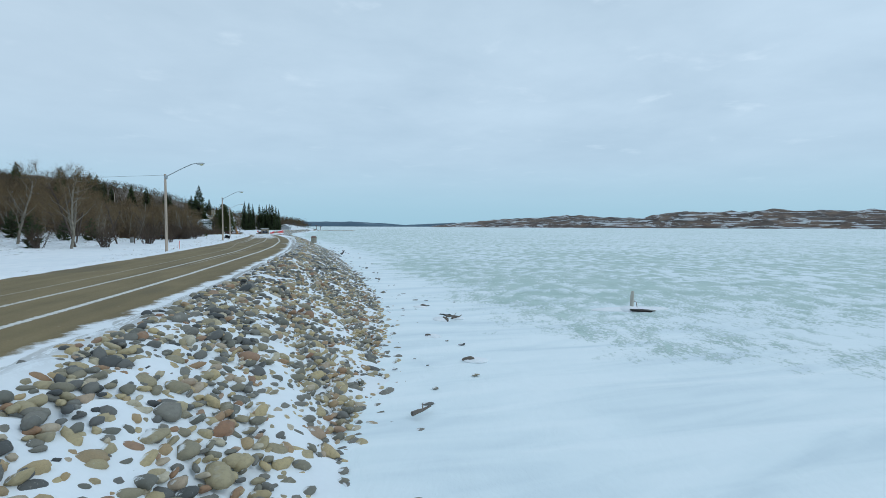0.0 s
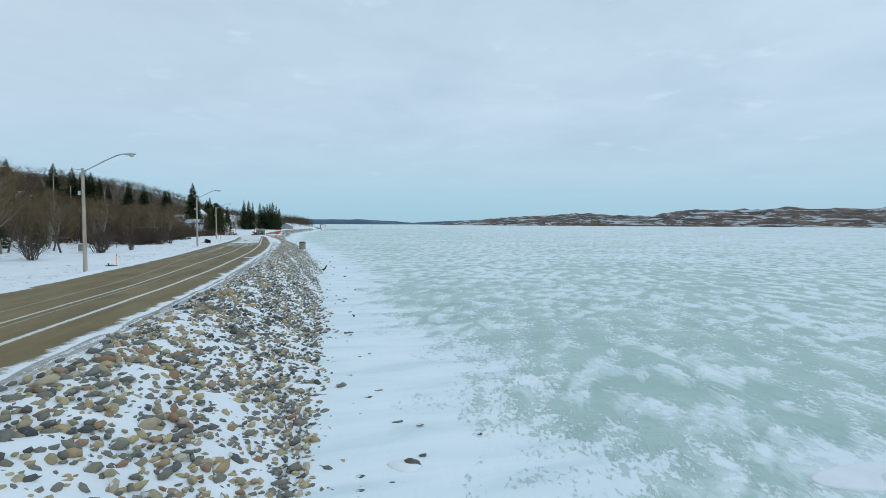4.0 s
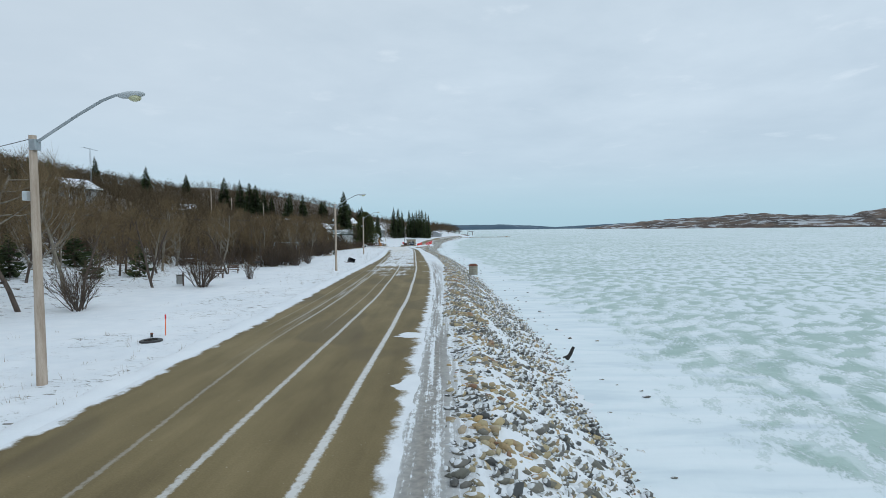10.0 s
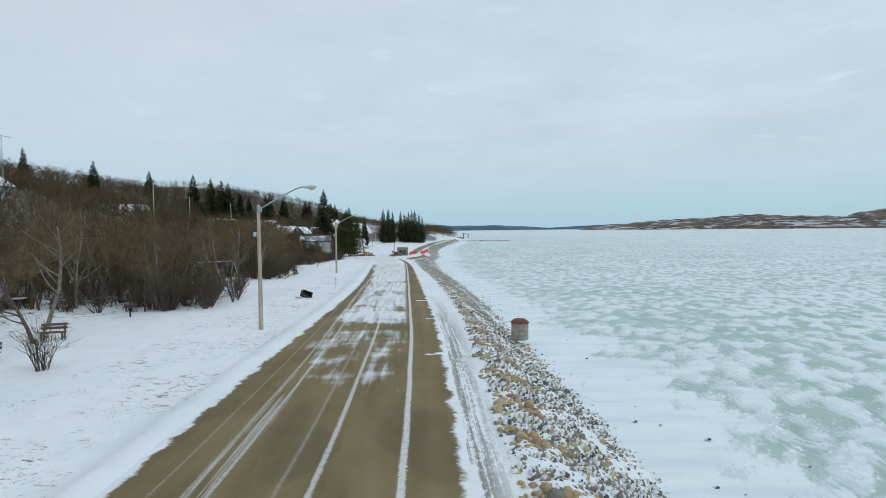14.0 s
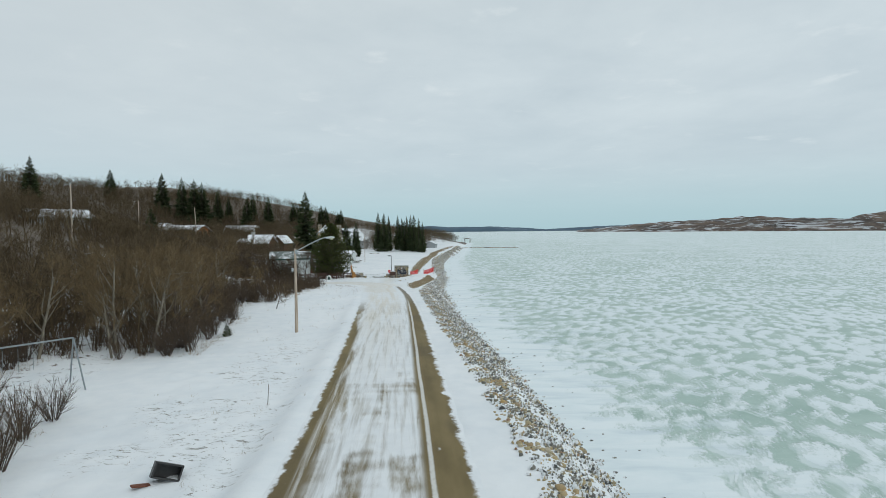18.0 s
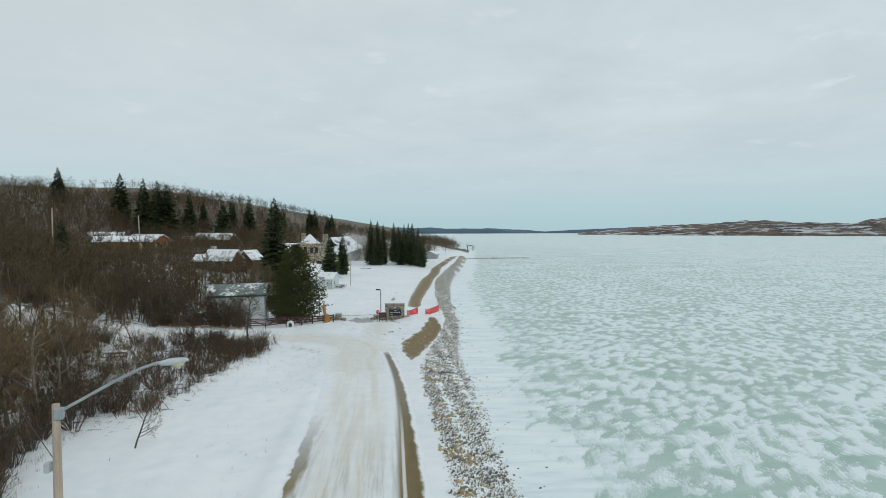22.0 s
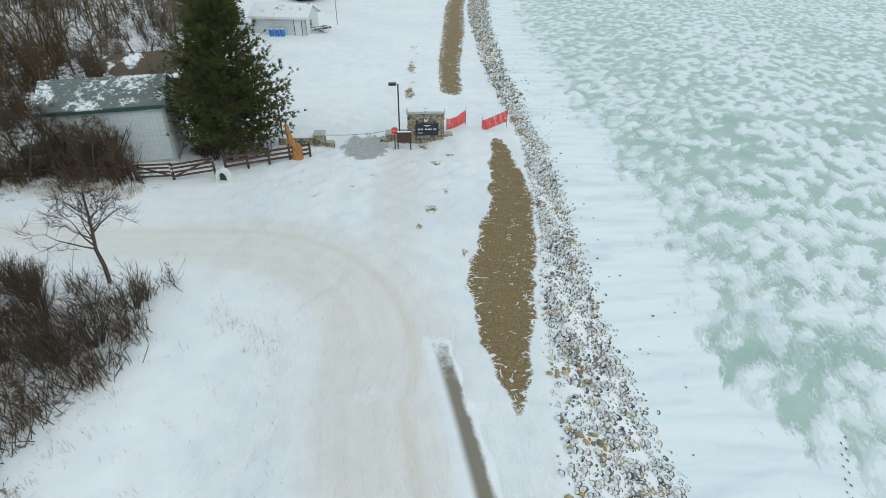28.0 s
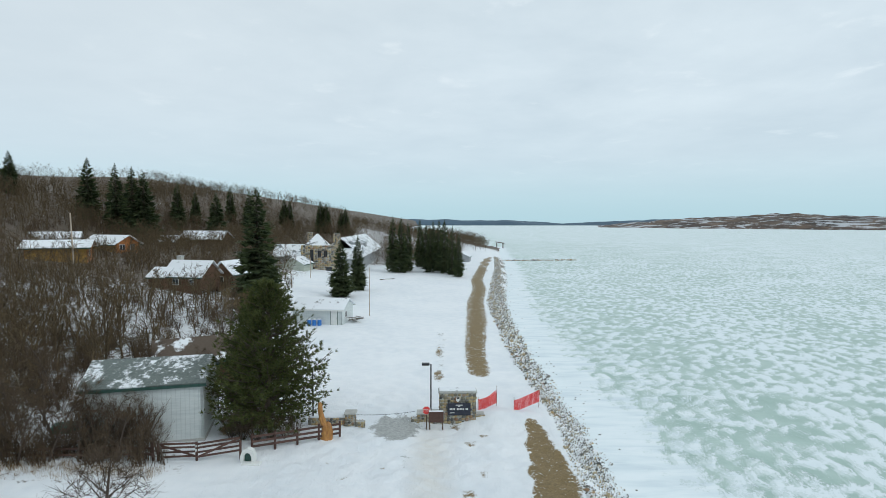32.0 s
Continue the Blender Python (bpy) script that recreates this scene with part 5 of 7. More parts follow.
for y in np.arange(14, 188, 1.55):
    e = wood_edge(y)
    for row, gap in ((0, 1.0), (1, 5.5), (2, 10.5)):
        if row == 2 and rng.rand() < 0.45:
            continue
        x = e - gap - rng.uniform(0, 4.0)
        if row == 1 and y < 107 and rng.rand() < 0.4:
            continue
        yy = y + rng.uniform(-0.8, 0.8)
        if x > -34 and yy > 170:
            continue
        if row == 2:
            FAR_TREES.append((x, yy, 0.95))
        else:
            aspen(x, yy, rng.uniform(0.62, 0.95) + 0.05 * row, dark=rng.rand() < 0.30)
for y in np.arange(110, 188, 0.8):
    e = wood_edge(y)
    low = y > 168
    for gap in (0.4, 2.6) + ((5, 8, 11, 14) if low else ()):
        if rng.rand() < (0.38 if low else 0.85):
            (thicket if low or gap > 2 else bush)(e - gap - rng.uniform(-0.4, 1.4), y + rng.uniform(-0.4, 0.4), rng.uniform(0.38, 0.62) if low else rng.uniform(0.55, 1.05))
for y in np.arange(60, 122, 1.7):
    bush(wood_edge(y) - rng.uniform(2, 9), y, rng.uniform(0.7, 1.1))
# slender trees that close the wood behind its edge
for _ in range(230):
    y = rng.uniform(108, 186)
    x = wood_edge(y) - 2.5 - 26 * rng.rand()
    if not (x > -34 and y > 168):
        FAR_TREES.append((x, y, rng.uniform(0.6, 1.0)))
# low brush beside the branch road
for _ in range(400):
    y, x = rng.uniform(166, 190.4), rng.uniform(-38, -15.6)
    if x > np.interp(y, [166, 177, 181.5, 185, 188.4], [-19.5, -18.9, -18.6, -16.6, -16.0]) or rng.rand() < 0.25 * smooth(y, 186, 190):
        continue
    if -35 < x < -27.5 and 178 < y < 184.5:
        continue
    thicket(x, y, rng.uniform(0.55, 1.35), 1)
for x, y, s, k in ((-22.5, 172.5, 0.55, 0), (-27.0, 170.0, 0.7, 1), (-30.5, 175.0, 0.6, 2), (-25.5, 186.5, 0.5, 3), (-34.5, 171.5, 0.75, 0), (-36.5, 186.0, 0.6, 1), (-24.4, 178.2, 0.45, 2), (-31.8, 188.0, 0.5, 0)):
    aspen(x, y, s, k, dark=True)
aspen(-17.4, 160.5, 0.42, 1, dark=True)
for _ in range(30):
    y = rng.uniform(184.5, 190.0)
    bush(rng.uniform(-28, np.interp(y, [184.5, 187, 190], [-17.6, -16.6, -18.2])), y, rng.uniform(0.5, 0.85))
# dense growth beyond the branch road
for _ in range(110):
    FAR_TREES.append((rng.uniform(-64, -35.5), rng.uniform(199.5, 227), rng.uniform(0.6, 0.95)))
for _ in range(190):
    thicket(rng.uniform(-64, -34.5), rng.uniform(199.3, 229), rng.uniform(0.7, 1.2))
# undergrowth that fills the wood
for _ in range(1500):
    y = rng.uniform(58, 200)
    x = wood_edge(min(y, 187)) - (1.5 if y > 107 else 10.0) - 34 * rng.rand() ** 1.3
    if (x > -34 and y > 168) or abs(y - 195) < 4 or (y > 107 and x > wood_edge(min(y, 187)) - 9 and rng.rand() < 0.5):
        continue
    thicket(x, y, rng.uniform(0.7, 1.35))
for _ in range(750):
    x, y = rng.uniform(-112, -36), rng.uniform(200, 400)
    if any(abs(x - hx) < 6 and abs(y - hy) < 7 for hx, hy in ((-50, 258), (-46, 258), (-90, 234), (-84, 228), (-81, 274), (-78, 268), (-86, 298), (-66, 258))) or y > 296 and x > -60 or (math.hypot((x + 46) / 11, (y - 238) / 9) < 1 and rng.rand() < 0.8) or (math.hypot((x + 60) / 20, (y - 248) / 18) < 1 and rng.rand() < 0.5):
        continue
    thicket(x, y, rng.uniform(0.8, 1.5))
# beyond the branch road, round the shed and the cabins
for _ in range(150):
    y, x = rng.uniform(200, 262), 0
    x = rng.uniform(-62, -26.5)
    if (x > -34.5 and 202.5 < y < 213.5) or (x > -30 and y > 222) or (-60 < x < -40 and 250 < y < 275) or (math.hypot((x + 46) / 11, (y - 238) / 9) < 1 and rng.rand() < 0.55) or (x > -31 and y < 205 and rng.rand() < 0.5):
        continue
    if x < -36:
        FAR_TREES.append((x, y, rng.uniform(0.45, 0.75)))
    else:
        aspen(x, y, rng.uniform(0.5, 0.8), dark=rng.rand() < 0.8)
for _ in range(260):
    y, x = rng.uniform(199.3, 250), rng.uniform(-60, -24.5)
    if (x > -33.5 and 203.2 < y < 213.0) or (x > -27 and y > 201.5) or (x > -30 and y > 222) or (math.hypot((x + 46) / 11, (y - 238) / 9) < 1 and rng.rand() < 0.7):
        continue
    thicket(x, y, rng.uniform(0.5, 0.95))
for x, y, s, k in ((-27.0, 202.4, 0.55, 1), (-28.3, 202.9, 0.62, 0), (-29.6, 202.2, 0.66, 2), (-31.0, 202.9, 0.68, 3), (-32.4, 202.2, 0.7, 0), (-34.0, 202.8, 0.75, 3), (-28.8, 201.6, 0.5, 3), (-25.9, 202.3, 0.42, 2), (-30.5, 201.4, 0.6, 1), (-33.2, 201.3, 0.6, 2), (-36.0, 202.0, 0.8, 0), (-35.2, 200.6, 0.8, 1), (-37.5, 201.2, 0.9, 2), (-39.5, 202.4, 0.9, 3), (-32.0, 200.8, 0.6, 0), (-41.5, 201.0, 0.95, 1), (-38.5, 204.5, 0.9, 0), (-36.8, 206.5, 0.9, 2), (-35.8, 210.0, 0.9, 3)):
    aspen(x, y, s, k, dark=True)
for x, y, s, k in ((-26.2, 203.5, 1.3, 1), (-27.6, 203.2, 1.2, 3), (-28.8, 203.0, 1.1, 1), (-25.2, 203.4, 0.8, 3), (-30.4, 202.7, 1.0, 1)):
    bush(x, y, s, k)
for x, y, s in ((-24.0, 202.3, 0.5), (-25.0, 201.7, 0.55), (-23.3, 201.6, 0.42), (-26.4, 201.8, 0.58), (-27.7, 202.0, 0.6)):
    aspen(x, y, s, dark=True)
for _ in range(42):
    thicket(rng.uniform(-36, -23.6), rng.uniform(200.8, 203.0), rng.uniform(0.6, 1.2))
plant("bare_tree", tree_meshes(257, 4.6, 0.0, 1.3, 16, 3, 3, 6, "bark_dark", "twig_fine", 0.38), ("trunk", "crown"), -20.3, 190.3, "small leafless tree with spreading limbs beside the branch road", "tree", 40, 1.38, "bare trees along the road", 0.05)

# bare trees that half hide the cabins on the slope
for hx, hy in ((-81, 275), (-86, 299), (-97, 301), (-52, 262), (-90, 340)):
    for _ in range(11):
        FAR_TREES.append((hx + rng.uniform(1, 15), hy - rng.uniform(8, 24), rng.uniform(0.55, 0.8)))
# spruces with known tops
for k, (x, y, top) in enumerate(((-31.8, 246.2, 20.1), (-22.2, 284.5, 12.1), (-24.2, 274, 11.6), (-17.5, 327, 17.0), (-14.8, 325, 16.6), (-13.0, 329, 15.5), (-9.6, 345, 16.2), (-7.5, 338, 14.6), (-5.2, 336, 15.6), (-3.4, 330, 15.9), (-1.9, 324, 15.7), (0.2, 318, 14.2), (1.7, 312, 12.4), (-6.0, 326, 13.6))):
    spruce(x, y, 0, k, NARROW if y > 310 else SPRUCES, top)
for k, (x, y, top) in enumerate(((-111.7, 332.5, 34.9), (-128.8, 324.2, 35.9), (-102.8, 331.7, 32.9), (-97.4, 331, 31.9), (-94.5, 332, 30.6), (-100.4, 366, 30.2), (-99.6, 379, 27.3), (-84.9, 363, 26.2), (-92.6, 397, 30.6), (-82.7, 392, 28.7), (-75.8, 420, 26.7), (-73.5, 421, 26.0), (-60.1, 427, 25.4), (-57.5, 428, 24.6), (-67.7, 470, 25.0), (-47.7, 426.5, 22.5), (-50, 428, 21.0), (-95.9, 170.2, 25.6), (-93.2, 172, 23.6), (-98.5, 168, 23.8), (-101.5, 166, 23.4), (-104, 164, 23.2), (-112, 160, 24.0), (-118.0, 230, 32.2), (-117, 262, 32.5), (-64, 226, 15.0))):
    spruce(x, y, 0, k, SLIM, top, "dark green spruce tree rising above the bare woods")
    for _ in range(7 if y > 300 else 3):
        FAR_TREES.append((x + rng.uniform(1.5, 9), y - rng.uniform(1, 13), rng.uniform(0.75, 1.05)))

# far woods on the slope: too many to count
def build_woods():
    kinds = []
    for k in range(5):
        r = np.random.RandomState(500 + k)
        paths = bare_branches(r, 8.0, r.normal(0, 0.12), 0.8, 8, 2, 2, 0.2)
        tv, tf = twigs_from(r, [p for p in paths if p[2] >= 1], 7, 1.0, 0.022)
        for p, rr, lv in paths:
            if lv == 2:
                side = np.cross(p[-1] - p[0], r.normal(0, 1, 3))
                side *= 0.022 / (np.linalg.norm(side) + 1e-9)
                tv = np.vstack([tv, [p[0] - side, p[0] + side, p[2]], [p[2] - side * 0.6, p[2] + side * 0.6, p[-1]]])
        tf = np.arange(len(tv)).reshape(-1, 3)
        v, f = joined([tube(p[[0, -1]] if lv else p[::2], rr[[0, -1]] * 1.2 if lv else rr[::2], 3, False) for p, rr, lv in paths if lv < 2] + [(tv, tf)])
        kinds.append((v, f))
    # trees of the ridge: fine crowns that stand against the sky
    fine = []
    for k in range(5):
        r = np.random.RandomState(520 + k)
        paths = bare_branches(r, 8.0, r.normal(0, 0.12), 0.95, 10, 2, 2, 0.12)
        tv, tf = twigs_from(r, [p for p in paths if p[2] >= 1], 9, 0.95, 0.016)
        for p, rr, lv in paths:
            if lv:
                side = np.cross(p[-1] - p[0], r.normal(0, 1, 3))
                side *= (0.03 if lv == 1 else 0.018) / (np.linalg.norm(side) + 1e-9)
                tv = np.vstack([tv, [p[0] - side, p[0] + side, p[2]], [p[2] - side * 0.6, p[2] + side * 0.6, p[-1]]])
        fine.append(joined([tube(paths[0][0][::2], paths[0][1][::2] * 0.75, 3, False), (tv, np.arange(len(tv)).reshape(-1, 3))]))
    r = np.random.RandomState(77)
    out = []
    for x0, x1, y0, y1, n in ((-128, -40, 10, 200, 1250), (-140, -60, 200, 440, 2900), (-128, -100, 120, 420, 700), (-96, -42, 208, 262, 330), (-62, -40, 225, 300, 160), (-58, -36, 275, 440, 260), (-120, 24, 440, 640, 650), (-30, 33, 425, 530, 280), (-28, 8, 350, 425, 230), (-4, 36, 440, 525, 220), (-190, -132, 90, 480, 420)):
        for _ in range(n):
            x, y = r.uniform(x0, x1), r.uniform(y0, y1)
            if x > bank_top(y) - 4 or (x > -30 and y < 425 and not (y > 350 and x < bank_top(y) - 14)) or (-44 < x < -26 and 330 < y < 394) or (-46 < x and 296 < y < 345):
                continue
            if any(abs(x - hx) < 7 and abs(y - hy) < 8 for hx, hy in ((-52, 262), (-81, 275), (-86, 299), (-97, 301), (-90, 340), (-84, 352), (-97, 187), (-92, 236), (-86, 230), (-91, 180))):
                continue
            v, f = (fine if x < -88 or y > 300 else kinds)[r.randint(5)]
            a, s = r.uniform(0, 6.283), r.uniform(0.55, 1.0)
            if x < -92:
                s = r.uniform(0.62, 0.84)
            if -104 < x < -48 and 225 < y < 335:
                s *= 0.8
                if r.rand() < 0.04 or (-96 < x < -62 and 250 < y < 275 and r.rand() < 0.5):
                    continue
            c, sn = math.cos(a) * s, math.sin(a) * s
            w = np.stack([v[:, 0] * c - v[:, 1] * sn + x, v[:, 0] * sn + v[:, 1] * c + y, v[:, 2] * s * r.uniform(0.85, 1.1) + float(ground_z(x, y)) - 0.1], -1)
            out.append((w, f))
    for x, y, s in FAR_TREES:
        v, f = kinds[r.randint(5)]
        a = r.uniform(0, 6.283)
        c, sn = math.cos(a) * s, math.sin(a) * s
        out.append((np.stack([v[:, 0] * c - v[:, 1] * sn + x, v[:, 0] * sn + v[:, 1] * c + y, v[:, 2] * s + float(ground_z(x, y)) - 0.1], -1), f))
    v, f = joined(out)
    ob = new("woods", np_mesh("woods", v, f, M["woods"], False))
    tagged(ob, "dense leafless brown woods covering the slope", "woods", kind="stuff")


build_woods()


def light_bush(seed, h, stems, flare):
    """Thin bent stems as blades, each with a few shoots."""
    r = np.random.RandomState(seed)
    V = []

    def blade(a, b, w):
        s = np.cross(b - a, r.normal(0, 1, 3))
        s *= w / (np.linalg.norm(s) + 1e-9)
        V.append([a - s, a + s, b])

    for _ in range(stems):
        a = r.uniform(0, 6.283)
        d = np.array([math.cos(a) * flare * r.rand(), math.sin(a) * flare * r.rand(), 1.0])
        p = np.array([r.normal(0, 0.3), r.normal(0, 0.3), 0.0])
        L = h * r.uniform(0.45, 1.0)
        mid = p + d * L * 0.5
        d = d + r.normal(0, 0.25, 3)
        tip = mid + d * L * 0.5
        w = 0.009 + 0.005 * h
        s = np.cross(d, r.normal(0, 1, 3))
        s *= w / np.linalg.norm(s)
        V.append([p - s, p + s, mid + s * 0.6])
        V.append([p - s, mid + s * 0.6, mid - s * 0.6])
        V.append([mid - s * 0.6, mid + s * 0.6, tip])
        for q in r.uniform(0.25, 1.9, 9):
            at = p + (mid - p) * q if q < 1 else mid + (tip - mid) * (q - 1)
            e = d * 0.5 + r.normal(0, 0.5, 3)
            blade(at, at + e / np.linalg.norm(e) * L * r.uniform(0.12, 0.3), w * 0.55)
    v = np.array(V).reshape(-1, 3)
    return v, np.arange(len(v)).reshape(-1, 3)


def build_thicket():
    kinds = {False: [light_bush(600 + k, 3.0, 26, fl) for k, fl in enumerate((0.55, 0.75, 0.45, 0.9))], True: [light_bush(620 + k, 1.6, 26, 0.8) for k in range(3)]}
    out = []
    for k, low, x, y, s, a in THICKET:
        v, f = kinds[low][k]
        c, sn = math.cos(a) * s, math.sin(a) * s
        out.append((np.stack([v[:, 0] * c - v[:, 1] * sn + x, v[:, 0] * sn + v[:, 1] * c + y, v[:, 2] * s + float(ground_z(x, y)) - 0.06], -1), f))
    v, f = joined(out)
    ob = new("thicket", np_mesh("thicket", v, f, M["twig_red"], False))
    tagged(ob, "tangled leafless red-brown brush growing through snow", "brush", kind="stuff")


build_thicket()


# ---- street lamps ----
def street_lamp(x, y, h, dx, dy, dz, label):
    z = float(ground_z(x, y))
    ob = thing("street_lamp", x, y, z, label, "street lamp", 0, "street lamps along the road")
    mesh_part("pole", tube_mesh("pole", [tube([(0, 0, -0.3), (0.01, 0, h * 0.4), (0, 0.01, h)], [0.155, 0.13, 0.105], 12)], M["pole"]), ob)
    L = math.hypot(dx, dy)
    ux, uy = dx / L, dy / L
    path = [(0.10, h - 0.28), (0.25, h - 0.16), (L * 0.45, h + dz * 0.52), (L * 0.68, h + dz * 0.88), (L * 0.80, h + dz * 1.0), (L - 0.55, h + dz * 1.02)]
    mesh_part("arm", tube_mesh("arm", [tube([(ux * a, uy * a, b) for a, b in path], [0.045] * 6, 8)], M["zinc"]), ob, "galvanised steel mast arm")
    part("bracket", box(ux * 0.08, uy * 0.08, h - 0.3, 0.24, 0.24, 0.34, 0, 0, math.degrees(math.atan2(uy, ux)), 0.02), M["zinc"], ob)
    part("junction_box", box(-0.05 * ux - 0.2, -0.05 * uy, h - 1.9, 0.16, 0.22, 0.3, bevel=0.02), M["lamp_cap"], ob)
    a = math.degrees(math.atan2(uy, ux))
    head = bmesh.new()
    bmesh.ops.create_uvsphere(head, u_segments=14, v_segments=8, radius=1.0, matrix=pose(ux * (L - 0.18), uy * (L - 0.18), h + dz * 1.0, 0, -3, a) @ Matrix.Diagonal((0.46, 0.17, 0.11, 1)))
    housing = part("lamp_head", head, M["lamp_cap"], ob, "grey cobra-head lamp housing", True)
    lens = bmesh.new()
    bmesh.ops.create_uvsphere(lens, u_segments=12, v_segments=8, radius=1.0, matrix=pose(ux * (L - 0.06), uy * (L - 0.06), h + dz * 1.0 - 0.09, 0, 0, a) @ Matrix.Diagonal((0.20, 0.14, 0.12, 1)))
    part("lens", lens, M["lens"], housing, "yellowed glass lamp lens", True)
    return ob


street_lamp(-10.63, 54.9, 8.0, 3.5, -0.4, 1.15, "tall weathered wooden street lamp pole with a steel arm")
street_lamp(-9.45, 101.5, 8.05, 3.45, 0.3, 1.15, "tall weathered wooden street lamp pole with a steel arm")
street_lamp(-11.56, 145.2, 7.6, 3.1, 1.2, 0.95, "weathered wooden street lamp pole with a steel arm near the gate")


# ---- buildings ----
def gable_wall(w, eave, ridge, thick, x):
    """A gable end in the plane of x, spanning y from -w/2 to w/2."""
    bm = bmesh.new()
    ring = [(-w / 2, 0), (w / 2, 0), (w / 2, eave), (0, ridge), (-w / 2, eave)]
    a = [bm.verts.new((x - thick / 2, p, q)) for p, q in ring]
    b = [bm.verts.new((x + thick / 2, p, q)) for p, q in ring]
    bm.faces.new(a[::-1])
    bm.faces.new(b)
    for k in range(5):
        bm.faces.new((a[k], a[(k + 1) % 5], b[(k + 1) % 5], b[k]))
    return bm


def window(parent, x, y, z, w, h, face, frame="white"):
    """A window set proud of a wall; face is +x, -y or so."""
    along = (0, 1) if face[1] == "x" else (1, 0)
    s = 1 if face[0] == "+" else -1
    n = (s, 0) if face[1] == "x" else (0, s)
    bm = bmesh.new()
    for du, dv, wu, wv in ((0, h / 2, w + 0.12, 0.07), (0, -h / 2, w + 0.12, 0.07), (w / 2, 0, 0.07, h), (-w / 2, 0, 0.07, h), (0, 0, 0.05, h)):
        add_box(bm, x + n[0] * 0.05 + along[0] * du, y + n[1] * 0.05 + along[1] * du, z + dv, wu if along[0] else 0.08, wu if along[1] else 0.08, wv)
    f = part("window", bm, M[frame], parent)
    part("pane", box(x + n[0] * 0.03, y + n[1] * 0.03, z, w if along[0] else 0.05, w if along[1] else 0.05, h), M["glass"], f)


def house(name, x, y, z, rz, L, W, eave, ridge, wall, roof, label, windows=(), gable=None, over=0.5, door=None, chimney=None, fascia="trim"):
    """A gabled building: ridge along its own x."""
    ob = thing(name, x, y, z, label, "building", rz)
    for s in (-1, 1):
        part("wall", box(0, s * (W / 2 - 0.09), eave / 2 - 0.4, L - 0.02, 0.18, eave + 0.8), M[wall], ob)
        part("gable", gable_wall(W, eave, ridge - 0.12, 0.2, s * (L / 2 - 0.1)), M[gable or wall], ob)
    run, rise = W / 2, ridge - eave
    slope = math.degrees(math.atan2(rise, run))
    length = math.hypot(run, rise) + over
    for s in (-1, 1):
        k = (length / 2) / math.hypot(run, rise)
        bm = box(0, s * run * k, ridge - rise * k + 0.06, L + 2 * over, length, 0.16, -s * slope, 0, 0, 0.03)
        r = part("roof", bm, M[roof], ob)
        k = length / math.hypot(run, rise)
        part("fascia", box(0, s * (run * k + 0.02), ridge - rise * k - 0.06, L + 2 * over, 0.05, 0.2), M[fascia], r)
    for w in windows:
        window(ob, *w)
    if door:
        dx, dy, face, mat = door
        sx, sy = (0.08, 0.95) if face[1] == "x" else (0.95, 0.08)
        d = part("door", box(dx, dy, 1.0, sx, sy, 2.0, bevel=0.01), M[mat], ob)
        part("door_handle", box(dx + (0.06 if sx < sy else 0.35), dy + (0.3 if sx < sy else -0.06), 1.0, 0.06, 0.06, 0.12), M["black"], d)
    if chimney:
        cx, cy, h, mat = chimney
        c = part("chimney", box(cx, cy, ridge + h / 2 - 0.6, 0.9, 0.9, h + 1.2, bevel=0.03), M[mat], ob)
        part("chimney_cap", box(cx, cy, ridge + h + 0.06, 1.1, 1.1, 0.14), M["concrete"], c)
    return ob


SHED = house("shed", -26.85, 207.4, -0.45, 12.5, 7.7, 5.2, 4.15, 5.4, "side_white", "roof_thin", "pale metal-sided shed with a green snow-dusted shingle roof", ((3.9, 1.2, 1.9, 0.7, 0.7, "+x"),), over=0.25)
part("downpipe", box(3.95, 2.55, 1.9, 0.09, 0.09, 4.0), M["trim"], SHED)
part("foundation", box(0, 0, -0.2, 7.8, 5.3, 0.5), M["concrete"], SHED)
part("duct", box(-5.1, -2.0, 1.4, 1.6, 1.2, 0.5, 0, 0, 8, 0.05), M["teal"], SHED, "green tarpaulin over stacked goods")
house("log_shed", -28.5, 219.5, 0.2, 25, 7.5, 4.2, 2.2, 3.7, "log_brown", "roof_brown", "small dark log shed with a snowy roof behind bare trees", over=0.6)
GARAGE = house("garage", -22.6, 248.6, 0.0, -8, 7.6, 5.6, 2.35, 3.5, "side_white", "roof_snow", "pale grey-white garage with a snow-covered roof", ((3.75, -0.9, 1.3, 0.9, 0.9, "+x"),), over=0.35, door=(2.6, -2.82, "-y", "white"), fascia="white")
part("door_frame", box(2.6, -2.79, 1.05, 1.15, 0.06, 2.2), M["trim"], GARAGE)
house("cabin", -49.4, 264.2, 3.2, -14, 7.4, 5.6, 2.6, 5.0, "log_brown", "roof_snow", "brown log cabin with a snow-covered roof among bare trees", ((-1.2, -3.05, 1.4, 1.3, 1.0, "-y"), (2.0, -3.05, 1.4, 0.8, 1.0, "-y")), over=0.6, chimney=(-3.0, 0.5, 0.7, "concrete"))
house("cabin", -54.2, 263.6, 3.2, -14, 3.0, 4.2, 2.4, 3.8, "log_brown", "roof_snow", "lean-to wing of a brown log cabin under snow", over=0.5)
CW = house("cabin", -44.2, 268.7, 3.1, 76, 5.4, 4.4, 2.6, 4.8, "log_brown", "roof_snow", "gabled brown cabin wing with a railed porch", ((-3.1, 0.0, 1.5, 1.0, 1.0, "-x"),), over=0.5)
for k in range(4):
    part("porch_rail", box(-3.9, 0, 0.35 + 0.25 * k, 0.08, 4.6, 0.08), M["plank"], CW)
for k in (-2.2, 0, 2.2):
    part("porch_post", box(-3.9, k, 0.5, 0.12, 0.12, 2.6), M["plank"], CW)
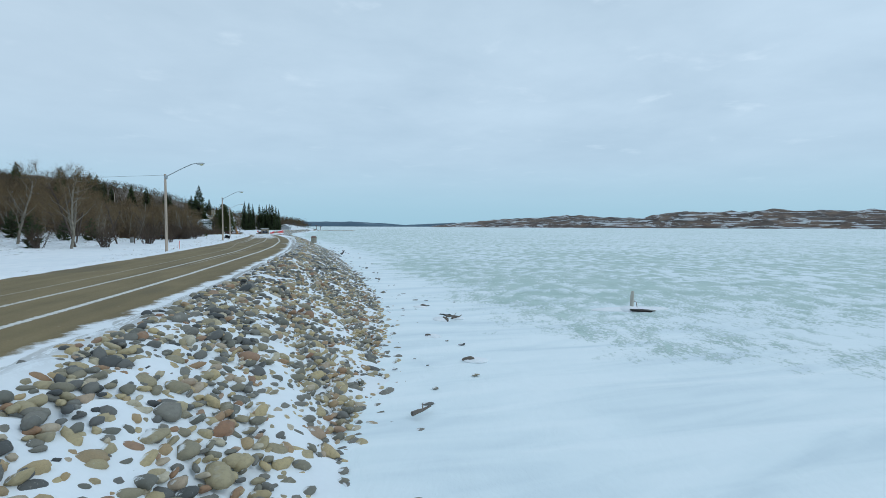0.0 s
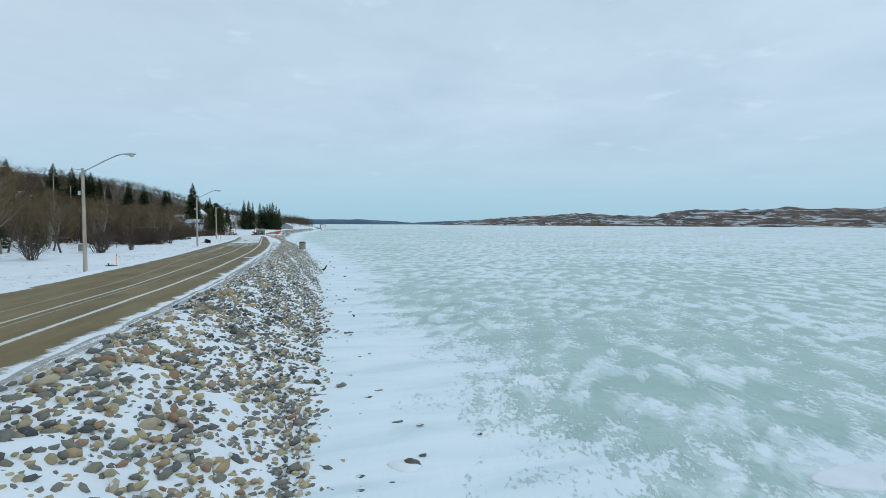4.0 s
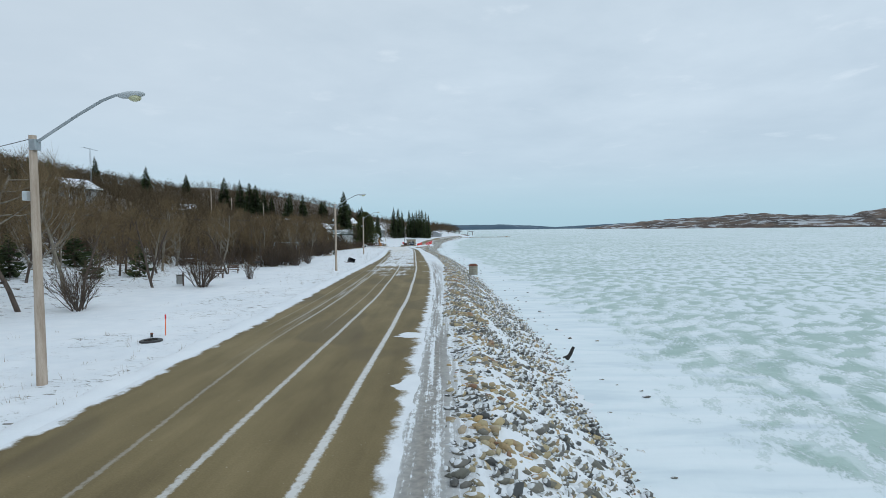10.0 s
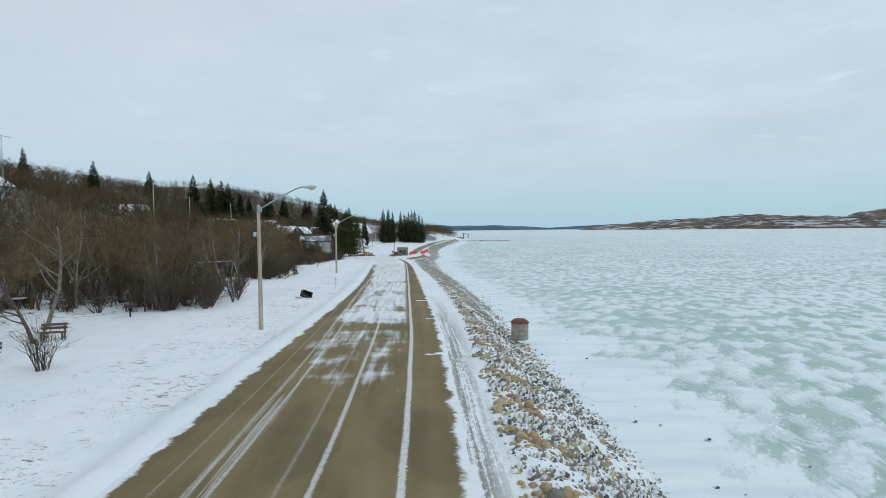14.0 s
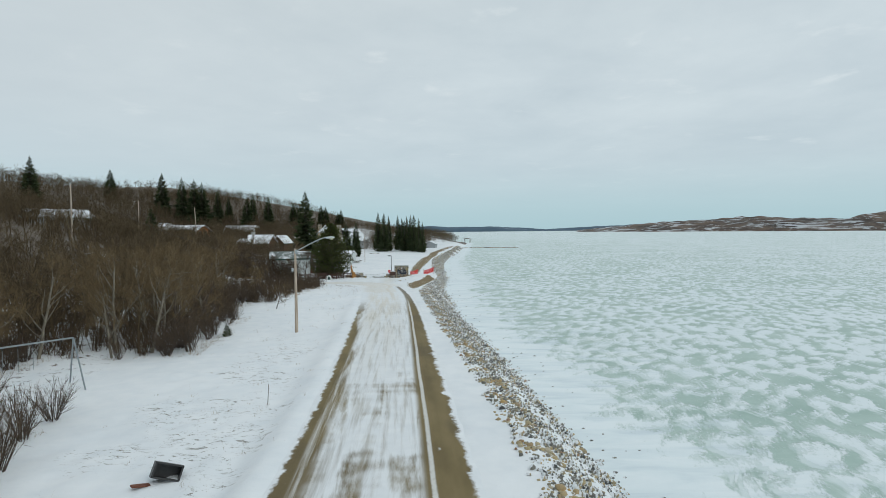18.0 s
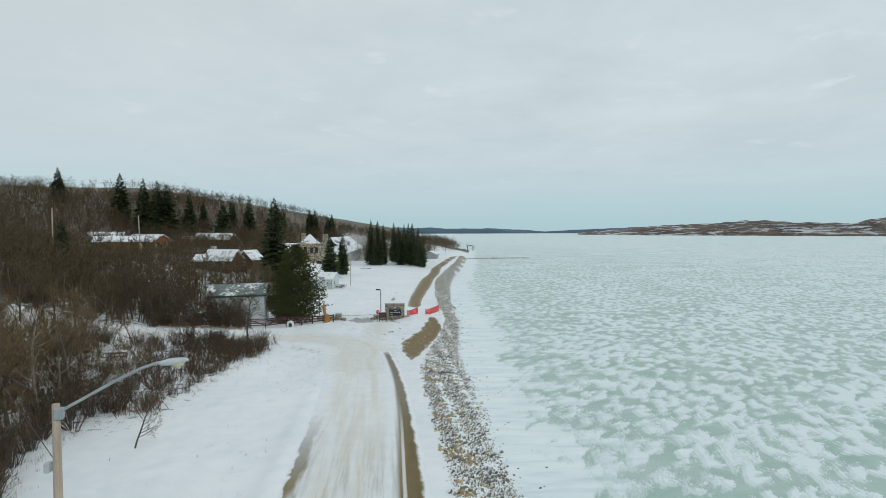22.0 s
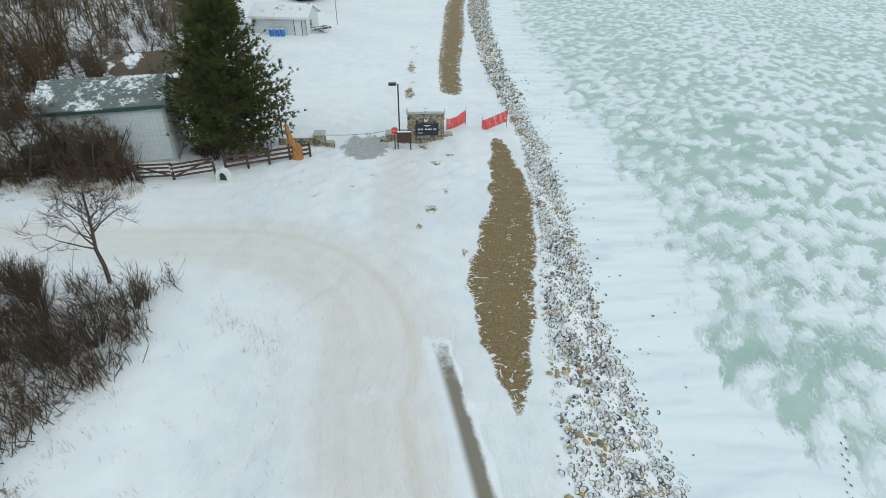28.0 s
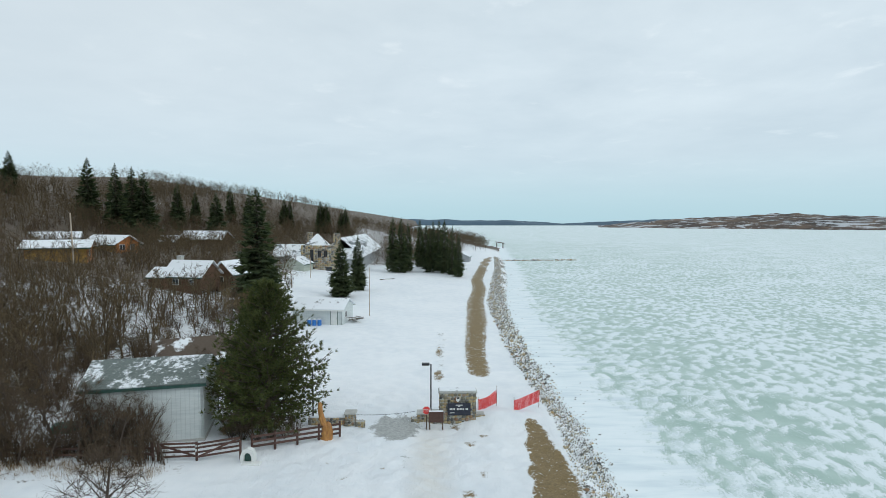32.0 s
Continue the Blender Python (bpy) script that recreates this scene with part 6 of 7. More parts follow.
house("log_house", -81.2, 275.8, 7.0, 22, 10.4, 5.6, 3.3, 4.5, "log_yellow", "roof_snow", "long yellow log house with a snow-covered roof", ((5.2, -1.0, 1.9, 1.0, 1.1, "+x"),), "log_orange", over=0.8)
LH = house("log_house", -86.6, 302.0, 7.2, -24, 11.4, 6.2, 2.9, 4.7, "log_yellow", "roof_snow", "orange log house with a snowy roof and a porch", ((5.7, -1.3, 1.8, 1.3, 1.4, "+x"), (5.7, 1.3, 1.8, 1.1, 1.4, "+x")), "log_orange", over=1.0)
part("porch_deck", box(6.8, 0, 0.2, 2.2, 6.4, 0.18), M["log_orange"], LH)
for k in (-3.0, -1.0, 1.0, 3.0):
    part("porch_post", box(7.7, k, 0.6, 0.12, 0.12, 1.4), M["log_orange"], LH)
part("porch_rail", box(7.7, 0, 1.15, 0.1, 6.2, 0.1), M["log_orange"], LH)
house("red_house", -100.0, 300.5, 8.7, 28, 11, 6, 2.6, 4.0, "side_red", "roof_snow", "dark red house with a snowy roof behind trees", over=0.6)
house("brown_house", -91.5, 340, 6.3, -8, 9, 6, 2.8, 4.6, "log_brown", "roof_snow", "brown house with a snowy roof behind trees", over=0.6)
house("brown_house", -84.0, 352, 6.2, -8, 15, 8, 3.4, 6.0, "log_brown", "roof_snow", "long brown house with a snowy roof behind trees", over=0.6)
house("white_house", -99, 188, 12.6, 78, 11, 9, 5.0, 7.6, "side_grey", "roof_lodge", "large grey-white house with a snowy roof high on the slope", ((-3, -4.55, 3.4, 1.6, 1.4, "-y"), (1.5, -4.55, 3.4, 1.6, 1.4, "-y")), over=0.7)
house("white_house", -93, 237, float(ground_z(-93, 237)) - 0.2, 52, 13, 8, 2.6, 4.6, "side_grey", "roof_snow", "pale house under a snowy roof on the wooded slope", ((-3, -4.05, 1.4, 1.4, 1.1, "-y"), (2, -4.05, 1.4, 1.4, 1.1, "-y")), over=0.6)
house("flat_house", -116, 152, float(ground_z(-116, 152)) - 1.5, 85, 18, 8, 4.8, 5.6, "side_grey", "roof_snow", "long low building with a snowy roof on the ridge", over=0.8)


def stone_block(name, parent, cx, cy, z0, sx, sy, sz, seed, size=0.32):
    """A wall of rough masonry: a core with proud stones on its faces."""
    r = np.random.RandomState(seed)
    core = part(name, box(cx, cy, z0 + sz / 2, sx - 0.06, sy - 0.06, sz), M["concrete"], parent)
    v0, f0 = ball(1)
    P = []
    for face in range(4):
        ln = sx if face < 2 else sy
        for u in np.arange(-ln / 2 + size * 0.4, ln / 2, size * 0.85):
            for w in np.arange(size * 0.4, sz, size * 0.72):
                s = size * r.uniform(0.42, 0.6)
                uu, ww = u + r.uniform(-0.2, 0.2) * size, w + r.uniform(-0.15, 0.15) * size
                px, py = (cx + uu, cy + (-1, 1)[face] * sy / 2) if face < 2 else (cx + (-1, 1)[face - 2] * sx / 2, cy + uu)
                sc = np.array([s, s * 0.35, s * 0.8]) if face < 2 else np.array([s * 0.35, s, s * 0.8])
                P.append((v0 * r.uniform(0.85, 1.15, (len(v0), 1)) * sc + (px, py, min(ww, sz - s * 0.5) + z0), f0))
    v, f = joined(P)
    ob = mesh_part("facing", np_mesh("facing", v, f, M["masonry"], True), core, "tan and grey field stone facing")
    return core


def lodge():
    ob = thing("stone_lodge", -39.2, 326, -1.2, "large field-stone lodge with a turret, chimneys and snowy grey roofs", "building")
    stone_block("tower", ob, 0, 0, 0, 9.5, 8.0, 9.6, 61, 0.8)
    for k, (x, z, w, h) in enumerate(((-1.6, 6.6, 0.9, 3.6), (0.6, 7.2, 0.9, 1.9), (2.4, 7.2, 0.9, 1.9), (3.4, 2.2, 1.6, 2.2), (-1.4, 2.0, 1.2, 2.4))):
        window(ob, x, -4.12, z, w, h, "-y", "plank")
    bm = bmesh.new()
    bmesh.ops.create_cone(bm, cap_ends=True, segments=4, radius1=4.6, radius2=0.25, depth=3.4, matrix=pose(-0.8, 0, 11.3, 0, 0, 45))
    part("turret_roof", bm, M["roof_lodge"], ob, "hipped grey turret roof dusted with snow")
    stone_block("chimney", ob, 4.6, 2.5, 6, 1.8, 1.8, 7.0, 62, 0.5)
    stone_block("chimney", ob, -4.2, 5.5, 5, 1.4, 1.4, 8.4, 63, 0.5)
    for x, y, L, W, eave, ridge, rz in ((5.2, 36, 62, 13, 6.3, 11.6, 88), (6.8, 6.5, 9, 9, 6.0, 9.4, 0), (-9, 8, 12, 7, 6.5, 9.5, 0)):
        wing = part("wing", box(x, y, eave / 2, L if rz == 0 else W - 0.4, W - 0.4 if rz == 0 else L, eave), M["side_grey"], ob, "grey-sided wing")
        for s in (-1, 1):
            run, rise = W / 2 + 0.7, (ridge - eave) * (W / 2 + 0.7) / (W / 2)
            sl = math.degrees(math.atan2(rise, run))
            if rz:
                bm = box(x + s * run / 2, y, ridge - rise / 2, math.hypot(run, rise), L + 1.2, 0.2, 0, s * sl, 0)
            else:
                bm = box(x, y + s * run / 2, ridge - rise / 2, L + 1.2, math.hypot(run, rise), 0.2, -s * sl, 0, 0)
            part("roof", bm, M["roof_lodge"], wing, "grey shingle roof with snow")
        for s in (-1, 1):
            bm = bmesh.new()
            q = [(-(W - 0.4) / 2, eave), ((W - 0.4) / 2, eave), (0, ridge - 0.3)]
            vs = [bm.verts.new((x + p, y + s * (L / 2 - 0.05), h) if rz else (x + s * (L / 2 - 0.05), y + p, h)) for p, h in q]
            bm.faces.new(vs)
            bmesh.ops.solidify(bm, geom=list(bm.faces), thickness=0.1)
            part("gable", bm, M["side_grey"], wing)
    for dy in (10, 20, 30):
        d = part("dormer", box(8.6, dy, 8.6, 3.0, 3.4, 2.6), M["side_grey"], ob, "dormer with dark windows")
        part("dormer_roof", box(8.8, dy, 10.1, 3.8, 4.2, 0.25, 0, 16, 0), M["roof_lodge"], d)
        window(d, 10.12, dy, 8.7, 1.8, 1.4, "+x", "white")
    part("terrace_wall", box(3, -6.5, 0.5, 5, 0.5, 1.4), M["masonry"], ob)


lodge()
house("annex_shed", -43.6, 316.5, -0.9, 82, 7, 6.2, 4.6, 6.4, "side_green", "roof_lodge", "pale green gabled shed beside the stone lodge", ((-3.6, -0.6, 4.2, 0.6, 0.4, "-x"),), over=0.4)
house("boathouse", 6.5, 372, -0.3, 80, 8, 6, 2.6, 4.0, "side_grey", "roof_snow", "low grey cottage behind the spruces on the shore", over=0.5)


def boat():
    ob = thing("upturned_boat", -17.5, 306, -0.8, "white upturned boat lying in snow near spruces", "boat", 30)
    bm = bmesh.new()
    bmesh.ops.create_uvsphere(bm, u_segments=14, v_segments=8, radius=1.0, matrix=Matrix.Diagonal((3.0, 1.3, 1.1, 1)))
    part("hull", bm, M["white"], ob, "", True)
    part("keel", box(0, 0, 1.05, 4.2, 0.08, 0.16), M["plank"], ob)


boat()


# ---- camp gate ----
def gate_sign():
    g = -1.12
    ob = thing("gate_sign", -4.0, 209.7, g, "field-stone gate sign with a snowy slab top and dark board", "sign")
    stone_block("pier", ob, 0, 0, -0.3, 2.85, 1.0, 2.95, 71, 0.34)
    part("slab", box(0, 0.05, 2.72, 3.1, 1.3, 0.14, -4, 0, 0, 0.03), M["concrete"], ob)
    part("snow_cap", box(0, 0.08, 2.83, 2.95, 1.12, 0.12, -4, 0, 0, 0.05), M["roof_snow"], ob)
    b = part("board", box(0.1, -0.66, 1.45, 1.82, 0.07, 0.98, bevel=0.015), M["navy"], ob, "dark blue-black sign board")
    for z, w, h in ((1.80, 0.55, 0.06), (1.70, 0.16, 0.04), (1.18, 0.36, 0.06)):
        part("lettering", box(0.1 if z > 1.5 else -0.45, -0.702, z, w, 0.012, h), M["white"], b)
    for k in range(13):
        if k not in (4, 10):
            part("lettering", box(-0.62 + 0.115 * k, -0.702, 1.48, 0.085, 0.012, 0.13), M["white"], b)
    part("emblem", box(0.0, -0.64, 2.25, 0.26, 0.05, 0.36, bevel=0.08), M["white"], ob, "small white and black emblem")
    part("emblem_band", box(0.0, -0.67, 2.37, 0.18, 0.05, 0.14, bevel=0.04), M["black"], ob)
    stone_block("side_wall", ob, -2.35, 0.0, -0.3, 1.7, 0.7, 1.25, 72, 0.28)
    part("side_slab", box(-2.35, 0.0, 1.0, 1.9, 0.9, 0.12, 0, 0, 0, 0.02), M["concrete"], ob)
    stone_block("side_wall", ob, -3.4, -0.2, -0.3, 0.6, 0.6, 0.9, 73, 0.26)
    stone_block("side_wall", ob, 1.75, 0.3, -0.3, 0.9, 0.7, 1.1, 74, 0.28)


gate_sign()


def gate_pillar():
    ob = thing("gate_wall", -14.2, 208.8, -0.8, "low field-stone gate wall ending in a snow-capped pillar", "wall")
    stone_block("wall", ob, 0, 0, -0.3, 3.0, 0.55, 1.0, 75, 0.28)
    stone_block("pillar", ob, 1.75, -0.05, -0.3, 0.75, 0.75, 1.3, 76, 0.26)
    part("cap", box(1.75, -0.05, 1.06, 0.95, 0.95, 0.14, bevel=0.03), M["concrete"], ob)
    part("snow_cap", box(0, 0, 0.76, 2.8, 0.6, 0.16, bevel=0.06), M["roof_snow"], ob)
    stone_block("kerb", ob, 2.55, -0.45, -0.3, 0.7, 0.5, 0.8, 77, 0.24)


gate_pillar()


def stop_sign():
    ob = thing("stop_sign", -6.5, 208.2, -0.85, "red octagonal stop sign with white letters on a brown post", "sign")
    part("post", box(0, 0.04, 0.6, 0.09, 0.07, 2.0), M["plank"], ob)
    bm = bmesh.new()
    bmesh.ops.create_cone(bm, cap_ends=True, segments=8, radius1=0.345, radius2=0.345, depth=0.02, matrix=pose(0, -0.01, 1.42, 90, 22.5, 0))
    part("rim", bm, M["white"], ob)
    bm = bmesh.new()
    bmesh.ops.create_cone(bm, cap_ends=True, segments=8, radius1=0.315, radius2=0.315, depth=0.02, matrix=pose(0, -0.024, 1.42, 90, 22.5, 0))
    part("plate", bm, M["red"], ob)
    cu = bpy.data.curves.new("stop_text", "FONT")
    cu.body, cu.align_x, cu.align_y, cu.size, cu.extrude = "STOP", "CENTER", "CENTER", 0.24, 0.004
    tmp = new("stop_text", cu)
    me = bpy.data.meshes.new_from_object(tmp.evaluated_get(bpy.context.evaluated_depsgraph_get()))
    bpy.data.objects.remove(tmp)
    me.materials.append(M["white"])
    t = mesh_part("lettering", me, ob)
    t.matrix_local = pose(0, -0.042, 1.42, 90, 0, 0)


stop_sign()


def notice_stand():
    ob = thing("notice_stand", -5.75, 207.9, -0.85, "low brown wooden notice board on two legs", "stand")
    part("panel", box(0, 0, 1.0, 1.15, 0.12, 0.8, -14, 0, 0, 0.02), M["rail"], ob)
    for s in (-0.5, 0.5):
        part("leg", box(s, 0.03, 0.3, 0.11, 0.11, 1.6), M["plank"], ob)
    part("snow_cap", box(0, 0.1, 1.42, 1.1, 0.2, 0.06, bevel=0.02), M["roof_snow"], ob)


notice_stand()


def gate_lamp(x, y, side):
    ob = thing("gate_lamp", x, y, -0.8, "slim black lamp post with a flat box head", "lamp post", 0, "lamps at the camp gate")
    mesh_part("post", tube_mesh("post", [tube([(0, 0, -0.3), (0, 0, 4.6)], [0.06, 0.055], 8)], M["black"]), ob)
    part("foot", box(0, 0, 0.05, 0.3, 0.3, 0.2, bevel=0.02), M["concrete"], ob)
    h = part("head", box(side * 0.42, 0, 4.6, 0.62, 0.34, 0.17, bevel=0.02), M["black"], ob)
    part("lens", box(side * 0.45, 0, 4.505, 0.4, 0.26, 0.03), M["lens"], h)


gate_lamp(-6.15, 209.7, -1)
gate_lamp(-15.35, 208.6, 1)


def chain():
    ob = thing("barrier_chain", -7.4, 209.5, 0.05, "slack chain hung across the camp gateway", "chain")
    n = 42
    for k in range(n):
        t = (k + 0.5) / n
        x, z = -5.0 * t, -0.02 - 0.55 * (1 - (2 * t - 1) ** 2) * 0.25
        part("link", box(x, -0.6 * t, z, 0.10, 0.035, 0.035, 0, 0, 0), M["black"] if k % 2 else M["zinc"], ob)


chain()


def red_fence(x0, y0, z0, x1, y1, z1, drop, seed, label):
    """A sagging net of plastic strips between two thin stakes."""
    r = np.random.RandomState(seed)
    ob = thing("snow_fence", x0, y0, z0 - drop, label, "fence", 0, "red fences at the gate")
    L = math.hypot(x1 - x0, y1 - y0)
    ux, uy = (x1 - x0) / L, (y1 - y0) / L

    def at(u, w):
        lean = 0.10 * math.sin(u * 5 + seed) * w
        return (ux * L * u - uy * lean, uy * L * u + ux * lean, (z1 - z0) * u + drop * w - 0.10 * math.sin(math.pi * u) * w)

    cols, rows = int(L / 0.10), 11
    for k in range(rows + 1):
        pts = [at(u, k / rows) for u in np.linspace(0, 1, 10)]
        mesh_part("strand", tube_mesh("strand", [tube(pts, [0.028] * 10, 4, False)], M["red"], False), ob)
    for k in range(cols + 1):
        pts = [at(k / cols, w) for w in np.linspace(0, 1, 5)]
        mesh_part("strip", tube_mesh("strip", [tube(pts, [0.026] * 5, 4, False)], M["red"], False), ob)
    for u, up in ((0.0, 0.25), (1.0, 0.45)):
        x, y, z = at(u, 0)
        mesh_part("stake", tube_mesh("stake", [tube([(x, y, z - 0.5), (x, y, z + drop + up)], [0.022, 0.02], 6)], M["rust"]), ob)


red_fence(-2.15, 211.6, 0.2, -0.45, 212.6, 0.62, 1.0, 3, "sagging red plastic mesh fence on thin stakes")
red_fence(0.75, 210.7, 0.45, 2.9, 211.1, 1.15, 0.95, 5, "red plastic mesh fence beside the stone bank")


def statue():
    r = np.random.RandomState(4)
    ob = thing("wood_carving", -13.9, 206.2, -0.55, "tall orange-brown carved wooden statue on a plank base", "statue")
    P = [tube([(0, 0, 0), (0.03, 0, 0.6), (-0.02, 0, 1.2), (-0.2, 0, 1.7), (-0.32, 0, 2.3), (-0.36, 0, 2.75), (-0.36, 0, 2.95)], [0.40, 0.34, 0.28, 0.22, 0.16, 0.14, 0.05], 10)]
    P.append(tube([(0.2, 0.05, 0), (0.28, 0, 0.8), (0.2, 0, 1.3), (0.18, 0, 1.5)], [0.30, 0.28, 0.24, 0.10], 10))
    P.append(tube([(0.1, -0.15, 1.2), (-0.2, -0.25, 1.5), (-0.35, -0.15, 1.9)], [0.12, 0.10, 0.08], 8))
    v, f = joined(P)
    v = v + r.normal(0, 0.02, v.shape)
    bpy.data.objects.remove(ob)
    st = new("wood_carving", np_mesh("wood_carving", v, f, M["carving"], True))
    st.matrix_world = pose(-13.8, 205.5, -0.75)
    tagged(st, "tall orange-brown carved wooden statue on a plank base", "statue")
    pl = thing("plank_base", -14.1, 205.3, -0.68, "low platform of grey planks in trampled snow", "platform", 4)
    for k in range(5):
        part("plank", box(0, -0.6 + 0.3 * k, 0.03, 2.6, 0.26, 0.08, 0, 0, r.normal(0, 1), 0.01), M["drift"], pl)


statue()


def rail_fence():
    ob = thing("rail_fence", -18.4, 203.6, -0.5, "dark brown wooden rail fence along the branch road", "fence")
    x1, y1 = 5.6, 2.2
    for k in range(5):
        part("post", box(x1 * k / 4, y1 * k / 4, 0.45, 0.14, 0.14, 1.5, bevel=0.01), M["rail"], ob)
    ang = math.degrees(math.atan2(y1, x1))
    for z in (0.35, 0.68, 1.02):
        for k in range(4):
            part("rail", box(x1 * (k + 0.5) / 4, y1 * (k + 0.5) / 4 - 0.09, z, math.hypot(x1, y1) / 4 - 0.02, 0.05, 0.15, 0, 0, ang), M["rail"], ob)
    gt = thing("field_gate", -24.0, 202.2, -0.45, "weathered wooden field gate with crossed braces half in snow", "gate", 4)
    for x in (0, 2.4, 5.2):
        part("post", box(x, 0, 0.4, 0.13, 0.13, 1.5), M["rail"], gt)
    for z in (0.25, 0.55, 0.85, 1.1):
        part("rail", box(1.2, -0.08, z, 2.35, 0.05, 0.12, 0, 0, 0), M["rail"], gt)
        part("rail", box(3.8, -0.08 - 0.0, z + 0.1, 2.8, 0.05, 0.12, 0, -5, 6), M["rail"], gt)
    part("brace", box(1.2, -0.12, 0.68, 2.5, 0.04, 0.12, 0, 20, 0), M["rail"], gt)
    part("brace", box(3.8, -0.12, 0.75, 2.9, 0.04, 0.12, 0, -22, 6), M["rail"], gt)
    part("marker", box(2.4, -0.09, 0.75, 0.12, 0.04, 0.6), M["white"], gt)
    old = thing("rail_fence", -33.5, 201.9, -0.3, "dark brown rail fence among bushes by the branch road", "fence")
    for k in range(5):
        part("post", box(2.3 * k, 0.05 * k, 0.45, 0.13, 0.13, 1.4), M["rail"], old)
    for z in (0.4, 0.8):
        part("rail", box(4.6, 0.02, z, 9.3, 0.05, 0.14), M["rail"], old)


rail_fence()


def arch_marker():
    ob = thing("arch_marker", -18.1, 202.0, -0.55, "small white concrete arch with a dark opening beside the fence", "marker")
    bm = bmesh.new()
    pts = [(-0.48, 0), (-0.46, 0.5), (-0.34, 0.86), (0, 1.0), (0.34, 0.86), (0.46, 0.5), (0.48, 0), (0.26, 0), (0.25, 0.45), (0.15, 0.66), (0, 0.72), (-0.15, 0.66), (-0.25, 0.45), (-0.26, 0)]
    a = [bm.verts.new((x, -0.2, z)) for x, z in pts]
    b = [bm.verts.new((x, 0.2, z)) for x, z in pts]
    for k in range(6):
        o = 13 - k
        bm.faces.new((a[k], a[k + 1], a[o - 1], a[o]))
        bm.faces.new((b[k], b[o], b[o - 1], b[k + 1]))
    for k in range(14):
        bm.faces.new((a[k], b[k], b[(k + 1) % 14], a[(k + 1) % 14]))
    bmesh.ops.recalc_face_normals(bm, faces=bm.faces)
    part("arch", bm, M["white"], ob)
    # dark panel added to stand for the shade inside the opening
    part("opening_shade", box(0, 0.05, 0.36, 0.5, 0.1, 0.7), M["trim"], ob)
    part("foot", box(0.3, -0.3, 0.05, 1.2, 0.5, 0.14, bevel=0.03), M["white"], ob)


arch_marker()

# the tall pine beside the gate, and lesser growth round it
plant("pine_tree", pine_meshes(460, 12.0, 5.2, 640), ("trunk", "crown"), -18.6, 208.0, "broad green pine tree with ragged boughs beside the camp gate", "tree", 0, 1.0)
plant("pine_tree", pine_meshes(461, 9.0, 2.9, 280), ("trunk", "crown"), -20.6, 210.5, "yellow-green young pine beside a larger pine", "tree", 0, 1.05)
for x, y, s in ((-18.8, 205.6, 0.8), (-17.8, 205.8, 0.7), (-19.9, 205.9, 0.85), (-16.9, 206.1, 0.6), (-20.8, 206.4, 0.8), (-16.2, 206.6, 0.5)):
    bush(x, y, s, 0)


# ---- yard and shore furniture ----
def barrel_row():
    for k in range(3):
        ob = thing("barrel", -24.0 + 0.75 * k, 245.0, 0.0, "blue plastic barrel standing in snow by a garage", "barrel", 0, "blue barrels by the garage")
        mesh_part("drum", tube_mesh("drum", [tube([(0, 0, 0), (0, 0, 0.3), (0, 0, 0.34), (0, 0, 0.6), (0, 0, 0.64), (0, 0, 0.9)], [0.30, 0.31, 0.29, 0.31, 0.29, 0.30], 12)], M["blue"]), ob)
        mesh_part("lid", tube_mesh("lid", [tube([(0, 0, 0.9), (0, 0, 0.95)], [0.31, 0.30], 12)], M["white"]), ob)


barrel_row()


def lumber_pile():
    r = np.random.RandomState(6)
    ob = thing("lumber_pile", -17.6, 247.6, 0.0, "untidy pile of dark boards and snow beside a garage", "lumber")
    for k in range(14):
        part("board", box(r.uniform(-0.8, 0.8), r.uniform(-1.2, 1.2), 0.1 + 0.06 * k, r.uniform(1.0, 2.4), 0.2, 0.06, r.normal(0, 6), r.normal(0, 10), r.uniform(-60, 60)), M["drift"] if k % 3 else M["white"], ob)


lumber_pile()


def utility_pole(x, y, z, h, lean, arm, label, r0=0.14):
    ob = thing("utility_pole", x, y, z, label, "utility pole", 0, "utility poles")
    mesh_part("pole", tube_mesh("pole", [tube([(0, 0, -0.3), (lean * 0.5, 0, h * 0.5), (lean, 0, h)], [r0, r0 * 0.9, r0 * 0.75], 9)], M["pole"]), ob)
    if arm:
        part("crossarm", box(lean, 0, h - 0.35, arm, 0.12, 0.14), M["plank"], ob)
        for s in (-0.45, 0.0, 0.45):
            part("insulator", box(lean + s * arm, 0, h - 0.2, 0.07, 0.07, 0.16), M["white"], ob)


utility_pole(-16.0, 252.5, 0.0, 7.9, 0.0, 0, "slender grey pole standing on the snowy camp lawn", 0.07)
utility_pole(-66.8, 258.6, 4.5, 12.2, -0.5, 0, "weathered utility pole leaning among bare trees")
utility_pole(-62.6, 195.0, 6.6, 11.4, 0, 2.2, "weathered utility pole with a crossarm among bare trees")
utility_pole(-71.5, 235.0, 7.0, 10.4, 0, 2.0, "weathered utility pole with a crossarm among bare trees")
utility_pole(-36.5, 301, -0.7, 7.0, 0, 0, "thin dark pole beside the lodge", 0.08)


def cable(name, a, b, sag, label):
    n = 14
    pts = [tuple(np.array(a) + (np.array(b) - np.array(a)) * t - np.array([0, 0, sag * 4 * t * (1 - t)])) for t in np.linspace(0, 1, n)]
    ob = new(name, tube_mesh(name, [tube(pts, [0.013] * n, 5, False)], M["black"]))
    tagged(ob, label, "cable")


cable("power_cable", (-10.63, 54.9, 7.9), (-95, 112, 17), 2.5, "thin dark power cable running from a lamp pole uphill")
cable("power_cable", (-9.45, 101.5, 6.0), (-66.5, 90, 9.5), 0.8, "thin dark power cable running from a lamp pole into the woods")
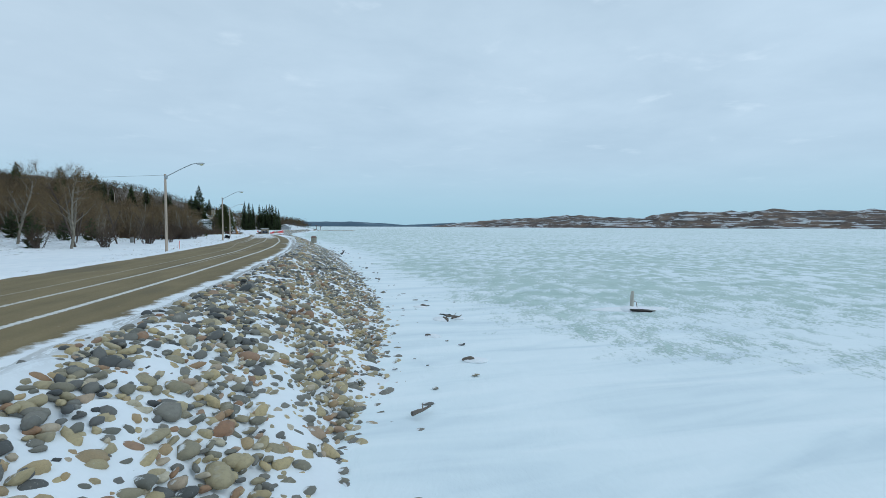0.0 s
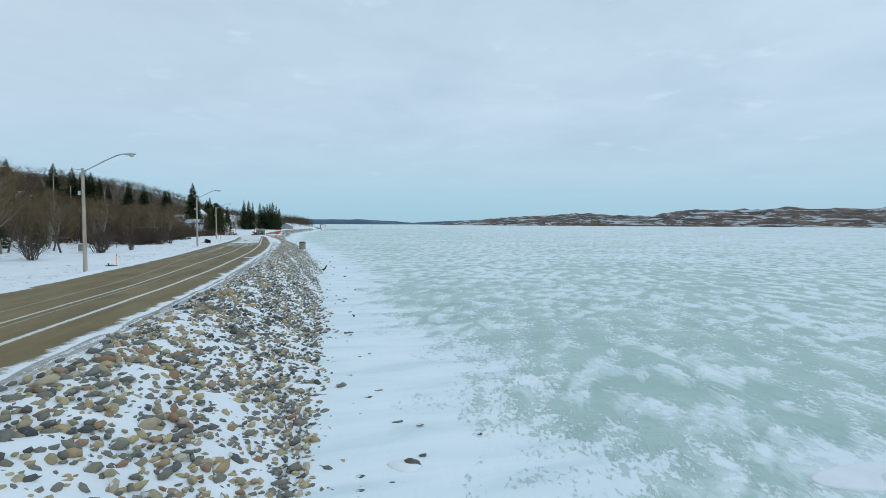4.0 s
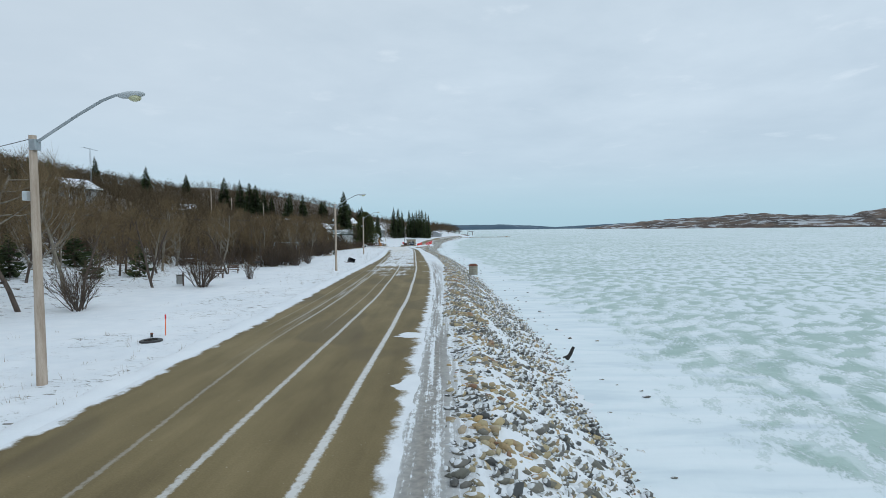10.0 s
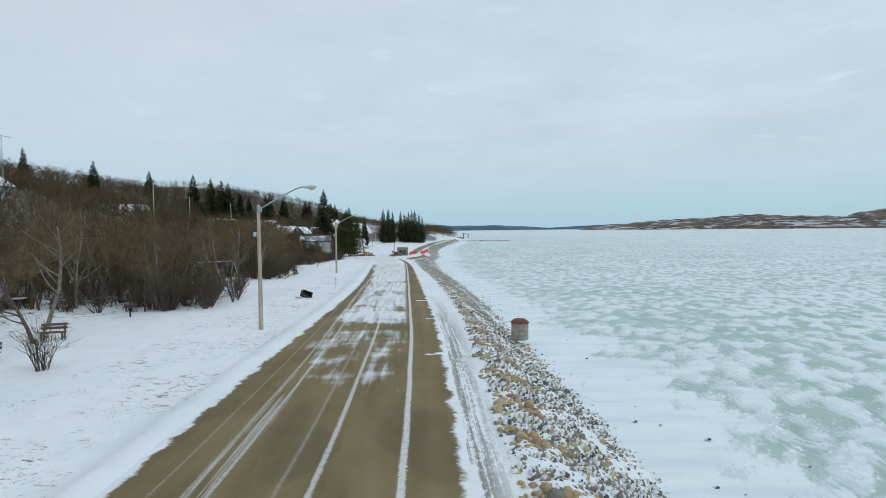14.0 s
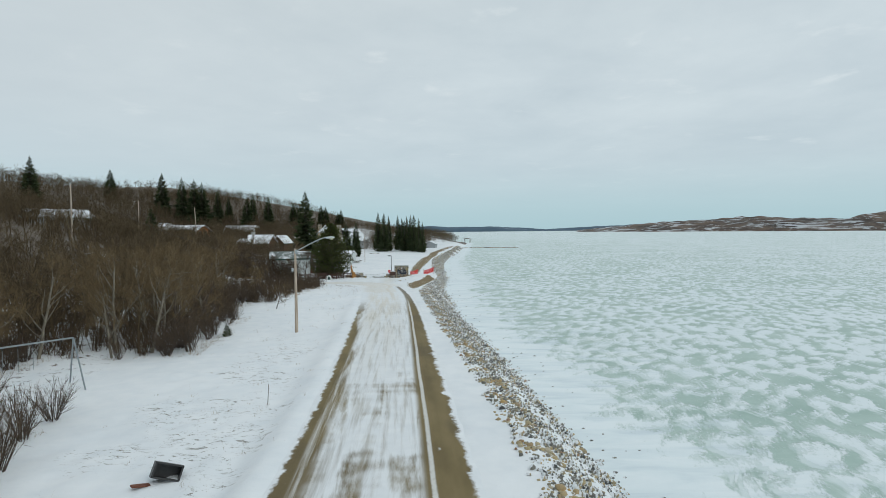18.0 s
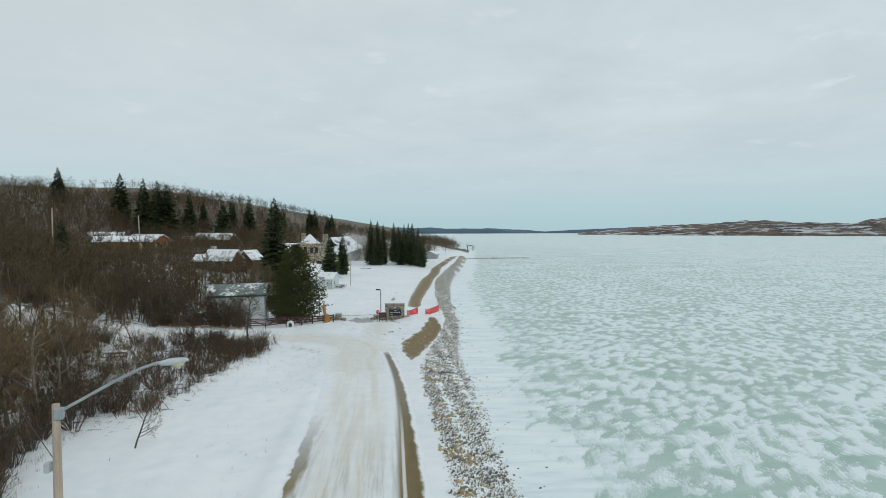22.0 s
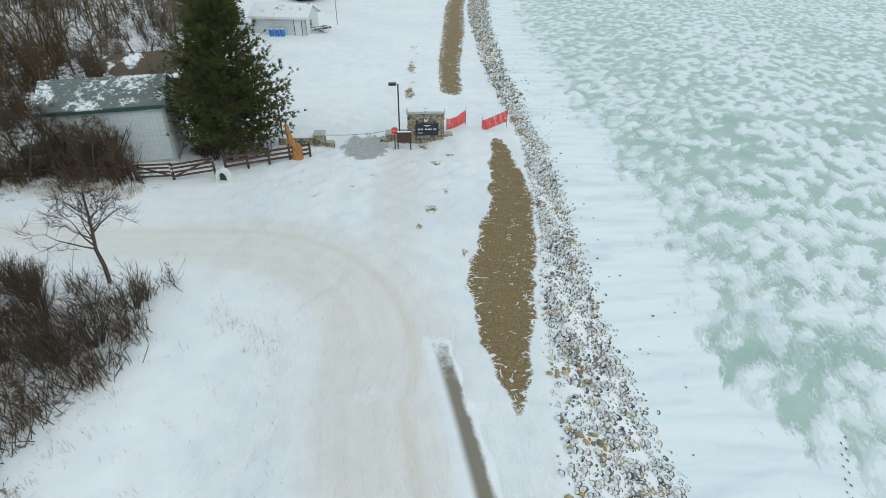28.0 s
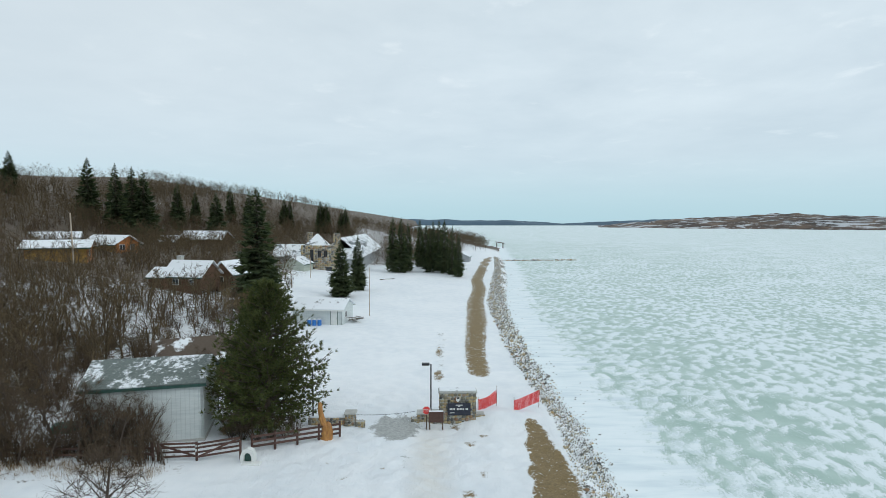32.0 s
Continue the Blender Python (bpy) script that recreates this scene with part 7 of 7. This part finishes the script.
cable("power_cable", (-11.56, 145.2, 5.8), (-62.6, 195, 17.7), 1.5, "thin dark power cable running from a lamp pole into the woods")


def antenna():
    z = float(ground_z(-98, 196))
    ob = thing("antenna_mast", -98, 196, z, "tall thin lattice antenna mast with a long crossbar", "antenna")
    h = 29.6 - z
    for a in (0, 2.1, 4.2):
        mesh_part("leg", tube_mesh("leg", [tube([(0.25 * math.cos(a), 0.25 * math.sin(a), -0.5), (0.2 * math.cos(a), 0.2 * math.sin(a), h)], [0.04, 0.03], 5)], M["zinc"]), ob)
    for k in range(int(h / 0.9)):
        a, b = 2.1 * k, 2.1 * k + 2.1
        part("brace", box(0, 0, 0.5 + 0.9 * k, 0.42, 0.03, 0.04, 0, 30 * (-1) ** k, 60 * k), M["zinc"], ob)
    part("crossbar", box(0, 0, h + 0.1, 0.07, 6.2, 0.07), M["zinc"], ob)
    for k in range(6):
        part("element", box(0, -3.0 + 1.2 * k, h + 0.12, 1.4 - 0.1 * k, 0.04, 0.04), M["zinc"], ob)


antenna()


def stone_well():
    ob = thing("concrete_well", 7.0, 99.0, -0.45, "round mossy concrete well ring with a rusty flat-topped lid", "well")
    for k in range(4):
        mesh_part("ring", tube_mesh("ring", [tube([(0, 0, 0.26 * k), (0, 0, 0.26 * k + 0.03), (0, 0, 0.26 * k + 0.22), (0, 0, 0.26 * k + 0.255)], [0.50, 0.525, 0.525, 0.50], 18)], M["ring"]), ob)
    mesh_part("lid", tube_mesh("lid", [tube([(0, 0, 1.02), (0, 0, 1.08), (0, 0, 1.20), (0, 0, 1.25)], [0.58, 0.57, 0.42, 0.36], 10)], M["rust"], False), ob, "rusty brown flat-topped lid")


stone_well()


def ice_marker():
    ob = thing("mooring_post", 15.05, 15.0, LAKE, "pale weathered wooden post on a dark base frozen in ice", "post")
    mesh_part("post", tube_mesh("post", [tube([(0, 0, -0.1), (0.0, 0.0, 0.25), (0.02, 0.01, 0.6), (0.03, 0.0, 0.84), (0.03, 0.0, 0.88)], [0.10, 0.085, 0.08, 0.075, 0.05], 9)], M["pale_wood"]), ob)
    mesh_part("cable_loop", tube_mesh("cable_loop", [tube([(0.06, -0.06, 0.45), (0.16, -0.1, 0.38), (0.20, -0.12, 0.12), (0.26, -0.14, 0.02)], [0.012] * 4, 5, False)], M["rust"]), ob)
    part("plank", box(0.2, -0.34, 0.06, 0.95, 0.30, 0.07, 4, 4, -14, 0.01), M["char"], ob)
    part("slab", box(0.62, -0.42, 0.05, 0.4, 0.36, 0.05, -6, 8, 22, 0.02), M["grey_post"], ob)
    for nm, cx, cy, sx, sy, sz in (("snow_mound", -0.05, 0.05, 0.50, 0.36, 0.22), ("snow_drift", 0.2, 0.35, 1.9, 0.55, 0.10)):
        bm = bmesh.new()
        bmesh.ops.create_icosphere(bm, subdivisions=3, radius=1.0, matrix=pose(cx, cy, 0.0, 0, 0, -8) @ Matrix.Diagonal((sx, sy, sz, 1)))
        part(nm, bm, M["mound"], ob, "", True)


ice_marker()


def driftwood(x, y, L, rz, seed, mat="drift", tilt=0):
    r = np.random.RandomState(seed)
    ob = thing("driftwood", x, y, LAKE + 0.12, "broken dark branch lying in the shore snow", "branch", rz, "driftwood on the shore")
    pts = [(L * t, r.normal(0, 0.05) * L, 0.05 + r.uniform(0, 0.08) * L + tilt * t) for t in np.linspace(0, 1, 5)]
    mesh_part("limb", tube_mesh("limb", [tube(pts, np.linspace(0.05, 0.015, 5) * (0.7 + L * 0.4), 6)], M[mat]), ob)
    mesh_part("side_shoot", tube_mesh("side_shoot", [tube([pts[2], (pts[2][0] + 0.25 * L, pts[2][1] + 0.2 * L, pts[2][2] + 0.12 * L)], [0.02, 0.008], 5)], M[mat]), ob)


for k, (x, y, L, rz) in enumerate(((6.3, 14.8, 0.7, 10), (6.6, 15.2, 0.5, 140), (2.4, 5.0, 0.6, 35), (7.3, 34.4, 0.5, 80), (6.4, 30.5, 0.4, 20))):
    driftwood(x, y, L, rz, 20 + k, "char" if k % 2 else "drift")


def stump():
    ob = thing("charred_log", 7.75, 59.8, LAKE + 0.35, "charred black log stuck in the stone bank", "log", 30, scale=0.62)
    mesh_part("log", tube_mesh("log", [tube([(-0.25, 0, -0.1), (0.1, 0.05, 0.15), (0.42, 0.05, 0.62)], [0.14, 0.13, 0.10], 9)], M["char"]), ob)
    mesh_part("snag", tube_mesh("snag", [tube([(-0.5, 0.1, 0.0), (0.0, 0.0, 0.1)], [0.06, 0.09], 7)], M["char"]), ob)


stump()


def footprints():
    r = np.random.RandomState(12)
    P = []
    v0, f0 = ball(1)
    for k in range(38):
        t = 0.62 * k / 38
        x = 5.6 + 10.0 * t ** 1.15 + 0.3 * math.sin(t * 7) + (0.09 if k % 2 else -0.09)
        y = 171.5 + 14.5 * t
        P.append((v0 * np.array([0.035, 0.06, 0.012]) * r.uniform(0.8, 1.2) + (x, y, LAKE + 0.045 + 0.03 * max(0, 1 - t)), f0))
    v, f = joined(P)
    tagged(new("footprints", np_mesh("footprints", v, f, M["drift"], True)), "line of dark footprints across the shore snow", "footprints", kind="stuff")


footprints()


# ---- picnic ground ----
def bench(x, y, rz):
    ob = thing("park_bench", x, y, float(ground_z(x, y)), "brown plank park bench with a slatted back in snow", "bench", rz, "benches of the picnic ground")
    for k in range(3):
        part("seat_slat", box(0, -0.16 + 0.17 * k, 0.46, 1.35, 0.14, 0.05, bevel=0.01), M["plank"], ob)
    for k in range(2):
        part("back_slat", box(0, 0.30 + 0.04 * k, 0.68 + 0.2 * k, 1.35, 0.05, 0.15, -12, 0, 0, 0.01), M["plank"], ob)
    for s in (-0.52, 0.52):
        part("leg", box(s, -0.15, 0.2, 0.09, 0.09, 0.55), M["plank"], ob)
        part("back_leg", box(s, 0.27, 0.4, 0.09, 0.08, 1.05, -10), M["plank"], ob)


bench(-20.6, 93.7, 10)
bench(-21.0, 99.2, 15)


def picnic_table(x, y, rz):
    ob = thing("picnic_table", x, y, float(ground_z(x, y)), "weathered brown wooden picnic table with fixed benches", "table", rz, "picnic tables")
    for k in range(4):
        part("top_board", box(0, -0.3 + 0.2 * k, 0.75, 1.9, 0.185, 0.05, bevel=0.01), M["plank"], ob)
    for s in (-0.72, 0.72):
        part("seat_board", box(0, s, 0.45, 1.9, 0.25, 0.05, bevel=0.01), M["plank"], ob)
        for q in (-0.65, 0.65):
            part("leg", box(q, s * 0.48, 0.35, 0.06, 0.11, 0.86, s * 34 / 0.72 * 0.72), M["plank"], ob)
    for q in (-0.65, 0.65):
        part("crossbar", box(q + 0.05, 0, 0.42, 0.05, 1.6, 0.11), M["plank"], ob)
    part("snow_cap", box(0, 0, 0.81, 1.85, 0.75, 0.07, bevel=0.03), M["roof_snow"], ob) if x < -29 else None


picnic_table(-28.2, 110.8, 12)
picnic_table(-25.6, 112.2, 8)
picnic_table(-31.2, 109.6, 12)
picnic_table(-30.0, 181.5, 10)


def grill(x, y):
    ob = thing("park_grill", x, y, float(ground_z(x, y)), "black iron park grill on a single post in snow", "grill", rng.uniform(0, 40), "grills of the picnic ground")
    mesh_part("post", tube_mesh("post", [tube([(0, 0, -0.2), (0, 0, 0.72)], [0.05, 0.05], 8)], M["black"]), ob)
    bm = bmesh.new()
    for cx, cy, sx, sy in ((0, 0.24, 0.75, 0.04), (-0.36, 0, 0.04, 0.5), (0.36, 0, 0.04, 0.5), (0, -0.24, 0.75, 0.04)):
        add_box(bm, cx, cy, 0.86, sx, sy, 0.24)
    add_box(bm, 0, 0, 0.75, 0.74, 0.5, 0.03)
    part("firebox", bm, M["black"], ob)
    part("grate", box(0, 0, 0.99, 0.7, 0.46, 0.02), M["rust"], ob)


for x, y in ((-20.9, 107.3), (-22.4, 146.6), (-32.6, 181.0), (-26.5, 121.5)):
    grill(x, y)


def trash_can():
    x, y = -20.9, 86.0
    ob = thing("trash_can", x, y, float(ground_z(x, y)), "grey-green metal trash drum hung on a post", "trash can")
    mesh_part("drum", tube_mesh("drum", [tube([(0, 0, 0.15), (0, 0, 0.45), (0, 0, 0.5), (0, 0, 0.95)], [0.27, 0.28, 0.27, 0.28], 14)], M["grey_post"]), ob)
    part("post", box(0.32, 0, 0.55, 0.1, 0.1, 1.3), M["plank"], ob)
    mesh_part("lid", tube_mesh("lid", [tube([(0, 0, 0.95), (0, 0, 1.02)], [0.29, 0.24], 14)], M["black"]), ob)


trash_can()


def fallen_bin():
    x, y = -10.0, 117.2
    ob = thing("fallen_bin", x, y, float(ground_z(x, y)) + 0.1, "black box-shaped bin tipped over in the snow", "bin", 25)
    bm = bmesh.new()
    for cx, cz, sx, sz in ((0, 0.0, 0.95, 0.06), (0, 0.5, 0.95, 0.06), (-0.46, 0.25, 0.06, 0.56), (0.46, 0.25, 0.06, 0.56)):
        add_box(bm, cx, 0, cz, sx, 0.6, sz)
    add_box(bm, 0, 0.28, 0.25, 0.95, 0.05, 0.5)
    bmesh.ops.rotate(bm, verts=bm.verts, cent=(0, 0, 0), matrix=Euler((radians(-18), radians(22), 0)).to_matrix())
    part("shell", bm, M["black"], ob)
    part("flap", box(-0.75, -0.2, 0.0, 0.6, 0.25, 0.05, 0, 14, 20), M["rust"], ob)


fallen_bin()


def swing_set():
    ob = thing("swing_set", -22.6, 128.0, float(ground_z(-22.6, 128)), "grey steel tube swing frame without seats", "swing set", 50)
    L, h = 4.6, 2.9
    mesh_part("top_bar", tube_mesh("top_bar", [tube([(-L / 2, 0, h), (L / 2, 0, h)], [0.05, 0.05], 8)], M["zinc"]), ob)
    for x in (-L / 2, L / 2):
        for s in (-1, 1):
            mesh_part("leg", tube_mesh("leg", [tube([(x, 0, h), (x * 1.06, s * 1.25, -0.1)], [0.045, 0.045], 8)], M["zinc"]), ob)
    for k in range(6):
        part("hanger", box(-1.7 + 0.68 * k, 0, h - 0.10, 0.05, 0.05, 0.16), M["black"], ob)
    for k in range(4):
        mesh_part("chain", tube_mesh("chain", [tube([(-1.7 + 0.68 * k, 0, h - 0.1), (-1.7 + 0.68 * k, 0.02, h - 1.5)], [0.012, 0.012], 4)], M["zinc"]), ob)


swing_set()


def manhole():
    z = float(ground_z(-10.8, 61.8))
    ob = thing("manhole_cover", -10.8, 61.8, z - 0.01, "dark round manhole cover showing through the snow", "manhole")
    mesh_part("cover", tube_mesh("cover", [tube([(0, 0, -0.05), (0, 0, 0.03), (0, 0, 0.05)], [0.48, 0.48, 0.44], 24)], M["black"]), ob)
    for k in range(5):
        part("rib", box(0, -0.3 + 0.15 * k, 0.055, 0.62 - 0.18 * abs(k - 2), 0.05, 0.02), M["char"], ob)
    st = thing("marker_stake", -10.7, 62.9, z, "thin orange marker stake standing in snow", "stake")
    mesh_part("rod", tube_mesh("rod", [tube([(0, 0, -0.1), (0.02, 0, 1.0)], [0.025, 0.02], 6)], M["orange"]), st)
    part("flag", box(0.02, 0, 0.9, 0.05, 0.05, 0.22), M["red"], st)
    hy = thing("valve_post", -11.3, 62.8, z, "short dark valve post beside a manhole", "valve")
    mesh_part("stem", tube_mesh("stem", [tube([(0, 0, -0.1), (0, 0, 0.10)], [0.06, 0.05], 8)], M["black"]), hy)
    mesh_part("cap", tube_mesh("cap", [tube([(0, 0, 0.10), (0, 0, 0.15)], [0.09, 0.05], 8)], M["rust"]), hy)
    th = thing("wooden_stake", -8.6, 125.5, float(ground_z(-8.6, 125.5)), "thin leaning wooden stake in the verge snow", "stake")
    mesh_part("rod", tube_mesh("rod", [tube([(0, 0, -0.1), (0.08, 0, 1.1)], [0.02, 0.015], 5)], M["plank"]), th)


manhole()


# dead stalks through the snow, and grass at the wood edge
def build_stalks():
    r = np.random.RandomState(15)
    V = []

    def tuft(x, y, n, h, spread):
        z = float(ground_z(x, y))
        for _ in range(n):
            a = r.uniform(0, 6.283)
            d = np.array([math.cos(a) * spread * r.rand(), math.sin(a) * spread * r.rand(), 1.0]) * h * r.uniform(0.5, 1.2)
            p = np.array([x + r.normal(0, 0.12), y + r.normal(0, 0.12), z - 0.03])
            s = np.array([math.sin(a), -math.cos(a), 0]) * 0.006
            V.append([p - s, p + s, p + d])

    for _ in range(520):
        y = r.uniform(8, 186)
        x = float(line_x(y) + left_off(y)) - abs(r.normal(2.5, 3.5)) - 0.6
        if x > wood_edge(y):
            tuft(x, y, r.randint(2, 7), r.uniform(0.08, 0.35), 0.8)
    for _ in range(700):
        y = r.uniform(100, 188)
        tuft(wood_edge(y) + r.normal(0.3, 0.5), y, r.randint(4, 10), r.uniform(0.2, 0.55), 0.6)
    for _ in range(420):
        x = r.uniform(-36, -23)
        tuft(x, 199.6 + r.normal(0.8, 0.5), r.randint(6, 12), r.uniform(0.3, 0.6), 0.5)
    for _ in range(160):
        tuft(r.uniform(-18, -9), r.uniform(172, 190), r.randint(1, 3), r.uniform(0.15, 0.6), 0.6)
    for _ in range(70):
        a = r.uniform(-0.4, 1.0)
        tuft(-13.6 + 2.6 * a + r.normal(0, 0.5), 187.3 - 2.2 * a + r.normal(0, 0.5), r.randint(3, 7), r.uniform(0.15, 0.35), 1.4)
    v = np.array(V).reshape(-1, 3)
    ob = new("dry_grass", np_mesh("dry_grass", v, np.arange(len(v)).reshape(-1, 3), M["straw"], False))
    tagged(ob, "dry straw-coloured grass stalks poking through snow", "grass", kind="stuff")


build_stalks()


def build_groyne():
    r = np.random.RandomState(31)
    P = []
    for k in range(150):
        t = r.rand()
        v, f = stone_shape(r, 1)
        P.append((v * r.uniform(0.25, 0.7) + (25 + 32 * t, 390 + r.normal(0, 0.6) + 2 * t, LAKE + 0.1), f))
    v, f = joined(P)
    tagged(new("rock_groyne", np_mesh("rock_groyne", v, f, M["masonry"], True)), "low line of rocks running out into the ice", "rocks", kind="stuff")
    hut = thing("lake_shelter", 38.5, 500, LAKE + 0.2, "small dark shelter on posts at the headland", "shelter")
    part("roof", box(0, 0, 3.4, 5.5, 4.5, 0.4, 0, 8, 0), M["plank"], hut)
    for a in (-2, 2):
        for b in (-1.6, 1.6):
            part("post", box(a, b, 1.5, 0.25, 0.25, 3.4), M["plank"], hut)


build_groyne()
